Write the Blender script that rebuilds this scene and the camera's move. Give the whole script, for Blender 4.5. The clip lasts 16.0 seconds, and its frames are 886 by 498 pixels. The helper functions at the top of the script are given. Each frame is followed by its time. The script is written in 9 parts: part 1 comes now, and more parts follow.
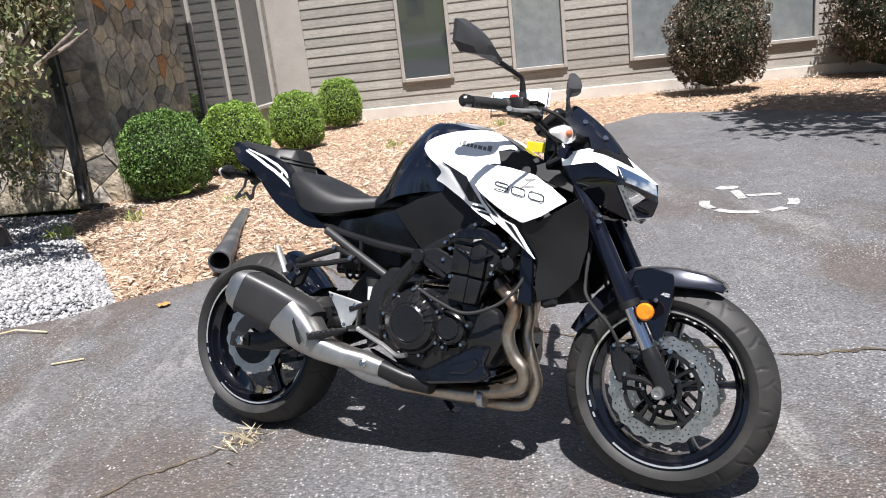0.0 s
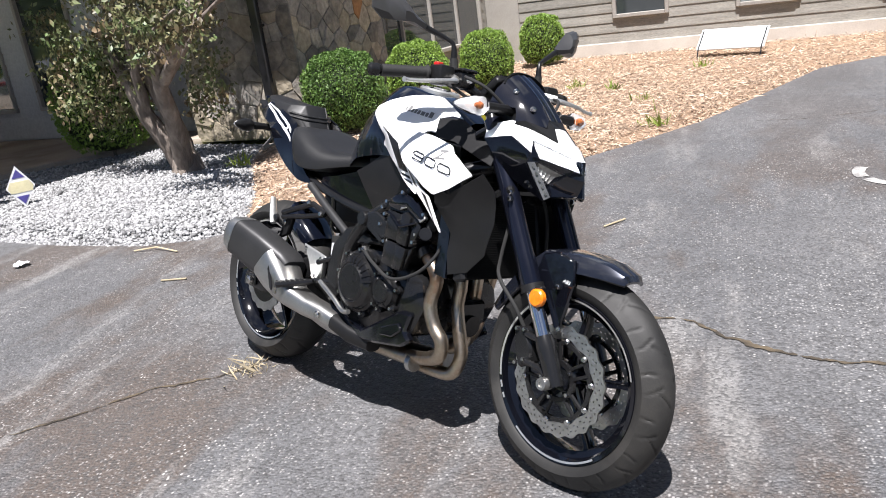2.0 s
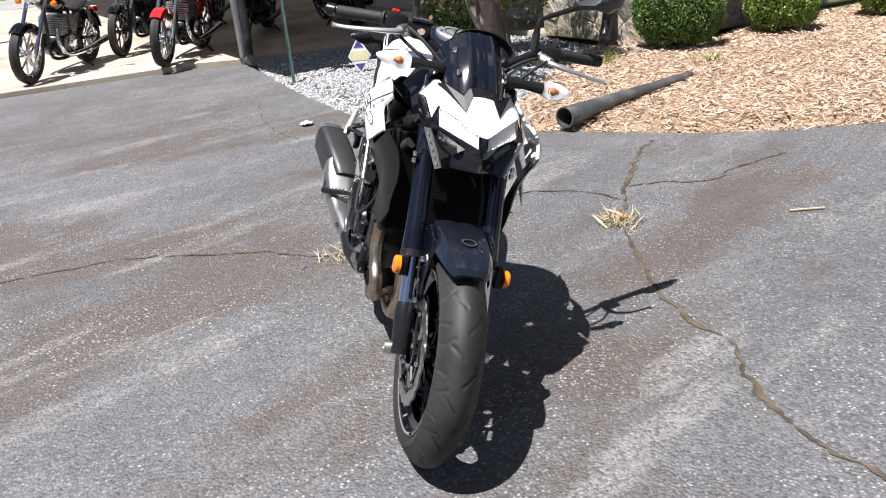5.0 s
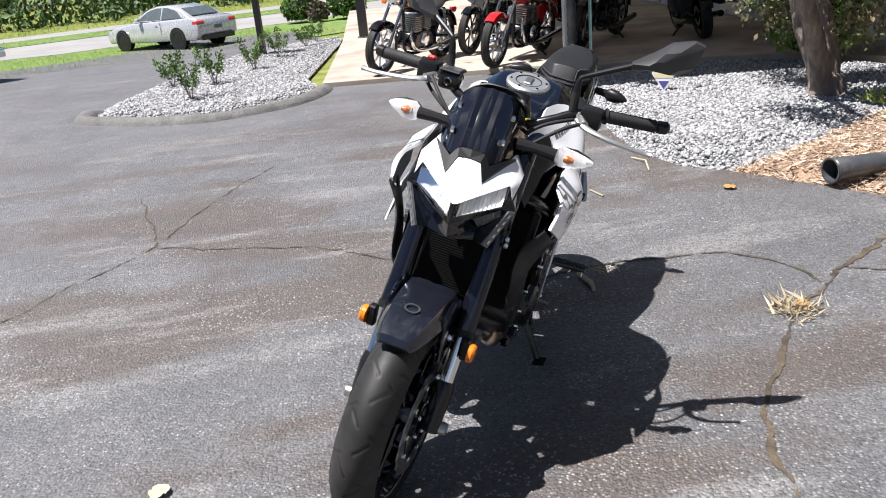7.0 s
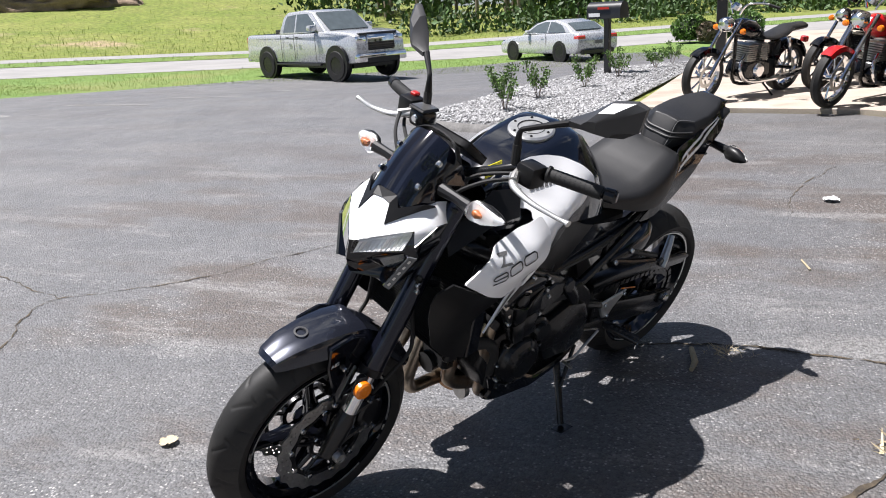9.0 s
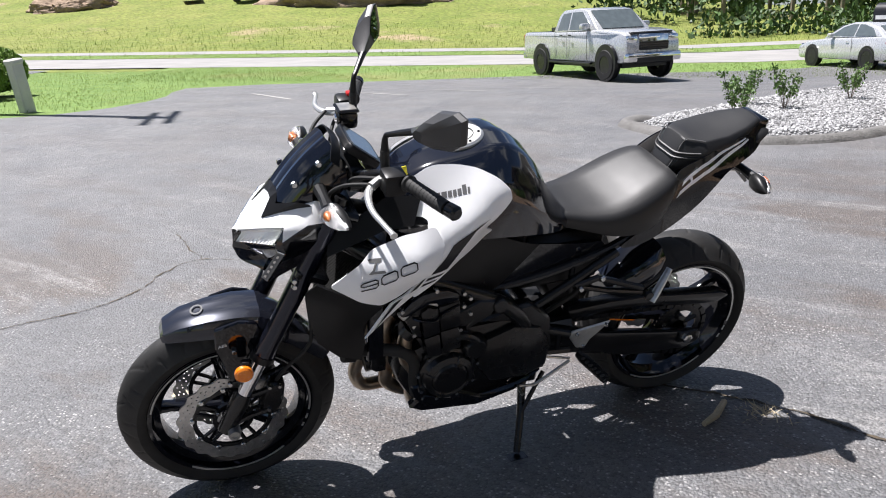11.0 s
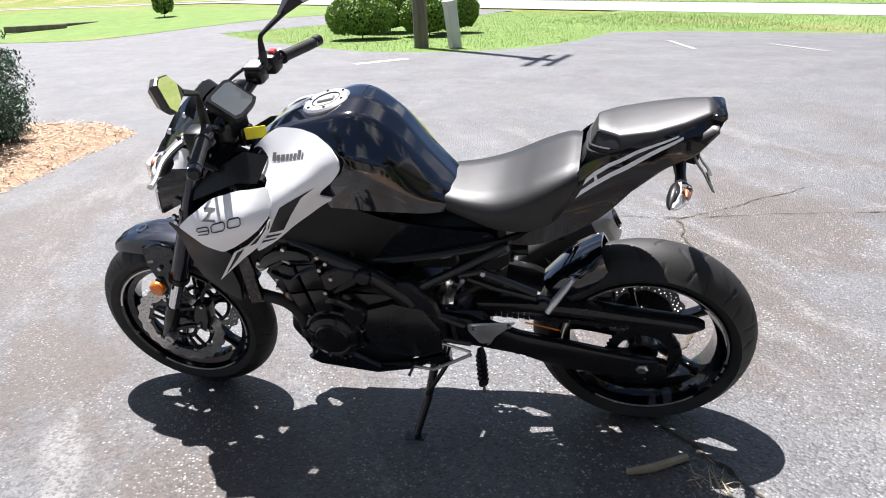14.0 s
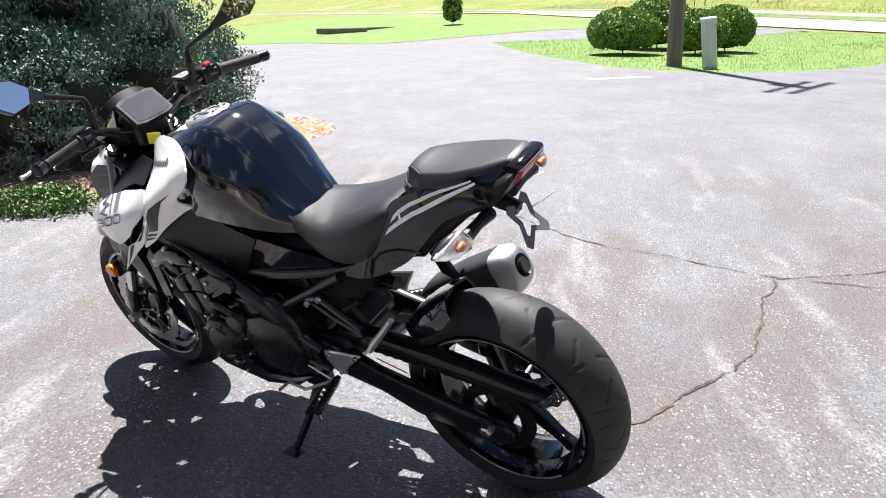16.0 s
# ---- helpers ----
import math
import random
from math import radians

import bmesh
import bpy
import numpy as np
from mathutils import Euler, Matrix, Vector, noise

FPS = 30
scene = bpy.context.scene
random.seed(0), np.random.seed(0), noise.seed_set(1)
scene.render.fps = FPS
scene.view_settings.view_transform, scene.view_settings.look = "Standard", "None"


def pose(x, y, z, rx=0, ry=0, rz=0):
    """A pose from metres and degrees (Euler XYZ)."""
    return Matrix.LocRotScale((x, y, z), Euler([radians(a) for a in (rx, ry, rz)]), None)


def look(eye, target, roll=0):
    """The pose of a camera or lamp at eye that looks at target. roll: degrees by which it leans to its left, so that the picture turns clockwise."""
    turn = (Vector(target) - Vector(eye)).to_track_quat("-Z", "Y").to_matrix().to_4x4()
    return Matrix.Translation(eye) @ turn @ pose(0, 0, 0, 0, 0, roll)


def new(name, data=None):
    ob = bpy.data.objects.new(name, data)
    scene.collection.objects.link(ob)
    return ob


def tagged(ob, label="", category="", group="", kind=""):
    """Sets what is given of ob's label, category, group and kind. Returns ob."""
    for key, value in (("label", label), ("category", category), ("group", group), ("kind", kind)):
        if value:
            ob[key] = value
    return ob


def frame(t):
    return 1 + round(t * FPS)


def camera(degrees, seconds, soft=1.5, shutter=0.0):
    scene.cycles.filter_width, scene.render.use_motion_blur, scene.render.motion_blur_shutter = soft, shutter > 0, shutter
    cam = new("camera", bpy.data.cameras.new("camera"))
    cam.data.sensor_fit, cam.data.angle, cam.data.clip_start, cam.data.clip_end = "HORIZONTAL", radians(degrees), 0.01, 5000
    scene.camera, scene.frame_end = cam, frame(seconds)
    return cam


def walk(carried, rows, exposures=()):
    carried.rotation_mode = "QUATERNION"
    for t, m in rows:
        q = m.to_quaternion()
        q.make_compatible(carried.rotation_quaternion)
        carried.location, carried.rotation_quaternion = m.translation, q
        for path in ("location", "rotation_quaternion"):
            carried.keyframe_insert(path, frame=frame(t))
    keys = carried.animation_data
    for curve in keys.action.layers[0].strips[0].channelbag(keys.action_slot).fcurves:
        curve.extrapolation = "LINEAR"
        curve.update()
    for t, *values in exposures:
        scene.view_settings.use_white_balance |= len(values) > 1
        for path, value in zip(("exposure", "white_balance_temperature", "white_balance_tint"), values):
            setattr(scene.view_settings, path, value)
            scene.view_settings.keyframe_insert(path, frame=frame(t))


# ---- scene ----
cam = camera(59.2, 16.0, soft=1.0)
PATH = [
    (0, (0.061, 0.021, 1.365), (0.021, 1.944, 0.818), -6.4),
    (0.5, (0.308, 0.11, 1.35), (0.145, 2.021, 0.784), -6.2),
    (1, (0.536, 0.132, 1.347), (0.244, 2.02, 0.755), -6.4),
    (1.5, (0.823, 0.095, 1.38), (0.336, 1.939, 0.777), -6.9),
    (2, (1.021, 0.194, 1.349), (0.34, 1.965, 0.717), -7.8),
    (2.5, (1.216, 0.366, 1.354), (0.35, 2.044, 0.696), -6.9),
    (3, (1.437, 0.465, 1.359), (0.431, 2.051, 0.672), -6.8),
    (3.5, (1.666, 0.552, 1.387), (0.528, 2.032, 0.669), -6.2),
    (3.7, (1.732, 0.602, 1.376), (0.541, 2.035, 0.649), -5.9),
    (5.8, (2.257, 1.425, 1.366), (0.599, 2.241, 0.602), -4.3),
    (6, (2.246, 1.53, 1.375), (0.551, 2.274, 0.62), -3.8),
    (6.5, (2.3, 1.74, 1.356), (0.519, 2.284, 0.627), -4.2),
    (7, (2.424, 2.027, 1.397), (0.564, 2.259, 0.7), -5.3),
    (7.5, (2.378, 2.306, 1.353), (0.491, 2.328, 0.691), -4.7),
    (7.8, (2.302, 2.479, 1.346), (0.41, 2.382, 0.703), -4.0),
    (8, (2.283, 2.554, 1.351), (0.394, 2.385, 0.717), -3.8),
    (8.5, (2.292, 2.854, 1.365), (0.439, 2.402, 0.762), -3.7),
    (8.7, (2.289, 2.969, 1.367), (0.463, 2.415, 0.77), -3.7),
    (10.8, (1.801, 3.906, 1.34), (0.325, 2.681, 0.773), -2.5),
    (11, (1.726, 3.954, 1.323), (0.303, 2.665, 0.764), -2.8),
    (11.5, (1.525, 4.078, 1.335), (0.261, 2.623, 0.8), -3.1),
    (12, (1.347, 4.3, 1.329), (0.232, 2.718, 0.824), -4.4),
    (12.5, (1.167, 4.509, 1.338), (0.164, 2.872, 0.777), -4.8),
    (13, (0.883, 4.552, 1.302), (-0.019, 2.871, 0.702), -3.5),
    (13.5, (0.66, 4.58, 1.294), (-0.051, 2.819, 0.668), -3.1),
    (14, (0.389, 4.693, 1.304), (-0.078, 2.856, 0.666), -2.6),
    (14.5, (0.137, 4.718, 1.28), (-0.083, 2.838, 0.634), -2.7),
    (15, (-0.152, 4.661, 1.26), (-0.198, 2.771, 0.607), -1.6),
    (15.5, (-0.422, 4.664, 1.255), (-0.418, 2.769, 0.616), -1.0),
    (16, (-0.721, 4.69, 1.297), (-0.509, 2.791, 0.707), -1.1),
]
walk(cam, [(t, look(eye, target, roll)) for t, eye, target, roll in PATH], [(0, 1.2), (3.5, 1.18), (8.5, 1.06), (12, 1.24), (16, 1.6)])


# ---- world, sun ----
world = bpy.data.worlds.new("sky")
scene.world = world
world.use_nodes = True
SUN_DIR = Vector((0.075, -0.335, 0.94)).normalized()
wt = world.node_tree
sky = wt.nodes.new("ShaderNodeTexSky")
sky.sky_type = "NISHITA"
sky.sun_disc = False
sky.sun_elevation = math.asin(SUN_DIR.z)
sky.sun_rotation = math.atan2(SUN_DIR.x, SUN_DIR.y)
sky.dust_density, sky.air_density = 0.5, 0.5
# fair-weather clouds over the whole dome
wc_ = wt.nodes.new("ShaderNodeTexCoord")
wn = wt.nodes.new("ShaderNodeTexNoise")
wn.inputs["Scale"].default_value, wn.inputs["Detail"].default_value, wn.inputs["Roughness"].default_value = 3.4, 7.0, 0.58
wr = wt.nodes.new("ShaderNodeMapRange")
wr.inputs["From Min"].default_value, wr.inputs["From Max"].default_value = 0.54, 0.68
wm = wt.nodes.new("ShaderNodeMix")
wm.data_type = "RGBA"
wm.inputs["B"].default_value = (8.0, 8.1, 8.3, 1)
wt.links.new(wc_.outputs["Generated"], wn.inputs["Vector"])
wt.links.new(wn.outputs["Fac"], wr.inputs["Value"])
wt.links.new(wr.outputs[0], wm.inputs["Factor"])
wt.links.new(sky.outputs[0], wm.inputs["A"])
wt.links.new(wm.outputs["Result"], wt.nodes["Background"].inputs[0])
wt.nodes["Background"].inputs[1].default_value = 0.05
sun = new("sun", bpy.data.lights.new("sun", "SUN"))
sun.data.energy, sun.data.angle, sun.data.color = 4.9, radians(0.53), (1.0, 0.965, 0.97)
sun.matrix_world = look(SUN_DIR * 40, (0, 0, 0))

# ---- building helpers ----


def part(name, bm, material, parent=None, label="", smooth=True, m=None):
    """Links a bmesh as one mesh object, below a thing or a part."""
    if m is not None:
        bmesh.ops.transform(bm, matrix=m, verts=bm.verts)
    me = bpy.data.meshes.new(name)
    bm.to_mesh(me)
    bm.free()
    return link(name, me, material, parent, label, smooth)


def link(name, me, material, parent=None, label="", smooth=True):
    ob = new(name, me)
    if not me.materials:
        me.materials.append(material)
    if smooth:
        me.shade_smooth()
        me.set_sharp_from_angle(angle=radians(smooth if smooth is not True else 35))
    if parent is not None:
        ob.parent = parent
    return tagged(ob, label)


def raw(name, verts, faces, material, parent=None, label="", smooth=False):
    me = bpy.data.meshes.new(name)
    me.from_pydata([tuple(v) for v in verts], [], faces)
    me.update()
    return link(name, me, material, parent, label, smooth)


def thing(name, label, category, m=None, group="", kind=""):
    ob = new(name)
    ob.empty_display_size = 0.1
    if m is not None:
        ob.matrix_basis = m
    return tagged(ob, label, category, group, kind)


def box(bm, x0, x1, y0, y1, z0, z1, bevel=0.0, m=None, seg=1):
    r = bmesh.ops.create_cube(bm, size=1, matrix=Matrix.LocRotScale(((x0 + x1) / 2, (y0 + y1) / 2, (z0 + z1) / 2), None, (abs(x1 - x0), abs(y1 - y0), abs(z1 - z0))))
    vs = r["verts"]
    if bevel:
        es = list({e for v in vs for e in v.link_edges})
        out = bmesh.ops.bevel(bm, geom=es, offset=bevel, segments=seg, affect="EDGES", profile=0.5)
        vs = list({v for f in out["faces"] for v in f.verts} | {v for v in vs if v.is_valid})
    if m is not None:
        bmesh.ops.transform(bm, matrix=m, verts=vs)
    return bm


def boxed(x0, x1, y0, y1, z0, z1, bevel=0.0, m=None, seg=1):
    return box(bmesh.new(), x0, x1, y0, y1, z0, z1, bevel, m, seg)


def spline(pts, n=6, closed=False):
    """Catmull-Rom through points."""
    p = [Vector(q) for q in pts]
    k = len(p)
    out = []
    for i in range(k if closed else k - 1):
        a, b, c, d = (p[(i + j - 1) % k] if closed else p[min(max(i + j - 1, 0), k - 1)] for j in range(4))
        for s in range(n):
            t = s / n
            out.append(0.5 * (2 * b + (c - a) * t + (2 * a - 5 * b + 4 * c - d) * t * t + (3 * b - a - 3 * c + d) * t ** 3))
    if not closed:
        out.append(p[-1])
    return out


def tube(bm, pts, r, n=10, smooth_n=0, flat=None):
    """A round bar along points; r: one radius, or one a point. flat: squash across its side."""
    pts = spline(pts, smooth_n) if smooth_n else [Vector(p) for p in pts]
    k = len(pts)
    rs = [r] * k if not hasattr(r, "__len__") else [float(q) for q in np.interp(np.linspace(0, len(r) - 1, k), range(len(r)), r)]
    rings, side = [], None
    for i, p in enumerate(pts):
        d = (pts[min(i + 1, k - 1)] - pts[max(i - 1, 0)]).normalized()
        if side is None:
            side = d.orthogonal().normalized() if abs(d.y) > 0.9 else d.cross(Vector((0, 1, 0))).normalized()
        side = (side - d * side.dot(d)).normalized()
        up = d.cross(side)
        rings.append([bm.verts.new(p + rs[i] * (math.cos(a) * side * (flat or 1) + math.sin(a) * up)) for a in (2 * math.pi * j / n for j in range(n))])
    for a, b in zip(rings, rings[1:]):
        for j in range(n):
            bm.faces.new((a[j], a[(j + 1) % n], b[(j + 1) % n], b[j]))
    bm.faces.new(rings[0][::-1])
    bm.faces.new(rings[-1])
    return bm


def tubed(pts, r, n=10, smooth_n=0, flat=None):
    return tube(bmesh.new(), pts, r, n, smooth_n, flat)


def lathe(bm, prof, n=48, m=None, closed=False):
    """Turns a profile of (radius, along) round the y axis."""
    rings = []
    vs = []
    for j in range(n):
        a = 2 * math.pi * j / n
        rings.append([bm.verts.new((r * math.cos(a), y, r * math.sin(a))) for r, y in prof])
        vs += rings[-1]
    k = len(prof)
    for j in range(n):
        a, b = rings[j], rings[(j + 1) % n]
        for i in range(k if closed else k - 1):
            bm.faces.new((a[i], a[(i + 1) % k], b[(i + 1) % k], b[i]))
    if not closed:
        for i, flip in ((0, False), (k - 1, True)):
            if prof[i][0] > 1e-6:
                ring = [r[i] for r in rings]
                bm.faces.new(ring[::-1] if flip else ring)
    if prof[0][0] <= 1e-6 or prof[-1][0] <= 1e-6:
        bmesh.ops.remove_doubles(bm, verts=vs, dist=1e-6)
        vs = [v for v in vs if v.is_valid]
    bmesh.ops.recalc_face_normals(bm, faces=bm.faces)
    if m is not None:
        bmesh.ops.transform(bm, matrix=m, verts=vs)
    return bm


def lathed(prof, n=48, m=None, closed=False):
    return lathe(bmesh.new(), prof, n, m, closed)


def prism(bm, poly, y0, y1, bevel=0.0, m=None, seg=1):
    """A plate: a polygon of (x, z) between two depths y."""
    a = [bm.verts.new((x, y0, z)) for x, z in poly]
    b = [bm.verts.new((x, y1, z)) for x, z in poly]
    n = len(poly)
    fs = [bm.faces.new(a), bm.faces.new(b[::-1])]
    fs += [bm.faces.new((a[i], b[i], b[(i + 1) % n], a[(i + 1) % n])) for i in range(n)]
    bmesh.ops.recalc_face_normals(bm, faces=fs)
    vs = a + b
    if bevel:
        es = list({e for f in fs for e in f.edges})
        out = bmesh.ops.bevel(bm, geom=es, offset=bevel, segments=seg, affect="EDGES", profile=0.5)
        vs = list({v for f in out["faces"] for v in f.verts} | {v for v in vs if v.is_valid})
    if m is not None:
        bmesh.ops.transform(bm, matrix=m, verts=vs)
    return bm


def prismed(poly, y0, y1, bevel=0.0, m=None, seg=1):
    return prism(bmesh.new(), poly, y0, y1, bevel, m, seg)


def loft(bm, sections, cap=True, close=True):
    """Skins rings of points."""
    rings = [[bm.verts.new(p) for p in s] for s in sections]
    n = len(rings[0])
    for a, b in zip(rings, rings[1:]):
        for j in range(n if close else n - 1):
            bm.faces.new((a[j], a[(j + 1) % n], b[(j + 1) % n], b[j]))
    if cap:
        bm.faces.new(rings[0][::-1])
        bm.faces.new(rings[-1])
    bmesh.ops.recalc_face_normals(bm, faces=bm.faces)
    return bm


def plate_field(points):
    """A smooth sheet through a few (x, z, y): a thin-plate spline."""
    p = np.array(points, float)
    n = len(p)
    d = np.linalg.norm(p[:, None, :2] - p[None, :, :2], axis=2)
    k = np.where(d > 0, d * d * np.log(d + 1e-12), 0)
    q = np.hstack([np.ones((n, 1)), p[:, :2]])
    a = np.block([[k + 1e-4 * np.eye(n), q], [q.T, np.zeros((3, 3))]])
    w = np.linalg.solve(a, np.concatenate([p[:, 2], np.zeros(3)]))

    def f(x, z):
        r = np.hypot(p[:, 0] - x, p[:, 1] - z)
        return float((w[:n] * np.where(r > 0, r * r * np.log(r + 1e-12), 0)).sum() + w[n] + w[n + 1] * x + w[n + 2] * z)
    return f


def cut_grid(bm, step, axes=(0, 2)):
    """Cuts the faces of a flat bmesh by a grid."""
    for ax in axes:
        lo = min(v.co[ax] for v in bm.verts)
        hi = max(v.co[ax] for v in bm.verts)
        no = [0, 0, 0]
        no[ax] = 1
        k = math.ceil(lo / step + 1e-6)
        while k * step < hi - 1e-6:
            co = [0, 0, 0]
            co[ax] = k * step
            bmesh.ops.bisect_plane(bm, geom=bm.verts[:] + bm.edges[:] + bm.faces[:], plane_co=co, plane_no=no, dist=1e-5)
            k += 1
    return bm


def shell(poly, field, thick=0.003, side=1, step=0.025, lift=0.0):
    """A body panel: an outline in the side view (x, z), bent to the sheet y = field(x, z), with thickness. side -1: the right-hand one."""
    bm = bmesh.new()
    bm.faces.new([bm.verts.new((x, 0, z)) for x, z in poly])
    cut_grid(bm, step)
    for v in bm.verts:
        v.co.y = side * (field(v.co.x, v.co.z) + lift)
    bmesh.ops.recalc_face_normals(bm, faces=bm.faces)
    if sum(f.normal.y * f.calc_area() for f in bm.faces) * side < 0:
        bmesh.ops.reverse_faces(bm, faces=bm.faces)
    if thick:
        bmesh.ops.solidify(bm, geom=bm.faces[:], thickness=thick)
    return bm


def rounded(poly, times=2, k=0.22):
    """Cuts the corners of an outline round."""
    for _ in range(times):
        out = []
        for i in range(len(poly)):
            (ax, ay), (bx, by) = poly[i], poly[(i + 1) % len(poly)]
            out += [(ax + (bx - ax) * k, ay + (by - ay) * k), (bx - (bx - ax) * k, by - (by - ay) * k)]
        poly = out
    return poly


def sheet(poly, height, step=1.0, lift=0.0):
    """Ground cover inside an outline (x, y), laid on height(x, y)."""
    bm = bmesh.new()
    bm.faces.new([bm.verts.new((x, y, 0)) for x, y in poly])
    cut_grid(bm, step, (0, 1))
    for v in bm.verts:
        v.co.z = height(v.co.x, v.co.y) + lift
    bmesh.ops.recalc_face_normals(bm, faces=bm.faces)
    if sum(f.normal.z * f.calc_area() for f in bm.faces) < 0:
        bmesh.ops.reverse_faces(bm, faces=bm.faces)
    return bm


def inside(poly, x, y):
    """Which of the points lie in the outline (numpy arrays)."""
    r = np.zeros(len(x), bool)
    n = len(poly)
    for i in range(n):
        (x0, y0), (x1, y1) = poly[i], poly[(i + 1) % n]
        c = (y0 > y) != (y1 > y)
        with np.errstate(divide="ignore", invalid="ignore"):
            r ^= c & (x < (x1 - x0) * (y - y0) / (y1 - y0 + 1e-12) + x0)
    return r


def bits(name, base_v, base_f, place, material, parent=None, label="", smooth=False):
    """Many small pieces in one mesh: base shape, and a (n, 4, 3) array of three axis vectors and a place."""
    bv = np.array(base_v, float)
    k = len(bv)
    v = np.einsum("nij,ki->nkj", place[:, :3], bv) + place[:, 3][:, None, :]
    n = len(place)
    me = bpy.data.meshes.new(name)
    fl = [len(f) for f in base_f]
    loops = np.concatenate([np.array(f) for f in base_f])
    me.vertices.add(n * k)
    me.vertices.foreach_set("co", v.reshape(-1))
    al = (loops[None] + (np.arange(n) * k)[:, None]).reshape(-1)
    me.loops.add(len(al))
    me.loops.foreach_set("vertex_index", al.astype(np.int32))
    tot = np.tile(np.array(fl), n)
    me.polygons.add(len(tot))
    me.polygons.foreach_set("loop_start", (np.cumsum(tot) - tot).astype(np.int32))
    me.update(calc_edges=True)
    me.validate()
    return link(name, me, material, parent, label, smooth)


def turned(n, rng, flat=0.0):
    """n random turns as (n, 3, 3) rows of axes; flat 1 keeps them lying."""
    a = rng.uniform(0, 2 * math.pi, n)
    tilt = rng.normal(0, 1, n) * (1 - flat) * 1.2
    roll = rng.normal(0, 1, n) * (1 - flat) * 1.2
    ca, sa, ct, st, cr, sr = np.cos(a), np.sin(a), np.cos(tilt), np.sin(tilt), np.cos(roll), np.sin(roll)
    x = np.stack([ca * ct, sa * ct, st], 1)
    y0 = np.stack([-sa, ca, np.zeros(n)], 1)
    z0 = np.cross(x, y0)
    return np.stack([x, y0 * cr[:, None] + z0 * sr[:, None], z0 * cr[:, None] - y0 * sr[:, None]], 1)


def smoothstep(a, b, x):
    t = min(1.0, max(0.0, (x - a) / (b - a)))
    return t * t * (3 - 2 * t)


def surf(name, c1, c2=None, scale=6.0, rough=0.5, metal=0.0, bump=0.0, bscale=80.0, coat=0.0, fine=0.15, rvar=0.1, spec=0.5, island=0.0, obj=0.0,
         c3=None, scale3=1.0, cut3=(0.5, 0.65), stretch=(1, 1, 1), trans=0.0, sub=0.0, alpha=1.0, ior=1.45, aniso=0.0):
    """A plain procedural surface: two tones at one scale, fine grain, stains of a third tone, relief and uneven gloss."""
    m = bpy.data.materials.new(name)
    m.use_nodes = True
    nt = m.node_tree
    N, L = nt.nodes.new, nt.links.new
    p = nt.nodes["Principled BSDF"]
    p.inputs["Roughness"].default_value, p.inputs["Metallic"].default_value = rough, metal
    p.inputs["Specular IOR Level"].default_value, p.inputs["Coat Weight"].default_value = spec, coat
    p.inputs["Coat Roughness"].default_value = 0.04
    p.inputs["Transmission Weight"].default_value, p.inputs["IOR"].default_value, p.inputs["Alpha"].default_value = trans, ior, alpha
    p.inputs["Anisotropic"].default_value = aniso
    if sub:
        p.inputs["Subsurface Weight"].default_value, p.inputs["Subsurface Scale"].default_value = sub, 0.02
    tc, mp = N("ShaderNodeTexCoord"), N("ShaderNodeMapping")
    mp.inputs["Scale"].default_value = stretch
    L(tc.outputs["Object"], mp.inputs["Vector"])

    def noise_tex(sc, detail=4.0, rgh=0.55):
        n = N("ShaderNodeTexNoise")
        n.inputs["Scale"].default_value, n.inputs["Detail"].default_value, n.inputs["Roughness"].default_value = sc, detail, rgh
        L(mp.outputs[0], n.inputs["Vector"])
        return n.outputs["Fac"]

    def ramp(fac, a, b):
        r = N("ShaderNodeMapRange")
        r.inputs["From Min"].default_value, r.inputs["From Max"].default_value = a, b
        L(fac, r.inputs["Value"])
        return r.outputs[0]

    def mix(fac, a, b, mode="MIX"):
        x = N("ShaderNodeMix")
        x.data_type, x.blend_type = "RGBA", mode
        for sock, v in ((x.inputs["Factor"], fac), (x.inputs["A"], a), (x.inputs["B"], b)):
            if isinstance(v, bpy.types.NodeSocket):
                L(v, sock)
            else:
                sock.default_value = v if isinstance(v, float) else (*v, 1)
        return x.outputs["Result"]
    c2 = c2 or tuple(0.8 * v for v in c1)
    col = mix(ramp(noise_tex(scale), 0.35, 0.65), c1, c2)
    if c3:
        col = mix(ramp(noise_tex(scale3, 6.0, 0.6), *cut3), col, c3)
    if fine:
        g = ramp(noise_tex(bscale, 2.0), 0.2, 0.8)
        col = mix(fine, col, mix(g, (0.0, 0.0, 0.0), (1.0, 1.0, 1.0)), "OVERLAY")
    if island or obj:
        gi = N("ShaderNodeNewGeometry").outputs["Random Per Island"] if island else N("ShaderNodeObjectInfo").outputs["Random"]
        k = island or obj
        hs = N("ShaderNodeHueSaturation")
        L(col, hs.inputs["Color"])
        L(ramp2(nt, gi, 1 - k, 1 + k), hs.inputs["Value"])
        col = hs.outputs[0]
    L(col, p.inputs["Base Color"])
    if rvar:
        L(ramp2(nt, noise_tex(scale * 2.3), max(0.02, rough - rvar), min(1, rough + rvar)), p.inputs["Roughness"])
    if bump:
        b = N("ShaderNodeBump")
        b.inputs["Strength"].default_value, b.inputs["Distance"].default_value = 1.0, bump
        L(noise_tex(bscale, 3.0), b.inputs["Height"])
        L(b.outputs[0], p.inputs["Normal"])
    return m


def ramp2(nt, fac, lo, hi):
    r = nt.nodes.new("ShaderNodeMapRange")
    r.inputs["To Min"].default_value, r.inputs["To Max"].default_value = lo, hi
    nt.links.new(fac, r.inputs["Value"])
    return r.outputs[0]


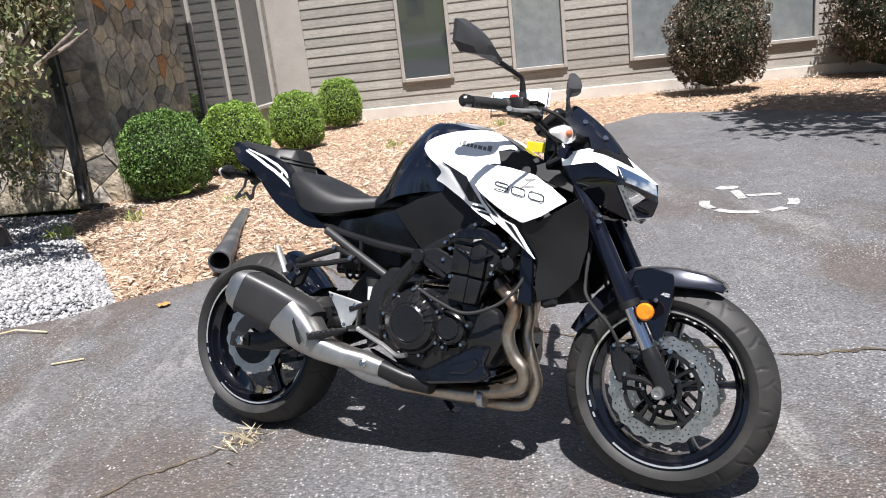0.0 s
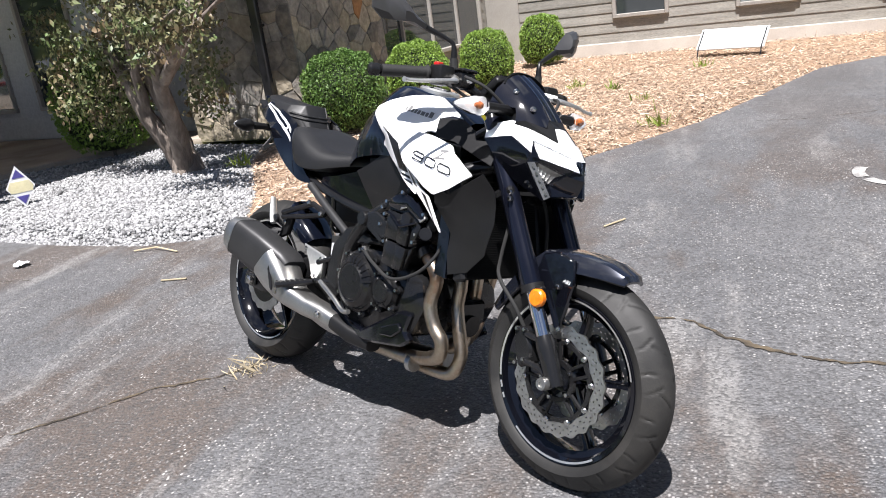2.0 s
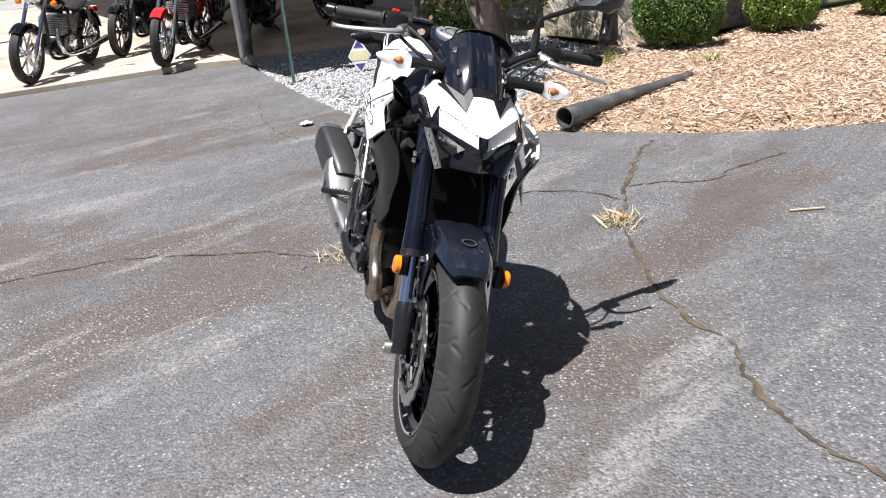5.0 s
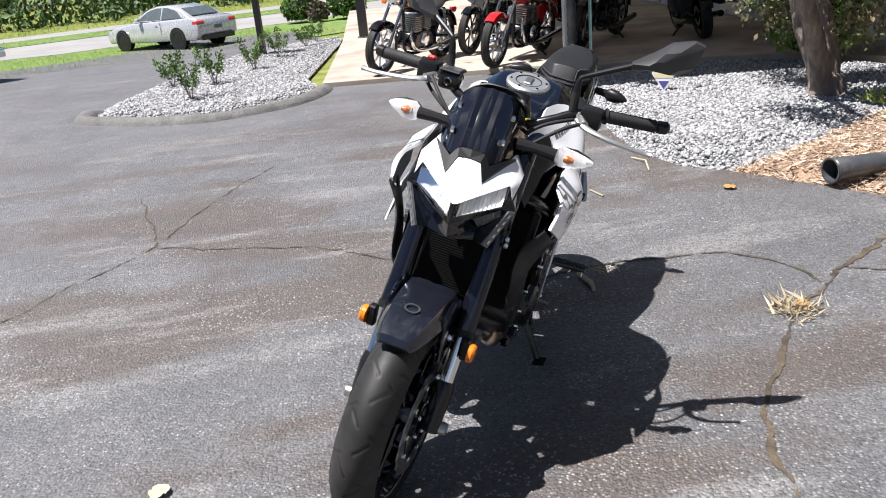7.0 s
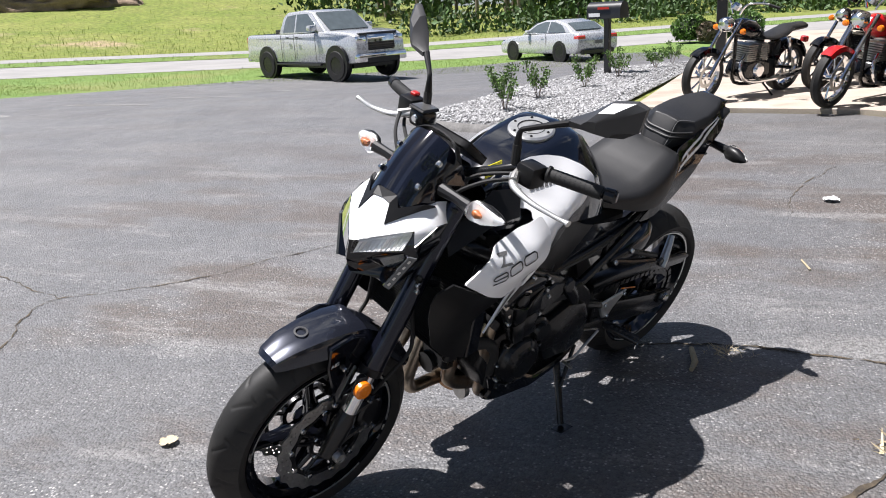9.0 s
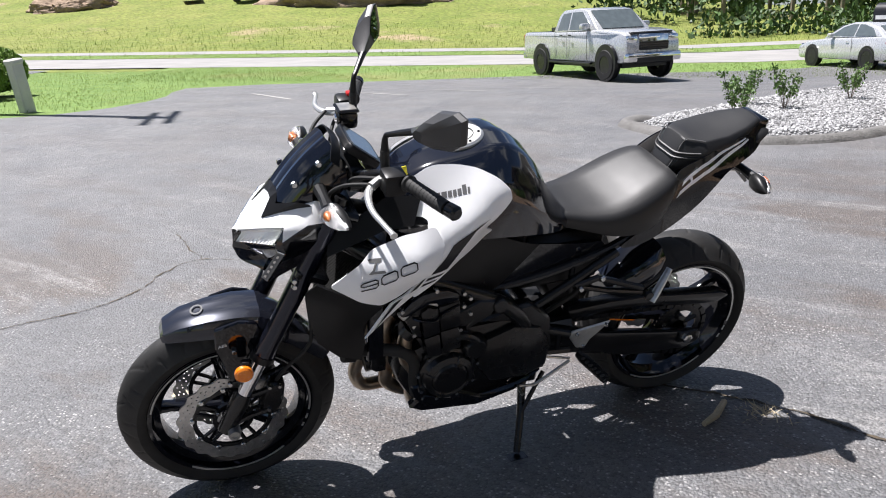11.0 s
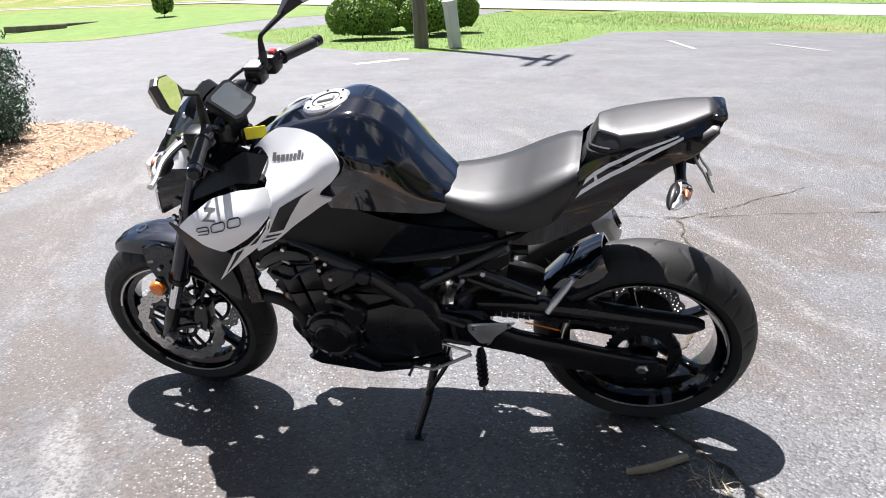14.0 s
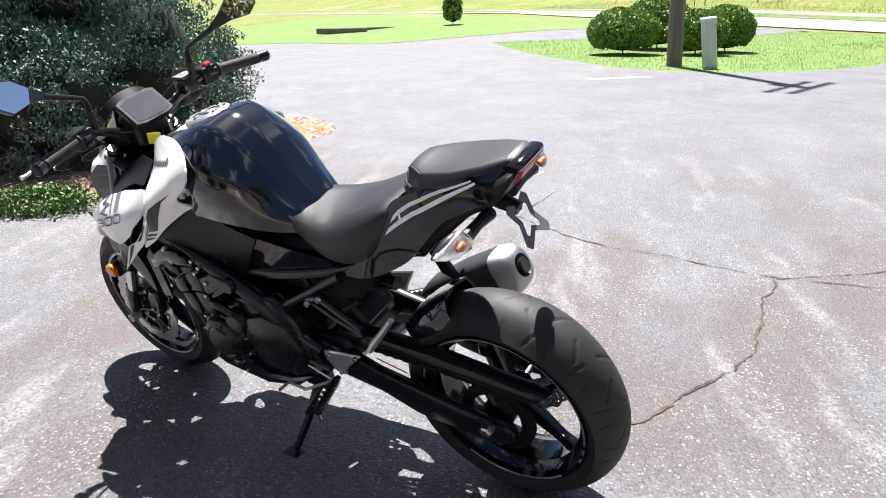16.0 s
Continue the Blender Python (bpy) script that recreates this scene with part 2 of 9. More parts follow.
# ---- materials ----
M_white = surf("white_paint", (0.88, 0.885, 0.89), (0.86, 0.865, 0.875), rough=0.25, coat=0.6, fine=0.0, rvar=0.05, spec=0.5)
M_flake = surf("metallic_black_paint", (0.003, 0.004, 0.008), (0.004, 0.0055, 0.011), scale=3, rough=0.1, coat=1.0, spec=0.55, fine=0.0, rvar=0.03)
M_pearl = surf("pearl_black_paint", (0.014, 0.016, 0.025), (0.018, 0.021, 0.032), scale=3, rough=0.26, metal=0.5, coat=1.0, fine=0.02, bscale=900, rvar=0.04)
M_gloss = surf("black_gloss_paint", (0.003, 0.0033, 0.005), (0.0035, 0.004, 0.0065), rough=0.1, coat=0.85, spec=0.15, fine=0.05, bscale=900, rvar=0.05)
M_plastic = surf("matt_black_plastic", (0.008, 0.008, 0.0085), (0.012, 0.012, 0.0125), rough=0.38, bump=0.00005, bscale=700, fine=0.05, spec=0.3)
M_satin = surf("satin_black_metal", (0.008, 0.008, 0.0085), (0.012, 0.012, 0.0125), spec=0.5, rough=0.24, fine=0.08, bump=0.00005, bscale=300)
M_engine = surf("black_engine_casting", (0.007, 0.007, 0.0075), (0.01, 0.01, 0.0105), rough=0.26, bump=0.00006, bscale=350, spec=0.42, coat=0.12)
M_rubber = surf("tyre_rubber", (0.012, 0.0118, 0.0115), (0.019, 0.0185, 0.0175), scale=9, rough=0.62, bump=0.0003, bscale=260, c3=(0.035, 0.033, 0.03), scale3=5, cut3=(0.52, 0.75))
M_grip = surf("grip_rubber", (0.018, 0.018, 0.018), rough=0.7, bump=0.0005, bscale=300)
M_seat = surf("seat_vinyl", (0.009, 0.009, 0.0095), (0.013, 0.013, 0.0135), rough=0.48, bump=0.00025, bscale=700, fine=0.2, rvar=0.05, spec=0.6)
M_steel = surf("bright_steel", (0.62, 0.62, 0.61), (0.5, 0.5, 0.49), rough=0.22, metal=1.0, fine=0.1)
M_alloy = surf("brushed_alloy", (0.5, 0.495, 0.48), (0.42, 0.415, 0.4), rough=0.42, metal=1.0, bscale=240, stretch=(1, 8, 1))
M_silver = surf("silver_painted_alloy", (0.62, 0.62, 0.6), (0.54, 0.54, 0.52), rough=0.34, metal=0.8)
M_disc = surf("brake_disc_steel", (0.6, 0.59, 0.57), (0.5, 0.49, 0.47), scale=30, rough=0.34, metal=1.0)
M_header = surf("heat_tinted_header", (0.46, 0.41, 0.34), (0.33, 0.26, 0.19), scale=9, rough=0.36, metal=1.0, c3=(0.3, 0.13, 0.05), scale3=7, cut3=(0.5, 0.7))
M_can = surf("muffler_black", (0.03, 0.03, 0.031), (0.038, 0.038, 0.039), rough=0.42, metal=0.3, bump=0.0001, bscale=300)
M_navy = surf("navy_fork_tube", (0.012, 0.014, 0.026), rough=0.2, metal=0.6, coat=0.5, fine=0.0)
M_orange = surf("amber_reflector", (0.8, 0.22, 0.01), (0.7, 0.16, 0.005), scale=60, rough=0.25, coat=0.6, bump=0.0008, bscale=240)
M_red = surf("red_plastic", (0.45, 0.015, 0.012), rough=0.35, coat=0.4)
M_amber = surf("amber_bulb", (0.3, 0.09, 0.02), (0.24, 0.065, 0.015), rough=0.3, coat=0.5)
M_yellow = surf("yellow_tag", (0.82, 0.72, 0.03), rough=0.5)
M_grey = surf("grey_graphic", (0.16, 0.16, 0.16), rough=0.35)
M_ink = surf("black_graphic", (0.012, 0.012, 0.014), rough=0.3, fine=0.0)
M_clear = surf("clear_lens", (0.95, 0.96, 0.97), (0.95, 0.96, 0.97), rough=0.03, trans=1.0, fine=0.0, rvar=0.0)
M_reflector = surf("lamp_reflector", (0.92, 0.925, 0.93), (0.8, 0.81, 0.82), scale=40, rough=0.16, metal=0.4, coat=0.6, fine=0)
M_runner = surf("grey_lamp_plastic", (0.13, 0.135, 0.14), (0.08, 0.085, 0.09), scale=30, rough=0.12, coat=1.0, fine=0)
M_smoke = surf("smoked_screen", (0.006, 0.007, 0.012), rough=0.06, coat=1.0, fine=0.0, rvar=0.02)
M_chrome = surf("chrome", (0.75, 0.75, 0.76), (0.72, 0.72, 0.73), rough=0.07, metal=1.0, fine=0.0, rvar=0.02)
M_mirror = surf("mirror_glass", (0.86, 0.88, 0.9), (0.86, 0.88, 0.9), rough=0.01, metal=1.0, fine=0.0, rvar=0.0)
M_screen = surf("instrument_glass", (0.07, 0.078, 0.082), (0.06, 0.068, 0.072), scale=6, rough=0.12, coat=1.0, fine=0)
M_rad = surf("radiator_core", (0.006, 0.006, 0.006), rough=0.7, spec=0.2)
M_case = surf("grey_black_housing", (0.03, 0.03, 0.031), (0.04, 0.04, 0.041), rough=0.36, bump=0.00008, bscale=600, fine=0.05)


def asphalt(name):
    """Old asphalt: grey binder, pale and dark aggregate, worn pale patches, brown silt stains, coarse relief."""
    m = bpy.data.materials.new(name)
    m.use_nodes = True
    nt = m.node_tree
    N, L = nt.nodes.new, nt.links.new
    p = nt.nodes["Principled BSDF"]
    tc = N("ShaderNodeTexCoord")

    def tex(kind, sc, detail=4.0, rgh=0.6, stretch=None):
        n = N(kind)
        n.inputs["Scale"].default_value = sc
        v = tc.outputs["Object"]
        if stretch:
            mp = N("ShaderNodeMapping")
            mp.inputs["Scale"].default_value, mp.inputs["Rotation"].default_value = stretch, (0, 0, 0.08)
            L(v, mp.inputs["Vector"])
            v = mp.outputs[0]
        L(v, n.inputs["Vector"])
        if kind == "ShaderNodeTexNoise":
            n.inputs["Detail"].default_value, n.inputs["Roughness"].default_value = detail, rgh
            return n.outputs["Fac"]
        return n

    def rng_(fac, a, b, lo=0.0, hi=1.0):
        r = N("ShaderNodeMapRange")
        for k, v in (("From Min", a), ("From Max", b), ("To Min", lo), ("To Max", hi)):
            r.inputs[k].default_value = v
        L(fac, r.inputs["Value"])
        return r.outputs[0]

    def mul(a, b):
        x = N("ShaderNodeMath")
        x.operation = "MULTIPLY"
        for s, v in zip(x.inputs, (a, b)):
            if isinstance(v, float):
                s.default_value = v
            else:
                L(v, s)
        return x.outputs[0]

    def mix(fac, a, b):
        x = N("ShaderNodeMix")
        x.data_type = "RGBA"
        for s, v in ((x.inputs["Factor"], fac), (x.inputs["A"], a), (x.inputs["B"], b)):
            if isinstance(v, tuple):
                s.default_value = (*v, 1)
            elif isinstance(v, float):
                s.default_value = v
            else:
                L(v, s)
        return x.outputs["Result"]

    T = "ShaderNodeTexNoise"
    col = mix(rng_(tex(T, 0.8, 5.0), 0.35, 0.65), (0.105, 0.107, 0.113), (0.148, 0.147, 0.15))
    # the drained strip round the motorcycle is stained and streaked most, the open lot far less
    dist = N("ShaderNodeVectorMath")
    dist.operation = "DISTANCE"
    L(tc.outputs["Object"], dist.inputs[0])
    dist.inputs[1].default_value = (-0.8, 2.2, 0)
    zone = rng_(dist.outputs["Value"], 2.6, 6.5, 1.0, 0.22)
    col = mix(mul(rng_(tex(T, 0.5, 6.0, 0.62, (1.9, 0.8, 1)), 0.48, 0.56), zone), col, (0.09, 0.07, 0.058))
    streak = rng_(tex(T, 0.9, 8.0, 0.68, (2.6, 0.55, 1)), 0.545, 0.625)
    col = mix(mul(mul(streak, 0.7), zone), col, (0.265, 0.258, 0.25))
    col = mix(rng_(tex(T, 5.0, 6.0, 0.7), 0.3, 0.75, 0.0, 0.5), col, (0.06, 0.058, 0.058))
    # stone in the binder: cells of uneven tone, the palest stand out
    v1 = tex("ShaderNodeTexVoronoi", 95.0)
    sep = N("ShaderNodeSeparateColor")
    L(v1.outputs["Color"], sep.inputs[0])
    dens = rng_(tex(T, 1.6, 6.0, 0.7, (1.6, 0.8, 1)), 0.42, 0.66, 0.12, 1.0)
    pale = mul(mul(rng_(sep.outputs[0], 0.7, 0.76), rng_(v1.outputs["Distance"], 0.5, 0.32)), dens)
    col = mix(mul(pale, 0.75), col, (0.5, 0.485, 0.47))
    dark = mul(rng_(sep.outputs[1], 0.6, 0.72), 0.6)
    col = mix(dark, col, (0.04, 0.039, 0.039))
    v2 = tex("ShaderNodeTexVoronoi", 62.0)
    sep2 = N("ShaderNodeSeparateColor")
    L(v2.outputs["Color"], sep2.inputs[0])
    grit = mul(mul(rng_(sep2.outputs[0], 0.7, 0.76), rng_(v2.outputs["Distance"], 0.34, 0.16)), rng_(tex(T, 1.4, 6.0, 0.7, (2.4, 0.7, 1)), 0.5, 0.62))
    col = mix(mul(grit, 0.8), col, (0.6, 0.58, 0.555))
    L(col, p.inputs["Base Color"])
    p.inputs["Specular IOR Level"].default_value = 0.75
    L(rng_(tex(T, 1.7, 5.0), 0.3, 0.7, 0.44, 0.66), p.inputs["Roughness"])
    b = N("ShaderNodeBump")
    b.inputs["Strength"].default_value, b.inputs["Distance"].default_value = 1.0, 0.0065
    ad = N("ShaderNodeMath")
    ad.operation = "ADD"
    L(mul(v1.outputs["Distance"], -0.8), ad.inputs[0])
    L(tex(T, 60.0, 5.0, 0.7), ad.inputs[1])
    L(ad.outputs[0], b.inputs["Height"])
    L(b.outputs[0], p.inputs["Normal"])
    return m


M_asphalt = asphalt("worn_asphalt")
M_crack = surf("crack_dirt", (0.03, 0.025, 0.02), (0.11, 0.085, 0.055), scale=14, rough=0.95, bump=0.004, bscale=90)
M_road = surf("pale_road", (0.22, 0.215, 0.208), (0.27, 0.262, 0.252), scale=0.7, rough=0.85, bump=0.002, bscale=60)
M_conc = surf("porch_concrete", (0.42, 0.36, 0.3), (0.34, 0.29, 0.24), scale=1.3, rough=0.8, bump=0.0015, bscale=70, c3=(0.24, 0.2, 0.16), scale3=0.8)
M_kerb = surf("asphalt_kerb", (0.1, 0.097, 0.092), (0.15, 0.145, 0.14), scale=6, rough=0.85, bump=0.01, bscale=45, fine=0.3)
M_grassland = surf("grass_ground", (0.1, 0.17, 0.035), (0.14, 0.21, 0.05), scale=1.6, rough=0.9, bump=0.03, bscale=14, fine=0.5, c3=(0.2, 0.19, 0.07), scale3=0.16, cut3=(0.56, 0.72))
M_field = surf("rough_field", (0.115, 0.15, 0.022), (0.165, 0.18, 0.04), scale=0.22, rough=0.95, bump=0.08, bscale=2.6, fine=0.5, c3=(0.27, 0.21, 0.12), scale3=0.06, cut3=(0.6, 0.68), stretch=(1, 1, 1))
M_blade = surf("grass_blade", (0.14, 0.2, 0.024), (0.19, 0.245, 0.036), scale=2, rough=0.7, island=0.2, fine=0)
M_mulchbed = surf("mulch_soil", (0.26, 0.17, 0.11), (0.36, 0.25, 0.165), scale=9, rough=0.95, bump=0.02, bscale=60, fine=0.5)
M_chip = surf("straw_chip", (0.66, 0.51, 0.385), (0.5, 0.36, 0.255), scale=5, rough=0.85, island=0.55, fine=0.1)
M_gravelbed = surf("gravel_base", (0.3, 0.3, 0.3), (0.16, 0.16, 0.16), scale=40, rough=0.9, bump=0.02, bscale=50)
M_pebble = surf("pale_gravel", (0.35, 0.35, 0.355), (0.26, 0.26, 0.26), scale=30, rough=0.75, island=0.55, bump=0.002, bscale=120)
M_stone = surf("field_stone", (0.31, 0.285, 0.25), (0.2, 0.19, 0.172), scale=7, rough=0.85, bump=0.02, bscale=18, obj=0.5, fine=0.3, c3=(0.42, 0.37, 0.29), scale3=3)
M_stonew = surf("cream_stone", (0.45, 0.39, 0.29), (0.32, 0.275, 0.21), scale=7, rough=0.85, bump=0.02, bscale=18, obj=0.25, fine=0.3)
M_stoneo = surf("rusty_stone", (0.42, 0.21, 0.09), (0.33, 0.17, 0.08), scale=6, rough=0.85, bump=0.006, bscale=26, fine=0.3)
M_mortar = surf("mortar", (0.3, 0.28, 0.245), (0.22, 0.205, 0.18), scale=7, rough=0.9, bump=0.004, bscale=70)
M_siding = surf("weathered_siding", (0.31, 0.295, 0.262), (0.235, 0.225, 0.2), scale=2.2, rough=0.75, bump=0.003, bscale=24, stretch=(1, 1, 9), fine=0.3, obj=0.14)
M_trim = surf("taupe_trim", (0.36, 0.34, 0.31), (0.31, 0.29, 0.265), scale=3, rough=0.65, bump=0.001, bscale=60)
M_base = surf("pale_base_board", (0.6, 0.56, 0.5), (0.5, 0.46, 0.41), scale=3, rough=0.7, bump=0.001, bscale=60)
M_pane = surf("window_glass", (0.035, 0.042, 0.045), (0.045, 0.052, 0.055), scale=0.8, rough=0.04, coat=1.0, fine=0.0, rvar=0.02)
M_blind = surf("drawn_blind", (0.2, 0.22, 0.225), (0.15, 0.17, 0.175), rough=0.3, coat=1.0, fine=0)
M_porchwall = surf("porch_siding", (0.52, 0.535, 0.55), (0.45, 0.465, 0.48), scale=2.2, rough=0.7, bump=0.003, bscale=24)
M_soffit = surf("porch_soffit", (0.8, 0.79, 0.76), rough=0.8)
M_shingle = surf("roof_shingle", (0.12, 0.11, 0.1), (0.17, 0.16, 0.15), scale=4, rough=0.9, bump=0.01, bscale=20)
M_spout = surf("dark_spout", (0.012, 0.012, 0.014), rough=0.35, coat=0.3)
M_pipe = surf("corrugated_plastic", (0.05, 0.053, 0.058), (0.075, 0.078, 0.083), scale=8, rough=0.32, c3=(0.13, 0.125, 0.118), scale3=4)
M_postw = surf("white_post_paint", (0.62, 0.6, 0.56), (0.55, 0.53, 0.5), scale=4, rough=0.5)
M_green = surf("green_steel", (0.1, 0.17, 0.155), (0.065, 0.11, 0.1), scale=10, rough=0.5, metal=0.2)
M_signw = surf("sign_white", (0.78, 0.79, 0.8), rough=0.4)
M_signb = surf("sign_pale_blue", (0.35, 0.55, 0.7), rough=0.4)
M_purple = surf("sign_violet", (0.08, 0.07, 0.27), rough=0.4)
M_cream = surf("sign_cream", (0.72, 0.66, 0.42), rough=0.4)
M_timber = surf("pole_timber", (0.2, 0.17, 0.13), (0.13, 0.11, 0.085), scale=7, rough=0.85, bump=0.006, bscale=30, stretch=(1, 1, 0.08), fine=0.3)
M_bark = surf("pale_bark", (0.23, 0.195, 0.165), (0.13, 0.105, 0.088), scale=9, rough=0.9, bump=0.03, bscale=22, stretch=(1, 1, 0.35), fine=0.3)
M_box = surf("box_leaf", (0.14, 0.235, 0.035), (0.19, 0.29, 0.05), scale=5, rough=0.5, island=0.32, fine=0)
M_boxdark = surf("dark_box_leaf", (0.06, 0.125, 0.022), (0.1, 0.175, 0.035), scale=5, rough=0.55, island=0.45, fine=0)
M_plum = surf("plum_leaf", (0.085, 0.075, 0.05), (0.12, 0.085, 0.06), scale=5, rough=0.4, island=0.55, fine=0)
M_jun = surf("juniper_scale", (0.1, 0.165, 0.115), (0.14, 0.22, 0.155), scale=3, rough=0.55, island=0.45, fine=0)
M_maple = surf("maple_leaf", (0.085, 0.13, 0.045), (0.15, 0.105, 0.06), scale=4, rough=0.5, island=0.45, fine=0)
M_wood = surf("forest_leaf", (0.035, 0.075, 0.018), (0.06, 0.11, 0.028), scale=0.4, rough=0.6, island=0.5, fine=0)
# near-black green: the shade deep inside foliage, put into a colour
M_shade_core = surf("shrub_shade_core", (0.02, 0.03, 0.012), rough=0.9)
M_dirt = surf("red_dirt", (0.3, 0.14, 0.075), (0.22, 0.1, 0.055), scale=1.5, rough=0.95, bump=0.08, bscale=4)
M_brush = surf("brush_pile", (0.3, 0.22, 0.16), (0.22, 0.16, 0.11), scale=1.2, rough=0.95, bump=0.1, bscale=5)
M_shed = surf("storage_wall", (0.55, 0.56, 0.55), (0.5, 0.51, 0.5), scale=0.3, rough=0.6)
M_sheddoor = surf("teal_roller_door", (0.04, 0.14, 0.13), rough=0.5)
M_carpaint = surf("silver_car_paint", (0.6, 0.61, 0.62), (0.56, 0.57, 0.58), rough=0.28, metal=0.45, coat=0.9, fine=0.03, bscale=600)
M_cartyre = surf("car_tyre", (0.012, 0.012, 0.012), rough=0.8, bump=0.004, bscale=40)
M_carglass = surf("car_glass", (0.1, 0.12, 0.125), rough=0.03, coat=1.0, fine=0, rvar=0.01)
M_lamp = surf("headlamp_glass", (0.85, 0.86, 0.87), (0.75, 0.76, 0.77), scale=25, rough=0.12, metal=1.0, coat=1.0)
M_paintline = surf("faded_paint", (0.4, 0.39, 0.37), (0.2, 0.195, 0.19), scale=14, rough=0.8, fine=0.4, bscale=120)
M_redpaint = surf("red_tank_paint", (0.55, 0.012, 0.016), rough=0.2, coat=1.0, fine=0)
M_leafdry = surf("dry_leaf", (0.45, 0.22, 0.07), (0.35, 0.17, 0.06), scale=30, rough=0.7)
M_strawdry = surf("dry_grass", (0.46, 0.39, 0.27), (0.36, 0.3, 0.19), scale=8, rough=0.8, island=0.3)

# ---- ground ----
RN, RD = Vector((-0.83, -0.555)), Vector((0.555, -0.83))  # across the road, and along it


def road_axes(x, y):
    return RN.x * x + RN.y * y, RD.x * x + RD.y * y


def road_point(s, a):
    return RN.x * s + RD.x * a, RN.y * s + RD.y * a


def land(x, y):
    """The height of the paved land: level round the motorcycle, falling to the road, and the road climbs to one end."""
    s, a = road_axes(x, y)
    return smoothstep(9, 20, s) * (-0.45 + 0.03 * min(45.0, max(-10.0, a)))


def hill(x, y):
    """Beyond the far pavement the field climbs."""
    s, a = road_axes(x, y)
    up = smoothstep(47, 150, s) * (11.0 * smoothstep(-45, 25, a) + 2.0) * (1 + 0.42 * smoothstep(60, 135, a))
    return land(x, y) + up + (0.25 * noise.noise((x * 0.05, y * 0.05, 0)) if s > 48 else 0.0)


LOT = [(3.9, 9.3), (2.7, 10.15), (2.0, 9.6), (1.25, 7.95), (0.85, 7.1), (0.33, 6.35), (-0.35, 5.5), (-0.75, 5.15), (-1.1, 4.95), (-1.56, 4.68),
       (-2.0, 4.42), (-2.2, 4.22), (-2.6, 4.12), (-3.3, 4.16), (-4.2, 4.3), (-5.0, 4.47), (-6.0, 4.7), (-6.75, 4.85), (-7.15, 4.4), (-7.62, 1.92), (-8.6, 1.7),
       (-13.5, 2.3), (-21.5, 2.6), (-29.0, 1.0), (-30.0, -3.2), (-26.5, -4.9), (-24.0, -6.8), (-20.0, -10.8), (-15.8, -13.7), (-12.7, -16.3), (-10.6, -17.0), (-9.4, -15.7),
       (-8.4, -14.2), (-7.0, -12.6), (-5.7, -11.6), (-4.5, -11.3), (-3.4, -11.9), (-2.5, -13.1), (-1.4, -16.4), (-0.5, -19.6), (0.2, -22.8), (0.6, -24.8), (-9.5, -27.5), (-12.6, -31.0), (-9.5, -35.5),
       (-1.5, -31.0), (0.6, -29.6), (5.3, -26.2), (9.0, -28.5), (12.0, -27.6), (30.0, -24.0), (30.0, 6.0), (9.0, 8.0), (5.2, 8.0), (4.7, 8.2)]

gv, gf = [], []
axis = np.concatenate([np.arange(-900, -200, 60), np.arange(-200, -60, 5), np.arange(-60, 40, 2.5), np.arange(40, 200, 10), np.arange(200, 901, 60)])
for yy in axis:
    for xx in axis:
        drop = -0.05 if (abs(xx) < 60 and abs(yy) < 60) else -0.02
        gv.append((xx, yy, hill(xx, yy) + drop))
na = len(axis)
gf = [(j * na + i, j * na + i + 1, (j + 1) * na + i + 1, (j + 1) * na + i) for j in range(na - 1) for i in range(na - 1)]
ground = raw("ground", gv, gf, M_field, smooth=True)
tagged(ground, "rough green field and verge reaching the horizon", "ground", kind="structure")

lot = part("parking_lot", sheet(LOT, land, 1.5), M_asphalt, smooth=True)
tagged(lot, "worn dark asphalt with brown stains and pale grit", "asphalt", kind="structure")


def strip(s0, s1, a0, a1, lift, step=3.0):
    n = int((a1 - a0) / step)
    v, f = [], []
    for i in range(n + 1):
        a = a0 + (a1 - a0) * i / n
        for j in range(4):
            s = s0 + (s1 - s0) * j / 3
            x, y = road_point(s, a)
            v.append((x, y, land(x, y) + lift))
    for i in range(n):
        for j in range(3):
            f.append((i * 4 + j, i * 4 + j + 1, i * 4 + j + 5, i * 4 + j + 4))
    return v, f


road = raw("road", *strip(29.0, 37.5, -160, 170, 0.0), M_road, smooth=True)
tagged(road, "pale sun-bleached asphalt road", "road", kind="structure")
verge = raw("verge_near", *strip(20.5, 29.0, -160, 14, -0.012), M_grassland, smooth=True)
tagged(verge, "bright mown grass verge beside the lot", "grass", kind="structure")
verge2 = raw("verge_far", *strip(37.5, 42.0, -160, 170, 0.02), M_grassland, smooth=True)
tagged(verge2, "grass strip between road and pavement", "grass", kind="structure")
walkway = raw("pavement", *strip(42.0, 46.5, -160, 170, 0.03), M_road, smooth=True)
tagged(walkway, "pale concrete pavement along the road", "pavement", kind="structure")
ISLAND_R = [(-12.7, -16.3), (-10.6, -17.0), (-9.4, -15.7), (-8.4, -14.2), (-7.0, -12.6), (-5.7, -11.6), (-4.5, -11.3), (-3.4, -11.9), (-2.5, -13.1), (-1.4, -16.4), (-0.5, -19.6), (0.2, -22.8),
            (0.6, -24.8), (-9.5, -27.5), (-11.6, -30.0), (-14.0, -27.0), (-18.0, -21.0), (-15.8, -13.7)]
isl = part("lawn_island", sheet(ISLAND_R, land, 1.5, -0.006), M_grassland, smooth=True)
tagged(isl, "sunlit mown lawn round the hedges and pole", "grass", kind="structure")
ISLAND_L = [(-9.5, -35.5), (-1.5, -31.0), (0.6, -29.6), (5.3, -26.2), (9.0, -28.5), (12.0, -27.6), (30.0, -24.0), (60.0, -30.0), (60.0, -60.0), (10.0, -52.0), (-6.0, -42.0)]
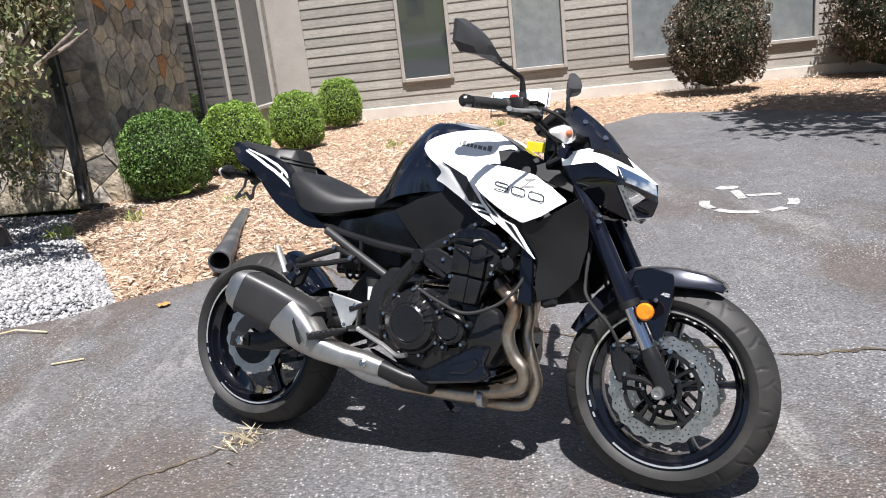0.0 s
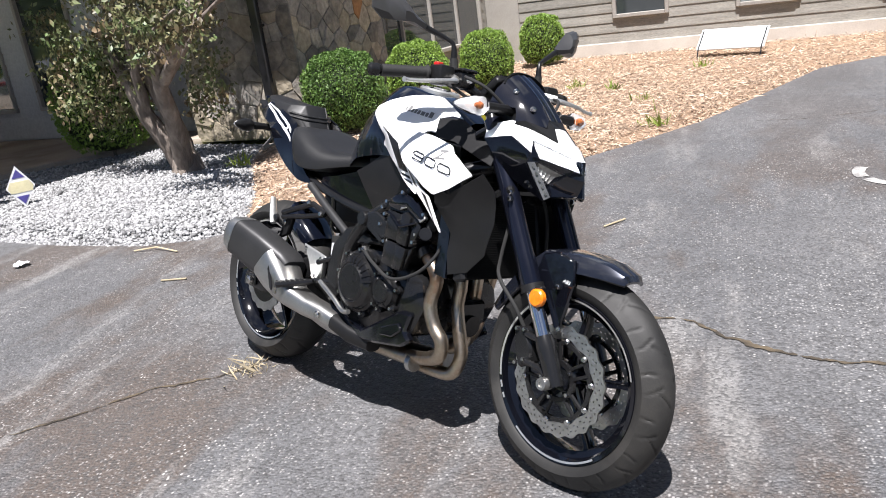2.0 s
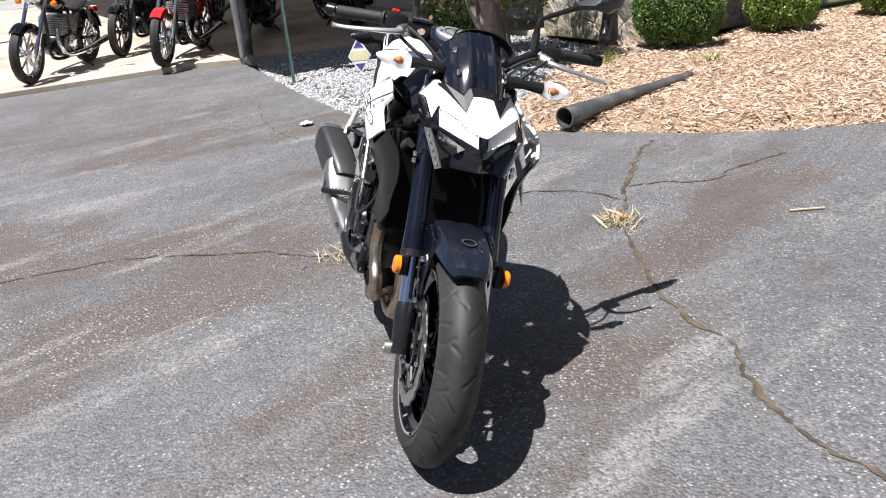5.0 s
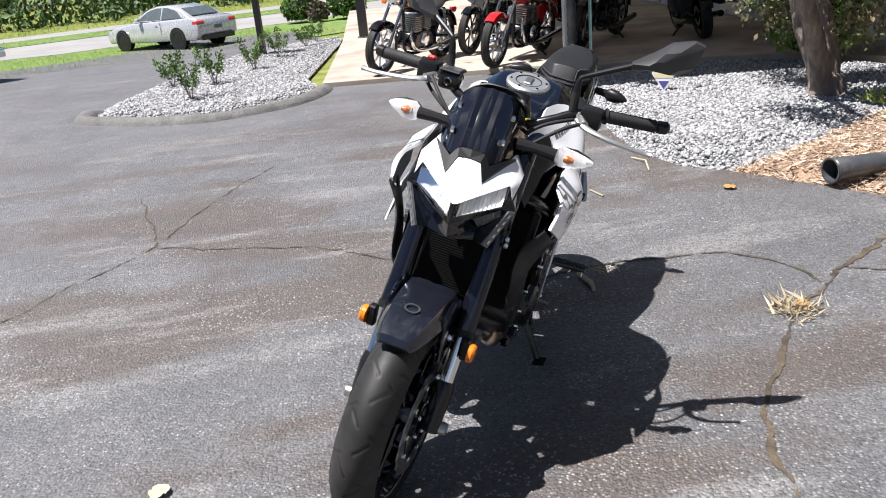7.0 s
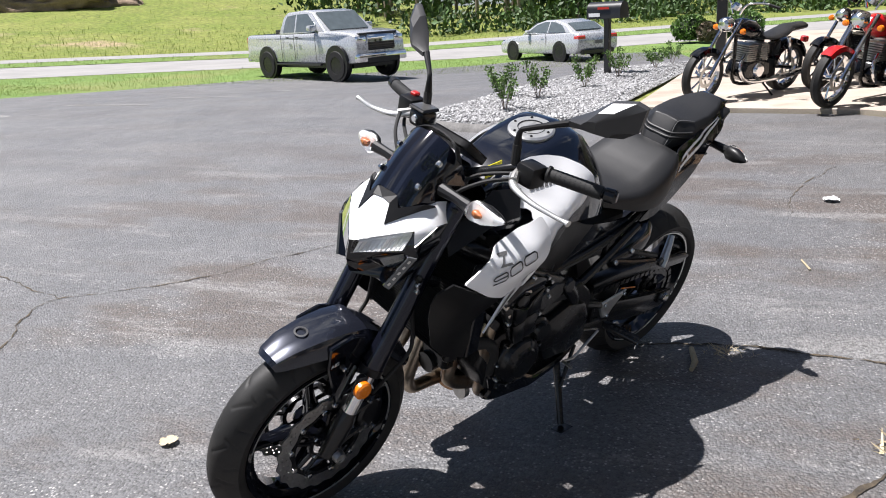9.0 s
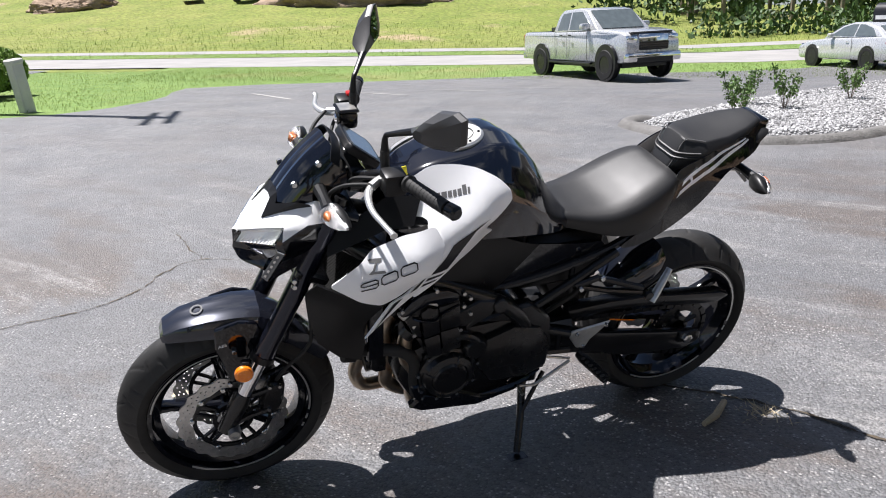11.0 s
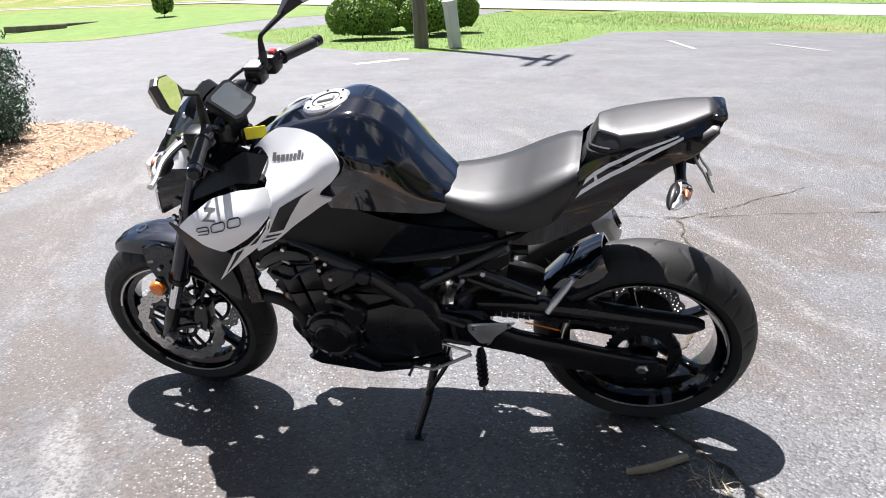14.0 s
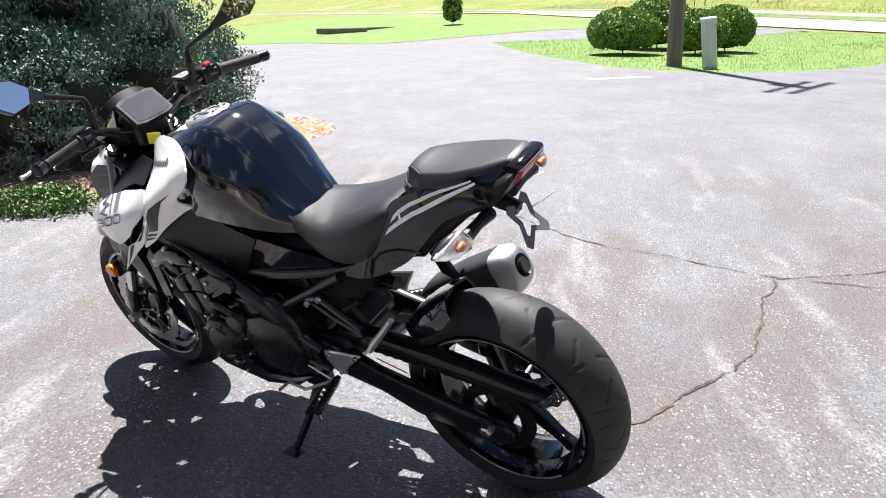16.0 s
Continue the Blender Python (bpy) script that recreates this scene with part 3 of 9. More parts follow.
isl2 = part("lawn_corner", sheet(ISLAND_L, land, 2.5, 0.01), M_grassland, smooth=True)
tagged(isl2, "sunlit mown lawn beyond the driveway", "grass", kind="structure")

# the beds
MULCH = [(3.9, 9.3), (2.7, 10.15), (2.0, 9.6), (1.25, 7.95), (0.85, 7.1), (0.33, 6.35), (-0.35, 5.5), (-0.75, 5.15), (-1.1, 4.95), (-1.56, 4.68), (-2.0, 4.42),
         (-2.25, 4.9), (-2.45, 5.3), (-2.9, 6.0), (-3.3, 6.65), (-3.6, 7.3), (-3.4, 7.8), (-2.6, 7.8), (-2.9, 9.0), (-2.3, 12.9), (6.0, 12.2), (12.0, 11.5), (12.0, 9.0), (9.0, 8.0), (5.2, 8.0), (4.7, 8.2)]
GRAVEL = [(-2.0, 4.42), (-2.2, 4.22), (-2.6, 4.12), (-3.3, 4.16), (-4.2, 4.3), (-5.0, 4.47), (-6.0, 4.7), (-6.7, 4.95), (-6.55, 5.5), (-6.05, 6.9), (-5.3, 7.5), (-4.6, 7.7), (-3.5, 7.4),
          (-3.3, 6.65), (-2.9, 6.0), (-2.45, 5.3), (-2.25, 4.9)]
BED = [(-6.75, -0.4), (-6.4, 0.1), (-6.2, 0.7), (-6.35, 1.15), (-6.65, 1.55), (-7.15, 1.8), (-7.65, 1.92), (-8.6, 1.75), (-13.5, 2.35), (-18.0, 2.6), (-18.0, 1.2), (-15.0, 0.4), (-12.0, 0.05), (-9.5, -0.5), (-7.8, -0.75), (-7.0, -0.7)]
JUNBED = [(3.6, 0.6), (2.75, -0.2), (2.3, -0.9), (1.95, -2.0), (1.72, -2.8), (1.5, -3.4), (1.36, -3.95), (1.75, -4.7), (2.6, -5.2), (4.0, -5.6), (6.0, -6.4), (10.0, -6.5), (10.0, 0.8)]


def mound(poly, h, w=0.25):
    """The height of a bed that swells up from its edge."""
    p = np.array(poly)
    q = np.roll(p, -1, 0)
    d = q - p
    ll = (d * d).sum(1)

    def f(x, y):
        t = np.clip(((x - p[:, 0]) * d[:, 0] + (y - p[:, 1]) * d[:, 1]) / ll, 0, 1)
        e = np.hypot(p[:, 0] + t * d[:, 0] - x, p[:, 1] + t * d[:, 1] - y).min()
        return land(x, y) + h * smoothstep(0, w, e) + (0.02 * noise.noise((x * 1.3, y * 1.3, 3)) if e > 0.1 else 0) - 0.012
    return f


h_mulch, h_gravel, h_bed, h_jun = mound(MULCH, 0.05), mound(GRAVEL, 0.045), mound(BED, 0.06), mound(JUNBED, 0.07)
for nm, poly, h, mt, lb, ct in (("mulch_bed", MULCH, h_mulch, M_mulchbed, "bed of sun-bleached pine straw and wood chips", "mulch"), ("gravel_bed", GRAVEL, h_gravel, M_gravelbed, "bed of pale grey crushed gravel", "gravel"),
                                ("gravel_island", BED, h_bed, M_gravelbed, "kerbed island of pale grey gravel", "gravel"), ("juniper_bed", JUNBED, h_jun, M_mulchbed, "shaded mulch bed below the junipers", "mulch")):
    tagged(part(nm, sheet(poly, h, 0.3), mt, smooth=True), lb, ct, kind="structure")


def scatter(poly, h, n, rng, near=None):
    p = np.array(poly)
    lo, hi = p.min(0), p.max(0)
    out = np.zeros((0, 2))
    while len(out) < n:
        q = rng.uniform(lo, hi, (n * 2, 2))
        q = q[inside(poly, q[:, 0], q[:, 1])]
        if near is not None:
            c, r = near
            q = q[rng.uniform(0, 1, len(q)) < np.clip((r / np.hypot(q[:, 0] - c[0], q[:, 1] - c[1])) ** 2, 0.12, 1)]
        out = np.concatenate([out, q])
    out = out[:n]
    return np.column_stack([out, [h(x, y) for x, y in out]])


rng = np.random.default_rng(3)
PEB_V = [(1, 0.1, 0.1), (-1, -0.15, 0), (0.2, 0.8, -0.1), (-0.2, -0.8, 0.1), (0.15, 0.1, 0.6), (-0.1, 0, -0.6)]
PEB_F = [(0, 2, 4), (2, 1, 4), (1, 3, 4), (3, 0, 4), (2, 0, 5), (1, 2, 5), (3, 1, 5), (0, 3, 5)]


def pebbles(name, poly, h, n, size, near, label):
    pos = scatter(poly, h, n, rng, near)
    sc = size * rng.lognormal(0, 0.3, n)
    pos[:, 2] += sc * 0.25
    ax = turned(n, rng, 0.55) * sc[:, None, None]
    tagged(bits(name, PEB_V, PEB_F, np.concatenate([ax, pos[:, None]], 1), M_pebble), label, "gravel", kind="stuff")


pebbles("gravel", GRAVEL, h_gravel, 24000, 0.0145, ((-3.0, 4.5), 2.2), "loose pale grey crushed stones")
pebbles("gravel_far", BED, h_bed, 20000, 0.017, ((-7.2, 0.6), 3.0), "loose pale grey crushed stones")
CHIP_V = [(-1, -0.5, 0), (1, -0.4, 0.15), (1, 0.4, -0.1), (-1, 0.5, 0.1), (0, 0, 0.6)]
CHIP_F = [(0, 1, 4), (1, 2, 4), (2, 3, 4), (3, 0, 4), (3, 2, 1, 0)]


def chips(name, poly, h, n, near, label, material=M_chip):
    pos = scatter(poly, h, n, rng, near)
    ln = 0.035 * rng.lognormal(0, 0.5, n)
    wd = 0.0045 * rng.lognormal(0, 0.5, n)
    pos[:, 2] += 0.008 + rng.uniform(0, 0.012, n)
    ax = turned(n, rng, 0.78)
    ax[:, 0] *= ln[:, None]
    ax[:, 1] *= wd[:, None]
    ax[:, 2] *= wd[:, None]
    tagged(bits(name, CHIP_V, CHIP_F, np.concatenate([ax, pos[:, None]], 1), material), label, "mulch", kind="stuff")


chips("pine_straw", MULCH, h_mulch, 42000, ((-0.8, 6.0), 3.2), "loose sun-bleached straw and wood chips")
chips("shaded_straw", JUNBED, h_jun, 7000, ((1.6, -3.0), 1.8), "loose straw and wood chips")

# rolled asphalt kerb round the gravel island
kerb_line = [(-7.7, -0.82), (-7.0, -0.78), (-6.66, -0.45), (-6.3, 0.1), (-6.1, 0.7), (-6.25, 1.2), (-6.6, 1.65), (-7.1, 1.9), (-7.6, 1.98)]
kb = bmesh.new()
line = spline([(x, y, 0) for x, y in kerb_line], 8)
secs = []
for i, p in enumerate(line):
    d = (line[min(i + 1, len(line) - 1)] - line[max(i - 1, 0)]).normalized()
    o = Vector((d.y, -d.x, 0))
    hh = 0.075 * min(1, 0.2 + i / 5, 0.2 + (len(line) - 1 - i) / 5) * (1 + 0.1 * noise.noise(p * 4))
    secs.append([p + o * w + Vector((0, 0, land(p.x, p.y) + z * hh)) for w, z in ((0.12, -0.2), (0.1, 0.35), (0.06, 0.9), (0, 1.0), (-0.06, 0.9), (-0.1, 0.4), (-0.12, -0.2))])
loft(kb, secs)
tagged(part("kerb", kb, M_kerb, smooth=60), "low rounded kerb of rough asphalt", "kerb", kind="structure")

# concrete porch slab
SLAB = [(-7.66, 1.95), (-7.2, 4.45), (-6.8, 4.95), (-6.6, 5.5), (-6.1, 6.95), (-5.35, 7.55), (-4.7, 7.8), (-4.7, 8.3), (-24.0, 10.4), (-24.0, 3.0), (-13.5, 2.42)]
sb = bmesh.new()
prism(sb, SLAB, -0.05, 0.06, 0.012, Matrix(((1, 0, 0, 0), (0, 0, 1, 0), (0, 1, 0, 0), (0, 0, 0, 1))))
bmesh.ops.recalc_face_normals(sb, faces=sb.faces)
tagged(part("porch_slab", sb, M_conc), "tan stained concrete porch slab", "concrete", kind="structure")


def crack(pts, width, seed, name="pavement_crack"):
    """An open crack that wanders, filled with dirt: wide and narrow by turns."""
    r = random.Random(seed)
    line = spline([(x, y, 0) for x, y in pts], 22)
    left, right = [], []
    for i, p in enumerate(line):
        d = (line[min(i + 1, len(line) - 1)] - line[max(i - 1, 0)]).normalized()
        o = Vector((-d.y, d.x, 0))
        q = Vector((p.x, p.y, seed * 3.7))
        c = p + o * (0.035 * noise.noise(q * 4.0) + 0.016 * noise.noise(q * 13.0) + 0.007 * noise.noise(q * 41.0))
        w = width * max(0.12, 0.6 + 0.9 * noise.noise(q * 9.0) + 0.5 * noise.noise(q * 33.0)) * min(1, 0.15 + i / 6, 0.15 + (len(line) - 1 - i) / 6)
        for lst, k in ((left, 1), (right, -1)):
            e = c + o * (k * w / 2 + r.uniform(-1, 1) * width * 0.1)
            lst.append((e.x, e.y, land(e.x, e.y) + 0.004))
    n = len(line)
    return raw(name, left + right, [(i, i + 1, n + i + 1, n + i) for i in range(n - 1)], M_crack, lot)

# ---- cracks, painted marks ----
for k, (pts, w) in enumerate((
        ([(1.95, 2.6), (1.62, 2.76), (1.37, 2.8), (1.14, 2.88), (1.03, 2.96), (0.84, 3.09), (0.6, 3.17), (0.42, 3.28), (0.2, 3.46), (-0.03, 3.66)], 0.026),
        ([(-0.03, 3.66), (-0.2, 3.8), (-0.3, 3.95), (-0.45, 4.15), (-0.55, 4.35), (-0.72, 4.6), (-0.86, 4.9)], 0.034),
        ([(-0.3, 3.92), (-0.5, 3.9), (-0.7, 3.78), (-0.78, 3.55), (-0.82, 3.3), (-0.78, 3.0), (-0.74, 2.72)], 0.018),
        ([(-0.4, 4.1), (-0.3, 4.3), (-0.13, 4.46), (-0.15, 4.72), (-0.1, 5.1)], 0.018),
        ([(-0.73, 2.68), (-0.86, 2.53), (-1.0, 2.45), (-1.13, 2.36), (-1.27, 2.2), (-1.48, 1.97), (-1.66, 1.65), (-1.78, 1.3), (-1.93, 0.94)], 0.016),
        ([(0.95, -0.03), (0.47, 0.01), (0.23, 0.08), (-0.09, 0.05), (-0.39, -0.16), (-0.66, -0.2), (-0.84, 0.04), (-1.0, 0.26), (-1.2, 0.45), (-1.48, 0.6), (-1.7, 0.76), (-1.95, 0.93), (-2.45, 1.06), (-3.27, 1.36), (-3.61, 1.55)], 0.012),
        ([(-1.93, 0.93), (-2.13, 0.89), (-2.49, 0.79), (-3.2, 0.6)], 0.014), ([(-0.66, -0.2), (-0.75, -0.45), (-0.85, -0.68), (-0.97, -1.02)], 0.009),
        ([(1.25, 7.0), (1.6, 6.9), (2.2, 7.05)], 0.01), ([(-4.4, 3.9), (-3.9, 3.7), (-3.4, 3.55), (-2.9, 3.5)], 0.01))):
    crack(pts, w, k + 5)


def flat_mark(name, polys, material, label, parent=None, lift=0.004):
    bm = bmesh.new()
    for poly in polys:
        bm.faces.new([bm.verts.new((x, y, land(x, y) + lift)) for x, y in poly])
    bmesh.ops.recalc_face_normals(bm, faces=bm.faces)
    for f in bm.faces:
        if f.normal.z < 0:
            f.normal_flip()
    return part(name, bm, material, parent or lot, label, smooth=False)


# wheelchair symbol, worn to pieces
wc = []
arc_c, arc_r = Vector((2.05, 5.18)), 0.32
for a0, a1 in ((150, 196), (205, 262), (275, 300), (318, 352)):
    pts = [(a, arc_r) for a in np.linspace(a0, a1, 7)] + [(a, arc_r - 0.07) for a in np.linspace(a1, a0, 7)]
    wc.append([(arc_c.x + r * math.cos(radians(a)), arc_c.y + r * math.sin(radians(a))) for a, r in pts])
wc.append([(2.07 + 0.085 * math.cos(a), 5.64 + 0.06 * math.sin(a)) for a in np.linspace(0, 6, 12)])
wc.append([(2.02, 5.28), (2.08, 5.27), (2.12, 5.52), (2.05, 5.53)])
wc.append([(2.1, 5.32), (2.32, 5.27), (2.33, 5.33), (2.11, 5.38)])
flat_mark("wheelchair_symbol", wc, M_paintline, "worn white wheelchair symbol painted on asphalt")
for (x0, y0), (x1, y1) in (((-8.4, -9.2), (-9.95, -12.8)), ((-10.0, -7.4), (-11.3, -10.8)), ((-11.9, -6.6), (-13.0, -9.4)), ((-13.9, -5.6), (-14.9, -8.2))):
    d = Vector((x1 - x0, y1 - y0)).normalized() * 0.055
    flat_mark("parking_line", [[(x0 - d.y, y0 + d.x), (x1 - d.y, y1 + d.x), (x1 + d.y, y1 - d.x), (x0 + d.y, y0 - d.x)]], M_paintline, "faded white bay line")
flat_mark("arrow_mark", [[(-2.9, -10.7), (-1.8, -10.2), (-1.86, -9.9), (-3.0, -10.3)]], M_paintline, "faded white paint patch")

# ---- building ----
WALL = pose(-1.3, 12.9, 0, 0, 0, -6.64)  # x along the siding, outside is -y


def plank_mesh(length, h=0.15):
    bm = bmesh.new()
    prism(bm, [(-0.004, 0.0), (-0.014, 0.0), (-0.014, 0.01), (-0.003, h + 0.008), (0.0, h + 0.008)], 0, length)
    bmesh.ops.transform(bm, matrix=Matrix(((0, 1, 0, 0), (1, 0, 0, 0), (0, 0, 1, 0), (0, 0, 0, 1))), verts=bm.verts)
    bmesh.ops.recalc_face_normals(bm, faces=bm.faces)
    me = bpy.data.meshes.new("plank")
    bm.to_mesh(me)
    bm.free()
    return me


def clad(wall, m, x0, x1, z0, z1, holes, material=M_siding, h=0.15):
    """Lapped boards on a wall, cut round its openings (x0, x1, z0, z1)."""
    cache = {}
    z = z0
    while z < z1 - 0.02:
        segs = [(x0, x1)]
        for a, b, c, d in holes:
            if z + h > c + 0.02 and z < d - 0.02:
                segs = [s for p, q in segs for s in ((p, min(q, a)), (max(p, b), q)) if s[1] - s[0] > 0.03]
        for p, q in segs:
            key = round(q - p, 3)
            if key not in cache:
                cache[key] = plank_mesh(q - p, h)
            ob = link("plank", cache[key], material, wall, smooth=False)
            ob.matrix_basis = Matrix.Translation((p, 0, z))
        z += h


def wall_with_holes(name, m, x0, x1, z1, depth, holes, label, material=M_siding):
    """A solid wall with openings through it."""
    bm = bmesh.new()
    xs = sorted({x0, x1, *[v for h in holes for v in h[:2]]})
    zs = sorted({0.0, z1, *[v for h in holes for v in h[2:]]})
    for a, b in zip(xs, xs[1:]):
        for c, d in zip(zs, zs[1:]):
            if not any(h[0] - 1e-6 <= a and b <= h[1] + 1e-6 and h[2] - 1e-6 <= c and d <= h[3] + 1e-6 for h in holes):
                box(bm, a, b, 0.0, depth, c, d)
    bmesh.ops.remove_doubles(bm, verts=bm.verts, dist=1e-5)
    w = part(name, bm, material, smooth=False)
    w.matrix_basis = m
    return tagged(w, label, "wall", kind="structure")


def window(name, m, x0, x1, z0, z1, label, pane=M_pane, frame_m=M_trim, mull=(), fw=0.055):
    w = thing(name, label, "window", m, kind="structure")
    for a, b, c, d, nm in ((x0 - fw, x0, z0 - fw, z1 + fw, "window_frame"), (x1, x1 + fw, z0 - fw, z1 + fw, "window_frame"), (x0, x1, z1, z1 + fw, "window_frame")):
        part(nm, boxed(a, b, -0.045, 0.05, c, d, 0.006), frame_m, w, smooth=False)
    part("window_sill", boxed(x0, x1, -0.06, 0.06, z0 - fw, z0, 0.006), frame_m, w, smooth=False)
    for x in mull:
        part("mullion", boxed(x - 0.02, x + 0.02, -0.03, 0.03, z0, z1, 0.004), frame_m, w, smooth=False)
    edges = [x0, *mull, x1]
    for a, b in zip(edges, edges[1:]):
        part("pane", boxed(a + 0.004, b - 0.004, 0.012, 0.02, z0 + 0.004, z1 - 0.004), pane, w, smooth=False)
    return w


HOLES = [(0.815, 1.54, 0.615, 2.15), (2.59, 3.325, 0.6, 2.15), (4.385, 5.115, 0.59, 2.15), (6.31, 7.035, 0.62, 2.15)]
north = wall_with_holes("wall_siding", WALL, -0.75, 12.0, 3.0, 0.2, HOLES, "grey-brown weathered lap siding wall in sun")
part("base_board", boxed(-0.75, 12.0, -0.05, -0.001, 0.0, 0.2, 0.008), M_base, north, "pale painted base board")
for k, h in enumerate(HOLES):
    window(f"window_{k + 1}", WALL @ pose(0, -0.005, 0), *h, "tall window with taupe frame and drawn blind", M_blind if k else M_pane)
pl = part("corner_panel", boxed(-1.32, -0.752, -0.03, 0.2, 0, 3.0, 0.004), M_trim, smooth=False)
pl.matrix_basis = WALL
tagged(pl, "smooth grey plaster pilaster in the corner", "wall", kind="structure")

# glazed return wall: its outside faces +x, its x runs from the stone pier to the corner
GLASS = Matrix.Translation((-3.2, 9.4, 0)) @ Matrix.Rotation(radians(80.2), 4, "Z")
GH = [(0.12, 3.3, 0.5, 2.5)]
gw = wall_with_holes("wall_glazed", GLASS, -1.5, 3.6, 3.0, 0.2, GH, "grey-brown lap siding wall below large glazing")
window("window_5", GLASS @ pose(0, -0.005, 0), *GH[0], "wide dark glazing with pale mullions", M_pane, M_trim, (0.95, 1.75, 2.55))

# stone pier
PIER = pose(-4.75, 7.78, 0, 0, 0, -6.64)
pier = part("wall_stone", boxed(0, 1.6, 0.03, 1.9, 0, 3.1), M_mortar, smooth=False)
pier.matrix_basis = PIER
tagged(pier, "rustic field-stone wall in grey, cream and rust", "wall", kind="structure")


def clip_cell(poly, px, pz, qx, qz):
    """Keeps the side of a polygon that is nearer to p than to q."""
    mx, mz, dx, dz = (px + qx) / 2, (pz + qz) / 2, qx - px, qz - pz
    out = []
    for i in range(len(poly)):
        a, b = poly[i], poly[(i + 1) % len(poly)]
        sa, sb_ = (a[0] - mx) * dx + (a[1] - mz) * dz, (b[0] - mx) * dx + (b[1] - mz) * dz
        if sa <= 0:
            out.append(a)
        if (sa < 0) != (sb_ < 0):
            t = sa / (sa - sb_)
            out.append((a[0] + t * (b[0] - a[0]), a[1] + t * (b[1] - a[1])))
    return out


def stones(parent, width, height, m, seed, cell=(0.23, 0.17)):
    r = random.Random(seed)
    nx, nz = max(1, int(width / cell[0])), int(height / cell[1])
    sites = [((i + 0.5 + 0.5 * (j % 2) - 0.25 + r.uniform(-0.46, 0.46)) * width / nx, (j + 0.5 + r.uniform(-0.46, 0.46)) * height / nz) for j in range(nz) for i in range(nx)]
    for i, (px, pz) in enumerate(sites):
        poly = [(0, 0), (width, 0), (width, height), (0, height)]
        for j, (qx, qz) in enumerate(sites):
            if i != j and abs(qx - px) < 1 and abs(qz - pz) < 1:
                poly = clip_cell(poly, px, pz, qx, qz)
        if len(poly) < 3:
            continue
        cx, cz = sum(p[0] for p in poly) / len(poly), sum(p[1] for p in poly) / len(poly)
        rad = sum(math.hypot(p[0] - cx, p[1] - cz) for p in poly) / len(poly)
        k = 1 - 0.007 / max(rad, 0.05)
        base = [(cx + (x - cx) * k, cz + (z - cz) * k) for x, z in poly]
        d = r.uniform(0.006, 0.024)
        bm = bmesh.new()
        rings = []
        for sc, dep in ((1, 0.0), (0.985, -d * 0.7), (0.86, -d)):
            rings.append([bm.verts.new((cx + (x - cx) * sc, 0.03 + dep + (r.uniform(-0.006, 0.006) if sc < 0.9 else 0), cz + (z - cz) * sc)) for x, z in base])
        n = len(base)
        for a, b in zip(rings, rings[1:]):
            for q in range(n):
                bm.faces.new((a[q], a[(q + 1) % n], b[(q + 1) % n], b[q]))
        bm.faces.new(rings[-1])
        bmesh.ops.recalc_face_normals(bm, faces=bm.faces)
        mt = M_stoneo if r.random() < 0.05 else (M_stonew if r.random() < 0.22 or pz < 0.32 and px < 1.2 else M_stone)
        part("stone", bm, mt, parent, smooth=25, m=m)


stones(pier, 1.6, 3.1, Matrix.Identity(4), 11)
stones(pier, 1.87, 3.1, Matrix.Translation((1.63, 0.03, 0)) @ Matrix.Rotation(radians(90), 4, "Z"), 12)

# deep eave out of view, added to keep sun off the upper stones
pr = part("pier_roof", boxed(-0.6, 2.2, -0.85, 2.0, 3.11, 3.26), M_shingle, smooth=False)
pr.matrix_basis = PIER
tagged(pr, "unseen eave added to shade the stone wall", "roof", kind="structure")

# porch: wall, roof, posts
PORCH = pose(-4.9, 8.35, 0, 0, 0, 173.4)  # x runs away from the pier, outside is +y of this frame


PW = pose(-24.0, 10.58, 0, 0, 0, -6.64)
PHOLES = [(1.0, 2.2, 0.5, 2.3), (4.0, 5.2, 0.5, 2.3), (8.2, 9.4, 0.06, 2.2), (10.6, 11.7, 0.5, 2.3), (13.0, 13.9, 0.06, 2.25), (14.6, 15.7, 0.5, 2.3), (16.3, 17.2, 0.5, 2.3)]
pw = wall_with_holes("wall_porch", PW, 0, 19.4, 3.0, 0.2, PHOLES, "grey-blue lap siding wall shaded by the porch", M_porchwall)
for k, h in enumerate(PHOLES):
    if h[2] < 0.1:
        dr = thing(f"door_{k}", "dark glazed shop door with pale frame and bars", "door", PW @ pose(0, -0.005, 0), kind="structure")
        x0, x1, z0, z1 = h
        for a, b, c, d in ((x0, x0 + 0.09, z0, z1), (x1 - 0.09, x1, z0, z1), (x0 + 0.09, x1 - 0.09, z1 - 0.1, z1), (x0 + 0.09, x1 - 0.09, z0, z0 + 0.2)):
            part("door_frame", boxed(a, b, -0.04, 0.05, c, d, 0.005), M_postw, dr, smooth=False)
        for zz in (0.7, 1.15, 1.6):
            part("glazing_bar", boxed(x0 + 0.09, x1 - 0.09, -0.02, 0.005, zz, zz + 0.03), M_postw, dr, smooth=False)
        part("glazing_bar", boxed((x0 + x1) / 2 - 0.015, (x0 + x1) / 2 + 0.015, -0.022, 0.004, 0.26, z1 - 0.1), M_postw, dr, smooth=False)
        part("pane", boxed(x0 + 0.09, x1 - 0.09, 0.01, 0.02, z0 + 0.2, z1 - 0.1), M_pane, dr, smooth=False)
    else:
        window(f"window_{k + 10}", PW @ pose(0, -0.005, 0), *h, "dark shop window with pale frame", M_pane, M_trim)
rf = bmesh.new()
box(rf, 0.3, 19.6, -4.55, 0.2, 2.75, 2.95)
box(rf, 0.3, 19.6, -4.6, -4.5, 2.6, 2.98)
roof = part("porch_roof", rf, M_soffit, smooth=False)
roof.matrix_basis = PW
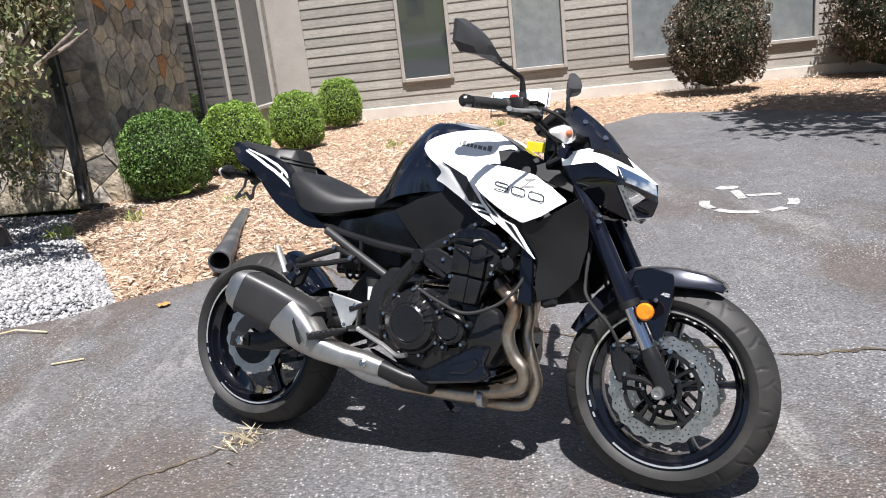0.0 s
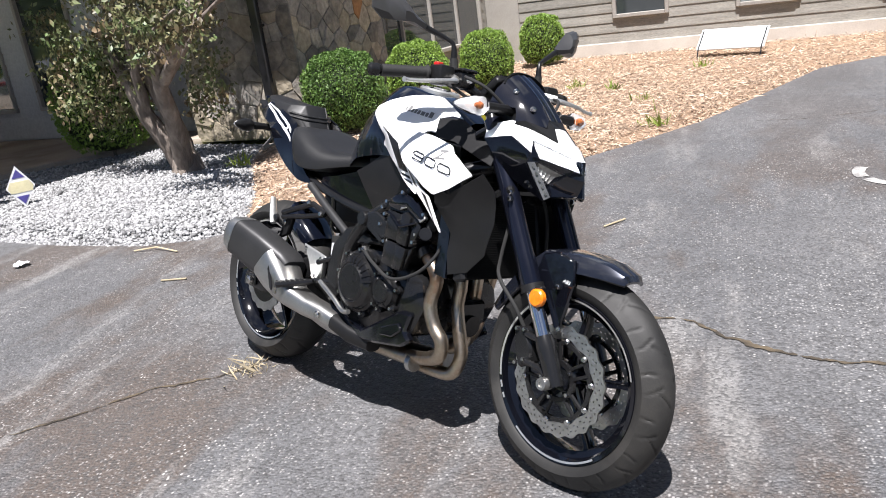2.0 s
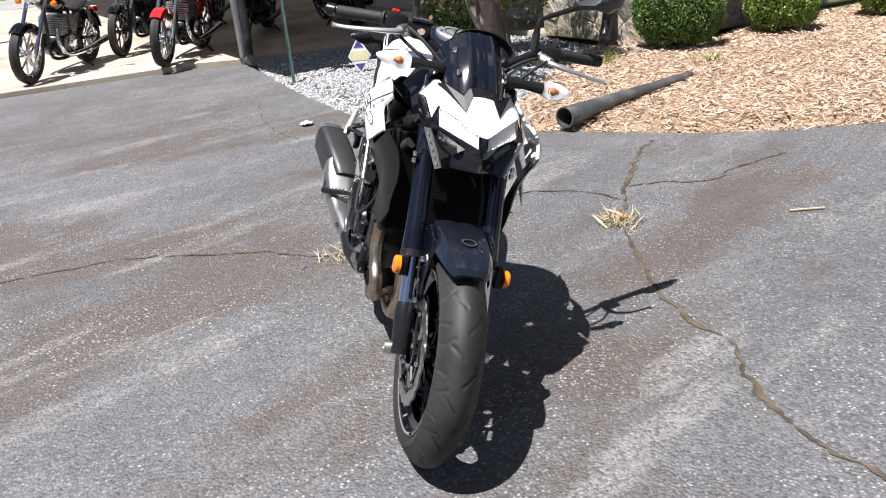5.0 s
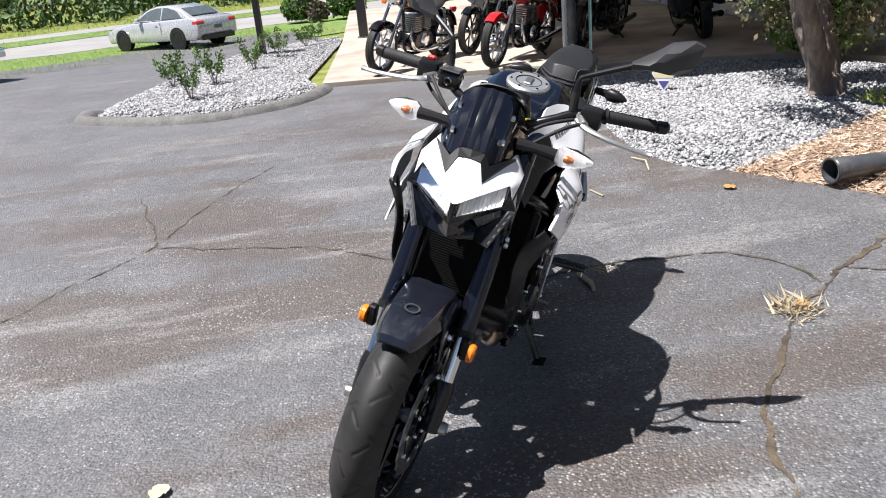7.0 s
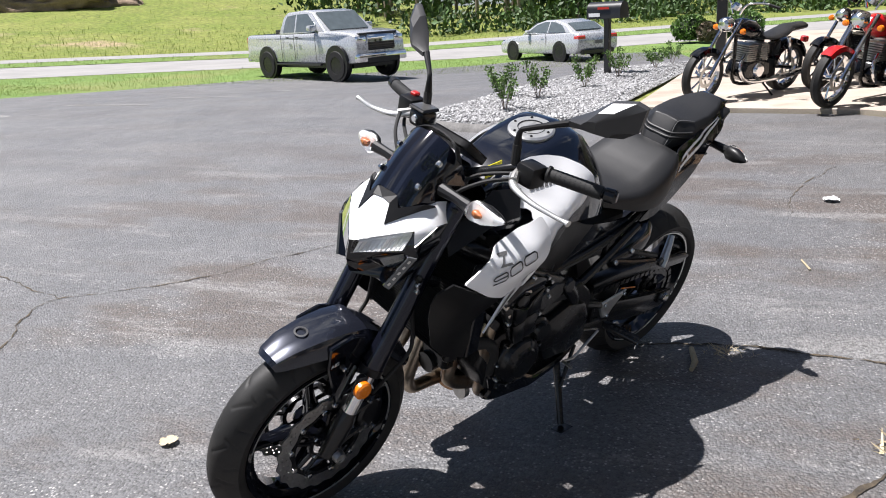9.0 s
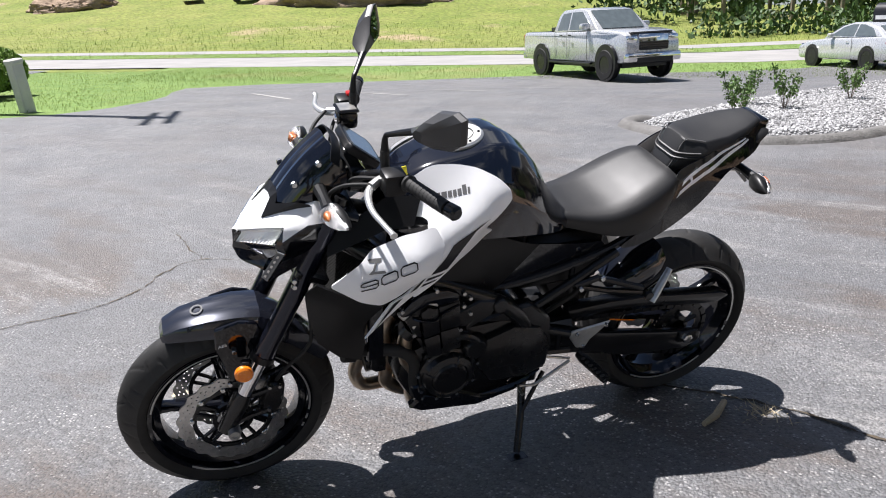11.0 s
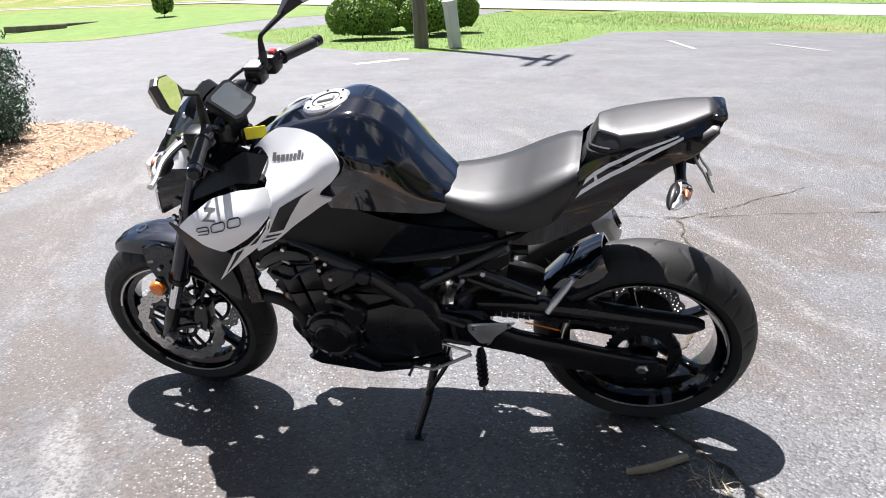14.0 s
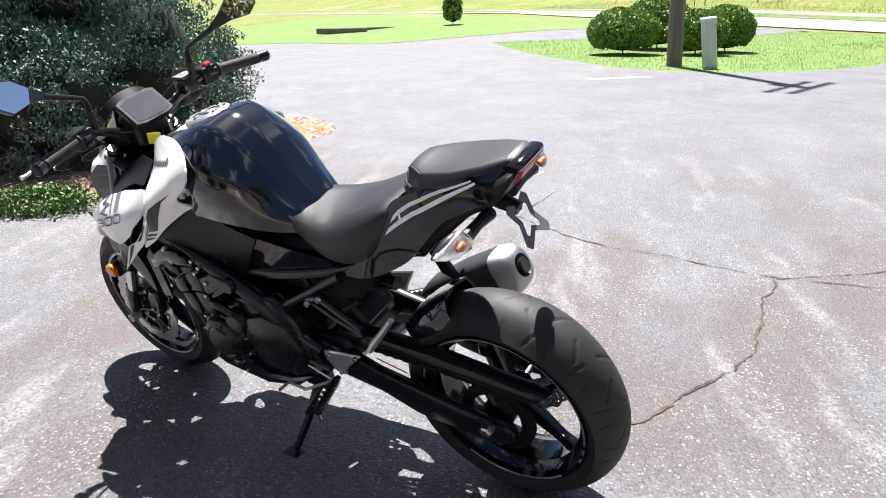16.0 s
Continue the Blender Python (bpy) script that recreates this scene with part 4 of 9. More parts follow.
tagged(roof, "flat porch roof with pale soffit", "roof", kind="structure")
mr = bmesh.new()
box(mr, -1.4, 12.3, -0.28, 6.0, 3.0, 3.16)
mroof = part("main_roof", mr, M_shingle, smooth=False)
mroof.matrix_basis = WALL
tagged(mroof, "shingled roof edge over the siding wall", "roof", kind="structure")
mr = bmesh.new()
box(mr, -0.05, 2.3, -0.1, 2.2, 3.1, 3.25)
mroof = part("pier_roof", mr, M_shingle, smooth=False)
mroof.matrix_basis = PIER
tagged(mroof, "roof edge over the stone wall", "roof", kind="structure")

# siding boards
def grown(holes, g=0.055):
    return [(a - g, b + g, c - g, d + g) for a, b, c, d in holes]


clad(north, WALL, -0.75, 9.5, 0.2, 2.9, grown(HOLES))
clad(gw, GLASS, -1.4, 3.5, 0.02, 2.9, grown(GH))
clad(pw, PW, 3.0, 19.3, 0.06, 2.6, grown(PHOLES), M_porchwall)

# ---- the motorcycle: x forward from the rear wheel, y to its left, z up ----
LEAN, STEER = 18.2, -1.0
BIKE = pose(-0.714, 2.685, 0) @ pose(0, 0, 0, 0, 0, -27.8) @ pose(0, 0, 0, -LEAN)
bike = thing("motorcycle", "white and gloss black naked sport motorcycle leaning on its side stand", "motorcycle", BIKE)
FA, RA = Vector((1.46, 0, 0.307)), Vector((-0.03, 0, 0.322))
FORK = Vector((-0.425, 0, 0.905)).normalized()
ST = Matrix.Translation((1.565, 0, 0)) @ Matrix.Rotation(radians(STEER), 4, FORK) @ Matrix.Translation((-1.565, 0, 0))


def bolt(bm, x, y, z, r=0.007, h=0.006, side=1):
    lathe(bm, [(0, side * h), (r * 0.75, side * h), (r, side * h * 0.5), (r, -side * 0.004)], 8, Matrix.Translation((x, y, z)))


def bolts(pts, r=0.007, parent=None, m=None, h=0.006, material=None, name="bolt"):
    for x, y, z in pts:
        b = bmesh.new()
        bolt(b, x, y, z, r, h, 1 if y >= 0 else -1)
        part(name, b, material or M_steel, parent or bike, m=m)


def tyre_mesh(radius, width, grooves, seed):
    """A treaded road tyre: round crown with slanted grooves cut in."""
    hw = width / 2
    prof = [(radius - 0.086, hw * 0.6), (radius - 0.082, hw * 0.72), (radius - 0.065, hw * 0.93), (radius - 0.05, hw)]
    crown = [(radius - 0.048 * (abs(u) ** 2.1), hw * u * (1.0 - 0.04 * abs(u))) for u in np.linspace(1, -1, 31)]
    prof = prof + crown[1:-1] + [(r, -y) for r, y in prof[::-1]]
    n = 400
    v, f = [], []
    for j in range(n):
        a = 2 * math.pi * j / n
        for r, y in prof:
            u = y / hw
            d = 0.0
            if r > radius - 0.045:
                ph = (a / (2 * math.pi) * grooves + (0.5 if u < 0 else 0)) % 1.0
                au = abs(u)
                for c0, slope, lo, hi in ((0.2, 0.34, 0.06, 0.55), (0.62, -0.22, 0.4, 0.86), (0.88, 0.1, 0.62, 0.93)):
                    if lo < au < hi:
                        e = abs(ph - (c0 + slope * (au - lo) * 1.6))
                        if e < 0.026:
                            d = 0.0045 * (1 - (e / 0.026) ** 4)
            r2 = r - d
            v.append((r2 * math.cos(a), y, r2 * math.sin(a)))
    k = len(prof)
    for j in range(n):
        for i in range(k - 1):
            f.append((j * k + i, j * k + i + 1, ((j + 1) % n) * k + i + 1, ((j + 1) % n) * k + i))
    me = bpy.data.meshes.new("tyre")
    me.from_pydata(v, [], f)
    me.update()
    return me


def rotor(r0, r1, lobes, thick, hole_rows):
    """A wavy drilled disc about the y axis."""
    bm = bmesh.new()
    n, k = 160, 9
    grid = []
    for j in range(n):
        a = 2 * math.pi * j / n
        w1 = r1 + 0.0035 * math.cos(lobes * a)
        w0 = r0 + 0.004 * math.cos(lobes / 2 * a)
        grid.append([bm.verts.new(((w0 + (w1 - w0) * i / k) * math.cos(a), 0, (w0 + (w1 - w0) * i / k) * math.sin(a))) for i in range(k + 1)])
    for j in range(n):
        for i in range(k):
            hole = (i in (2, 6) and j % 5 == 1) or (i == 4 and j % 5 == 3)
            if not (hole and hole_rows):
                a, b = grid[j], grid[(j + 1) % n]
                bm.faces.new((a[i], a[i + 1], b[i + 1], b[i]))
    bmesh.ops.recalc_face_normals(bm, faces=bm.faces)
    bmesh.ops.solidify(bm, geom=bm.faces[:], thickness=thick)
    return bm


def wheel(name, axle, radius, width, rimw, spokes, label, m, turn):
    """Cast wheel with five forked spokes, tyre and rim tape."""
    c = m @ Matrix.Translation(axle) @ Matrix.Rotation(turn, 4, "Y")
    hw = rimw / 2
    bm = bmesh.new()
    R = radius - 0.083
    lathe(bm, [(R + 0.008, hw), (R + 0.006, hw + 0.006), (R - 0.006, hw + 0.004), (R - 0.012, hw - 0.012), (R - 0.03, hw * 0.55), (R - 0.034, 0), (R - 0.03, -hw * 0.55), (R - 0.012, -hw + 0.012), (R - 0.006, -hw - 0.004), (R + 0.006, -hw - 0.006), (R + 0.008, -hw),
               (R - 0.004, -hw * 0.7), (R - 0.02, 0), (R - 0.004, hw * 0.7)], 72, None, True)
    lathe(bm, [(0.0, 0.055), (0.03, 0.055), (0.034, 0.045), (0.034, 0.02), (0.045, 0.0), (0.034, -0.02), (0.034, -0.045), (0.03, -0.055), (0, -0.055)], 32)
    spoke_secs = []
    for k in range(5):
        a = 2 * math.pi * k / 5
        d = Vector((math.cos(a), 0, math.sin(a)))
        o = Vector((-d.z, 0, d.x))
        secs = []
        for t, w, h in ((0.026, 0.02, 0.034), (0.06, 0.0145, 0.027), (0.13, 0.0105, 0.021), (R - 0.06, 0.0095, 0.018), (R - 0.035, 0.012, 0.02), (R - 0.018, 0.02, 0.026)):
            secs.append([d * t + o * w * x + Vector((0, h * y, 0)) for x, y in ((1, 0.55), (0.72, 0.95), (0.3, 0.8), (-0.3, 0.8), (-0.72, 0.95), (-1, 0.55), (-1, -0.55), (-0.72, -0.95), (-0.3, -0.8), (0.3, -0.8), (0.72, -0.95), (1, -0.55))])
        spoke_secs.append(secs)
    w = part(name, bm, M_gloss, bike, label, m=c)
    for secs in spoke_secs:
        part("spoke", loft(bmesh.new(), secs), M_gloss, w, m=c)
    me = tyre_mesh(radius, width, 15, 1)
    me.transform(c)
    link("tyre", me, M_rubber, w, "worn black road tyre with slanted grooves", smooth=50)
    for side in (1, -1):
        for a0, a1 in ((0.1, 3.2), (3.27, 3.36), (3.43, 3.5), (3.9, 5.2)):
            tb = bmesh.new()
            q = np.linspace(a0, a1, max(3, int(30 * (a1 - a0))))
            lo = [tb.verts.new(((R - 0.0045) * math.cos(x), side * (hw + 0.0071), (R - 0.0045) * math.sin(x))) for x in q]
            hi = [tb.verts.new(((R + 0.001) * math.cos(x), side * (hw + 0.0085), (R + 0.001) * math.sin(x))) for x in q]
            for i in range(len(q) - 1):
                tb.faces.new((lo[i], lo[i + 1], hi[i + 1], hi[i]) if side < 0 else (hi[i], hi[i + 1], lo[i + 1], lo[i]))
            part("rim_tape", tb, M_silver, w, "white reflective rim tape", m=c)
    return w, c


fw, fc = wheel("front_wheel", FA, 0.307, 0.122, 0.092, 5, "gloss black cast front wheel", ST, -0.14)
for side in (1, -1):
    y = side * 0.068
    part("brake_disc", rotor(0.116, 0.152, 20, 0.005, True), M_disc, fw, "drilled wavy steel brake disc", m=fc @ Matrix.Translation((0, y, 0)))
    cb = bmesh.new()
    lathe(cb, [(0.1, -0.004), (0.112, -0.004), (0.112, 0.004), (0.1, 0.004)], 48, Matrix.Translation((0, y, 0)), True)
    lathe(cb, [(0.045, -0.006), (0.058, -0.006), (0.058, 0.006), (0.045, 0.006)], 40, Matrix.Translation((0, y, 0)), True)
    arms = []
    for k in range(5):
        a = 2 * math.pi * (k + 0.3) / 5
        for da in (-0.16, 0.16):
            arms.append([(0.052 * math.cos(a + da * 1.6), y, 0.052 * math.sin(a + da * 1.6)), (0.105 * math.cos(a + da), y, 0.105 * math.sin(a + da))])
    part("disc_carrier", cb, M_satin, fw, m=fc)
    for arm in arms:
        part("carrier_arm", tubed(arm, 0.006, 6), M_satin, fw, m=fc)
    bolts([(0.113 * math.cos(2 * math.pi * k / 10), y + side * 0.006, 0.113 * math.sin(2 * math.pi * k / 10)) for k in range(10)], 0.008, fw, fc, 0.004, name="disc_button")
    bolts([(0.05 * math.cos(2 * math.pi * (k + 0.4) / 5), y + side * 0.008, 0.05 * math.sin(2 * math.pi * (k + 0.4) / 5)) for k in range(5)], 0.007, fw, fc)
rw, rc = wheel("rear_wheel", RA, 0.322, 0.185, 0.14, 5, "gloss black cast rear wheel", Matrix.Identity(4), -0.1)
part("brake_disc", rotor(0.09, 0.127, 16, 0.005, True), M_disc, rw, "drilled wavy steel brake disc", m=rc @ Matrix.Translation((0, -0.085, 0)))
part("disc_carrier", lathed([(0.04, -0.005), (0.092, -0.005), (0.092, 0.003), (0.04, 0.003)], 40, rc @ Matrix.Translation((0, -0.083, 0)), True), M_satin, rw)
spk = bmesh.new()
ring = [(0.106 if (j % 2) else 0.098) for j in range(84)]
vs0 = [[spk.verts.new((r * math.cos(2 * math.pi * j / 84), y, r * math.sin(2 * math.pi * j / 84))) for j, r in enumerate(ring)] for y in (0.09, 0.096)]
vs1 = [[spk.verts.new((0.072 * math.cos(2 * math.pi * j / 84), y, 0.072 * math.sin(2 * math.pi * j / 84))) for j in range(84)] for y in (0.09, 0.096)]
for j in range(84):
    q = (j + 1) % 84
    for a, b, c, d in ((vs0[0], vs0[1], 0, 0), (vs1[1], vs1[0], 0, 0), (vs0[1], vs1[1], 0, 0), (vs1[0], vs0[0], 0, 0)):
        spk.faces.new((a[j], a[q], b[q], b[j]))
for k in range(5):
    a = 2 * math.pi * k / 5
    tube(spk, [(0.035 * math.cos(a), 0.088, 0.035 * math.sin(a)), (0.078 * math.cos(a), 0.093, 0.078 * math.sin(a))], 0.009, 6)
lathe(spk, [(0.03, 0.05), (0.045, 0.06), (0.045, 0.09), (0.03, 0.094)], 24, None, True)
part("sprocket", spk, M_satin, rw, "dark steel rear sprocket", m=rc)

# fork, clamps, fender
LEG0, LEG1 = Vector((1.478, 0, 0.315)), Vector((1.15, 0, 1.0))


def leg(z):
    return LEG0.lerp(LEG1, (z - LEG0.z) / (LEG1.z - LEG0.z))


for side in (1, -1):
    o = Vector((0, side * 0.105, 0))
    fk = part("fork_leg", tubed([leg(0.54) + o, leg(0.545) + o, leg(0.62) + o, leg(0.99) + o], [0.03, 0.031, 0.0275, 0.0275], 20), M_navy, bike, "dark navy fork tube", m=ST)
    part("stanchion", tubed([leg(0.415) + o, leg(0.545) + o], 0.0205, 18), M_chrome, fk, "bright chrome stanchion", m=ST)
    part("axle_holder", tubed([leg(0.3) + o, leg(0.36) + o, leg(0.4) + o, leg(0.425) + o], [0.023, 0.026, 0.028, 0.023], 16), M_satin, fk, m=ST)
    part("axle_nut", lathed([(0.0, side * 0.03), (0.008, side * 0.03), (0.009, side * 0.034), (0.016, side * 0.034), (0.018, side * 0.02), (0.018, 0)], 16, Matrix.Translation((FA.x + 0.005, side * 0.112, FA.z))), M_alloy, fk, m=ST)
    part("dust_seal", tubed([leg(0.535) + o, leg(0.553) + o], 0.0325, 20), M_plastic, fk, m=ST)
    part("fork_cap", tubed([leg(0.985) + o, leg(1.003) + o], [0.022, 0.018], 12), M_satin, fk, m=ST)
    # brake caliper
    cal = part("front_caliper", prismed([(-0.028, -0.055), (0.022, -0.05), (0.03, 0.0), (0.024, 0.055), (-0.022, 0.06), (-0.034, 0.0)], -0.024, 0.024, 0.008, ST @ Matrix.Translation((1.352, side * 0.078, 0.375)) @ Matrix.Rotation(radians(-18), 4, "Y")), M_satin, bike, "black radial brake caliper")
    bolts([(1.345 + dx, side * 0.105, 0.375 + dz) for dx, dz in ((-0.015, 0.05), (0.012, 0.052), (-0.01, -0.045), (0.018, -0.03))], 0.0065, cal, ST)
    part("caliper_bracket", tubed([(1.36, side * 0.098, 0.415), (1.41, side * 0.105, 0.41), (1.43, side * 0.108, 0.4)], 0.009, 8), M_satin, cal, m=ST)
    part("caliper_bracket", tubed([(1.36, side * 0.098, 0.34), (1.42, side * 0.105, 0.335), (1.46, side * 0.108, 0.32)], 0.009, 8), M_satin, cal, m=ST)
    part("brake_hose", tubed([(1.335, side * 0.085, 0.43), (1.31, side * 0.1, 0.48), (1.25, side * 0.11, 0.55), (1.235, side * 0.1, 0.6), (1.24, side * 0.08, 0.72), (1.22, side * 0.05, 0.82)], 0.0055, 8, 5), M_grip, bike, m=ST)
    # amber reflector on the fork
    rf_ = part("side_reflector", lathed([(0, side * 0.012), (0.02, side * 0.011), (0.0245, side * 0.006), (0.0245, -side * 0.006), (0, -side * 0.006)], 24, Matrix.Translation((1.425, side * 0.148, 0.53))), M_orange, bike, "round amber side reflector", m=ST)
    part("reflector_bracket", boxed(1.405, 1.43, side * 0.12, side * 0.143, 0.5, 0.56, 0.004), M_plastic, rf_, m=ST)
    # fender arm
    fd = prismed([(1.36, 0.6), (1.375, 0.64), (1.42, 0.652), (1.485, 0.635), (1.488, 0.57), (1.47, 0.5), (1.455, 0.445), (1.437, 0.445), (1.395, 0.53)], side * 0.07, side * 0.084, 0.004)
    fst = part("fender_stay", fd, M_gloss, bike, m=ST)
    txt = bpy.data.curves.new("lettering", "FONT")
    txt.body, txt.size, txt.shear, txt.extrude = "ABS", 0.014, 0.2, 0.0004
    tob = new("lettering", txt)
    tme = bpy.data.meshes.new_from_object(tob)
    bpy.data.objects.remove(tob)
    tme.transform(ST @ Matrix.Translation((1.452 if side < 0 else 1.48, side * 0.0848, 0.575)) @ Matrix.Rotation(radians(0 if side < 0 else 180), 4, "Z") @ Matrix.Rotation(radians(90), 4, "X") @ Matrix.Rotation(radians(-12 if side < 0 else 12), 4, "Z"))
    link("lettering", tme, M_signw, fst, "white ABS lettering", smooth=False)
    bolts([(1.46, side * 0.089, 0.45), (1.44, side * 0.089, 0.56)], 0.008, bike, ST)
for zc, d, nm in ((0.79, 0.03, "lower_clamp"), (0.965, 0.022, "upper_clamp")):
    cbm = bmesh.new()
    p = leg(zc)
    box(cbm, -0.055, 0.035, -0.13, 0.13, -d / 2, d / 2, 0.008, Matrix.Translation((p.x - 0.01, 0, p.z)) @ Matrix.Rotation(radians(-25), 4, "Y"))
    cl = part(nm, cbm, M_satin, bike, m=ST)
    if zc < 0.9:
        bolts([(p.x + 0.03, s * 0.138, p.z + dz) for s in (1, -1) for dz in (0.006, -0.012)], 0.008, cl, ST)
fb = bmesh.new()
secs = []
for a, r, w, drop in ((61.5, 0.336, 0.042, 0.012), (64, 0.345, 0.052, 0.025), (72, 0.349, 0.066, 0.04), (84, 0.348, 0.076, 0.05), (96, 0.352, 0.083, 0.055), (106, 0.358, 0.085, 0.06), (116, 0.345, 0.075, 0.055), (128, 0.335, 0.064, 0.05), (140, 0.33, 0.058, 0.045), (152, 0.328, 0.052, 0.03)):
    ca, sa = math.cos(radians(a)), math.sin(radians(a))
    sec = []
    for y, k in ((1, 1), (0.93, 0.55), (0.74, 0.12), (0.5, 0.02), (0.2, 0.0), (0, 0.05), (-0.2, 0.0), (-0.5, 0.02), (-0.74, 0.12), (-0.93, 0.55), (-1, 1)):
        rr = r - drop * k
        sec.append((FA.x + rr * ca, y * w, FA.z + rr * sa))
    for y, k in ((-0.94, 1), (-0.5, 0.22), (0, 0.16), (0.5, 0.22), (0.94, 1)):
        rr = r - drop * k - 0.005
        sec.append((FA.x + rr * ca, y * w * 0.95, FA.z + rr * sa))
    secs.append(sec)
loft(fb, secs)
fender = part("front_fender", fb, M_pearl, bike, "gloss black front fender with a flat sculpted top", smooth=26, m=ST)
em = bmesh.new()
for k in range(28):
    em.verts.new((0, 0, 0))
em.verts.ensure_lookup_table()
for k in range(14):
    a = 2 * math.pi * k / 14
    for j, q in enumerate((1.0, 0.72)):
        aa = radians(80) + 0.05 * q * math.sin(a)
        em.verts[2 * k + j].co = (FA.x + 0.3512 * math.cos(aa), 0.021 * q * math.cos(a), FA.z + 0.3512 * math.sin(aa))
for k in range(14):
    q = (k + 1) % 14
    em.faces.new([em.verts[i] for i in (2 * k, 2 * q, 2 * q + 1, 2 * k + 1)])
bmesh.ops.recalc_face_normals(em, faces=em.faces)
part("emblem", em, M_case, fender, "grey oval emblem", smooth=False, m=ST)

# radiator
rad = part("radiator", boxed(-0.018, 0.018, -0.17, 0.17, -0.14, 0.15, 0.004, pose(1.122, 0, 0.665, 0, -12)), M_rad, bike, "black radiator core with fine fins")
for k in range(40):
    z = -0.13 + 0.27 * k / 39
    part("fin", boxed(0.018, 0.021, -0.155, 0.155, z - 0.0012, z + 0.0012, 0, pose(1.122, 0, 0.665, 0, -12)), M_rad, rad, smooth=False)
for s in (1, -1):
    part("tank_end", boxed(-0.024, 0.024, s * 0.155, s * 0.18, -0.145, 0.155, 0.008, pose(1.122, 0, 0.665, 0, -12)), M_plastic, rad)
part("radiator_hose", tubed([(1.118, 0.15, 0.542), (1.054, 0.165, 0.54), (0.995, 0.167, 0.52), (0.96, 0.165, 0.473), (0.956, 0.16, 0.4), (0.945, 0.15, 0.335)], 0.018, 12, 6), M_grip, bike)
part("radiator_hose", tubed([(1.13, -0.13, 0.79), (1.06, -0.17, 0.72), (1.02, -0.18, 0.66)], 0.017, 12, 6), M_grip, bike)

# tank
TANK = [(1.03, 0.985, [(0.05, 0.982), (0.085, 0.958), (0.1, 0.91), (0.095, 0.85)]), (0.93, 1.048, [(0.075, 1.044), (0.125, 1.0), (0.145, 0.93), (0.14, 0.855)]),
        (0.82, 1.08, [(0.09, 1.074), (0.148, 1.02), (0.165, 0.945), (0.165, 0.86)]), (0.74, 1.098, [(0.09, 1.09), (0.158, 1.024), (0.182, 0.95), (0.172, 0.86)]),
        (0.68, 1.088, [(0.082, 1.078), (0.155, 1.006), (0.18, 0.945), (0.172, 0.855)]), (0.61, 1.032, [(0.07, 1.022), (0.138, 0.965), (0.162, 0.905), (0.162, 0.845)]),
        (0.545, 0.938, [(0.058, 0.93), (0.105, 0.9), (0.13, 0.865), (0.135, 0.825)]), (0.49, 0.866, [(0.045, 0.861), (0.078, 0.852), (0.1, 0.835), (0.1, 0.81)]), (0.475, 0.845, [(0.04, 0.842), (0.065, 0.835), (0.085, 0.822), (0.085, 0.805)])]
tb = bmesh.new()
rows = []
for x, zt, pts in TANK:
    (ya, za), (yb, zb) = pts[1:3]
    knee = [(x, ya - 0.006, za + 0.006), (x, ya + 0.004, za - 0.006)]
    half = spline([(x, 0, zt + 0.002), (x, *pts[0])], 4)[:-1] + spline([(x, *pts[0]), (x, pts[0][0] * 0.45 + ya * 0.55, pts[0][1] * 0.45 + za * 0.55 + 0.005), knee[0]], 3) + spline([knee[1], (x, yb, zb), (x, *pts[3])], 4)
    rows.append([Vector((p.x, -p.y, p.z)) for p in half[::-1]] + half[1:])
cols = [spline([r[j] for r in rows], 5) for j in range(len(rows[0]))]
loft(tb, [[c[i] for c in cols] for i in range(len(cols[0]))], cap=False, close=False)
bmesh.ops.recalc_face_normals(tb, faces=tb.faces)
if sum(f.normal.z for f in tb.faces) < 0:
    bmesh.ops.reverse_faces(tb, faces=tb.faces)
tank = part("fuel_tank", tb, M_flake, bike, "gloss blue-black fuel tank", smooth=60)
CAPM = Matrix.Translation((0.806, 0, 1.086)) @ Matrix.Rotation(radians(11), 4, "Y") @ Matrix.Rotation(radians(90), 4, "X")
cap = part("filler_cap", lathed([(0, 0.003), (0.038, 0.003), (0.039, 0.005), (0.06, 0.005), (0.066, 0.0), (0.066, -0.02), (0, -0.02)], 48, CAPM), M_silver, tank, "round silver filler cap")
capd = bmesh.new()
box(capd, -0.024, 0.024, -0.012, 0.012, 0.002, 0.009, 0.003, Matrix.Translation((0.806, 0, 1.086)) @ Matrix.Rotation(radians(11), 4, "Y"))
part("cap_recess", lathed([(0.0375, 0.0035), (0.0375, 0.0058), (0.0395, 0.0058), (0.0395, 0.0035)], 40, CAPM, True), M_satin, cap, "dark recessed ring of the cap")
part("cap_flap", capd, M_alloy, cap)
for k in range(6):
    a = k * math.pi / 3 + 0.3
    bb = bmesh.new()
    lathe(bb, [(0, 0.0075), (0.0035, 0.0075), (0.0045, 0.004)], 8, CAPM @ Matrix.Translation((0.053 * math.cos(a), 0, 0.053 * math.sin(a))))
    part("cap_screw", bb, M_satin, cap)

# white covers and shrouds
F_cover = plate_field([(0.878, 1.063, 0.094), (0.8, 1.054, 0.125), (0.755, 1.037, 0.158), (0.726, 1.005, 0.192), (0.75, 0.962, 0.2), (0.795, 0.92, 0.202), (0.768, 0.893, 0.182), (0.876, 0.835, 0.215), (0.938, 0.785, 0.226), (1.0, 0.755, 0.232),
                       (0.925, 0.87, 0.236), (0.918, 0.9, 0.228), (0.85, 0.94, 0.223), (0.792, 0.948, 0.216), (0.88, 1.0, 0.15), (0.84, 1.0, 0.166), (0.8, 1.01, 0.176), (0.93, 1.0, 0.128), (1.02, 0.955, 0.088), (0.97, 0.96, 0.122), (0.96, 1.02, 0.096), (0.935, 0.938, 0.188), (0.9, 0.965, 0.172)])
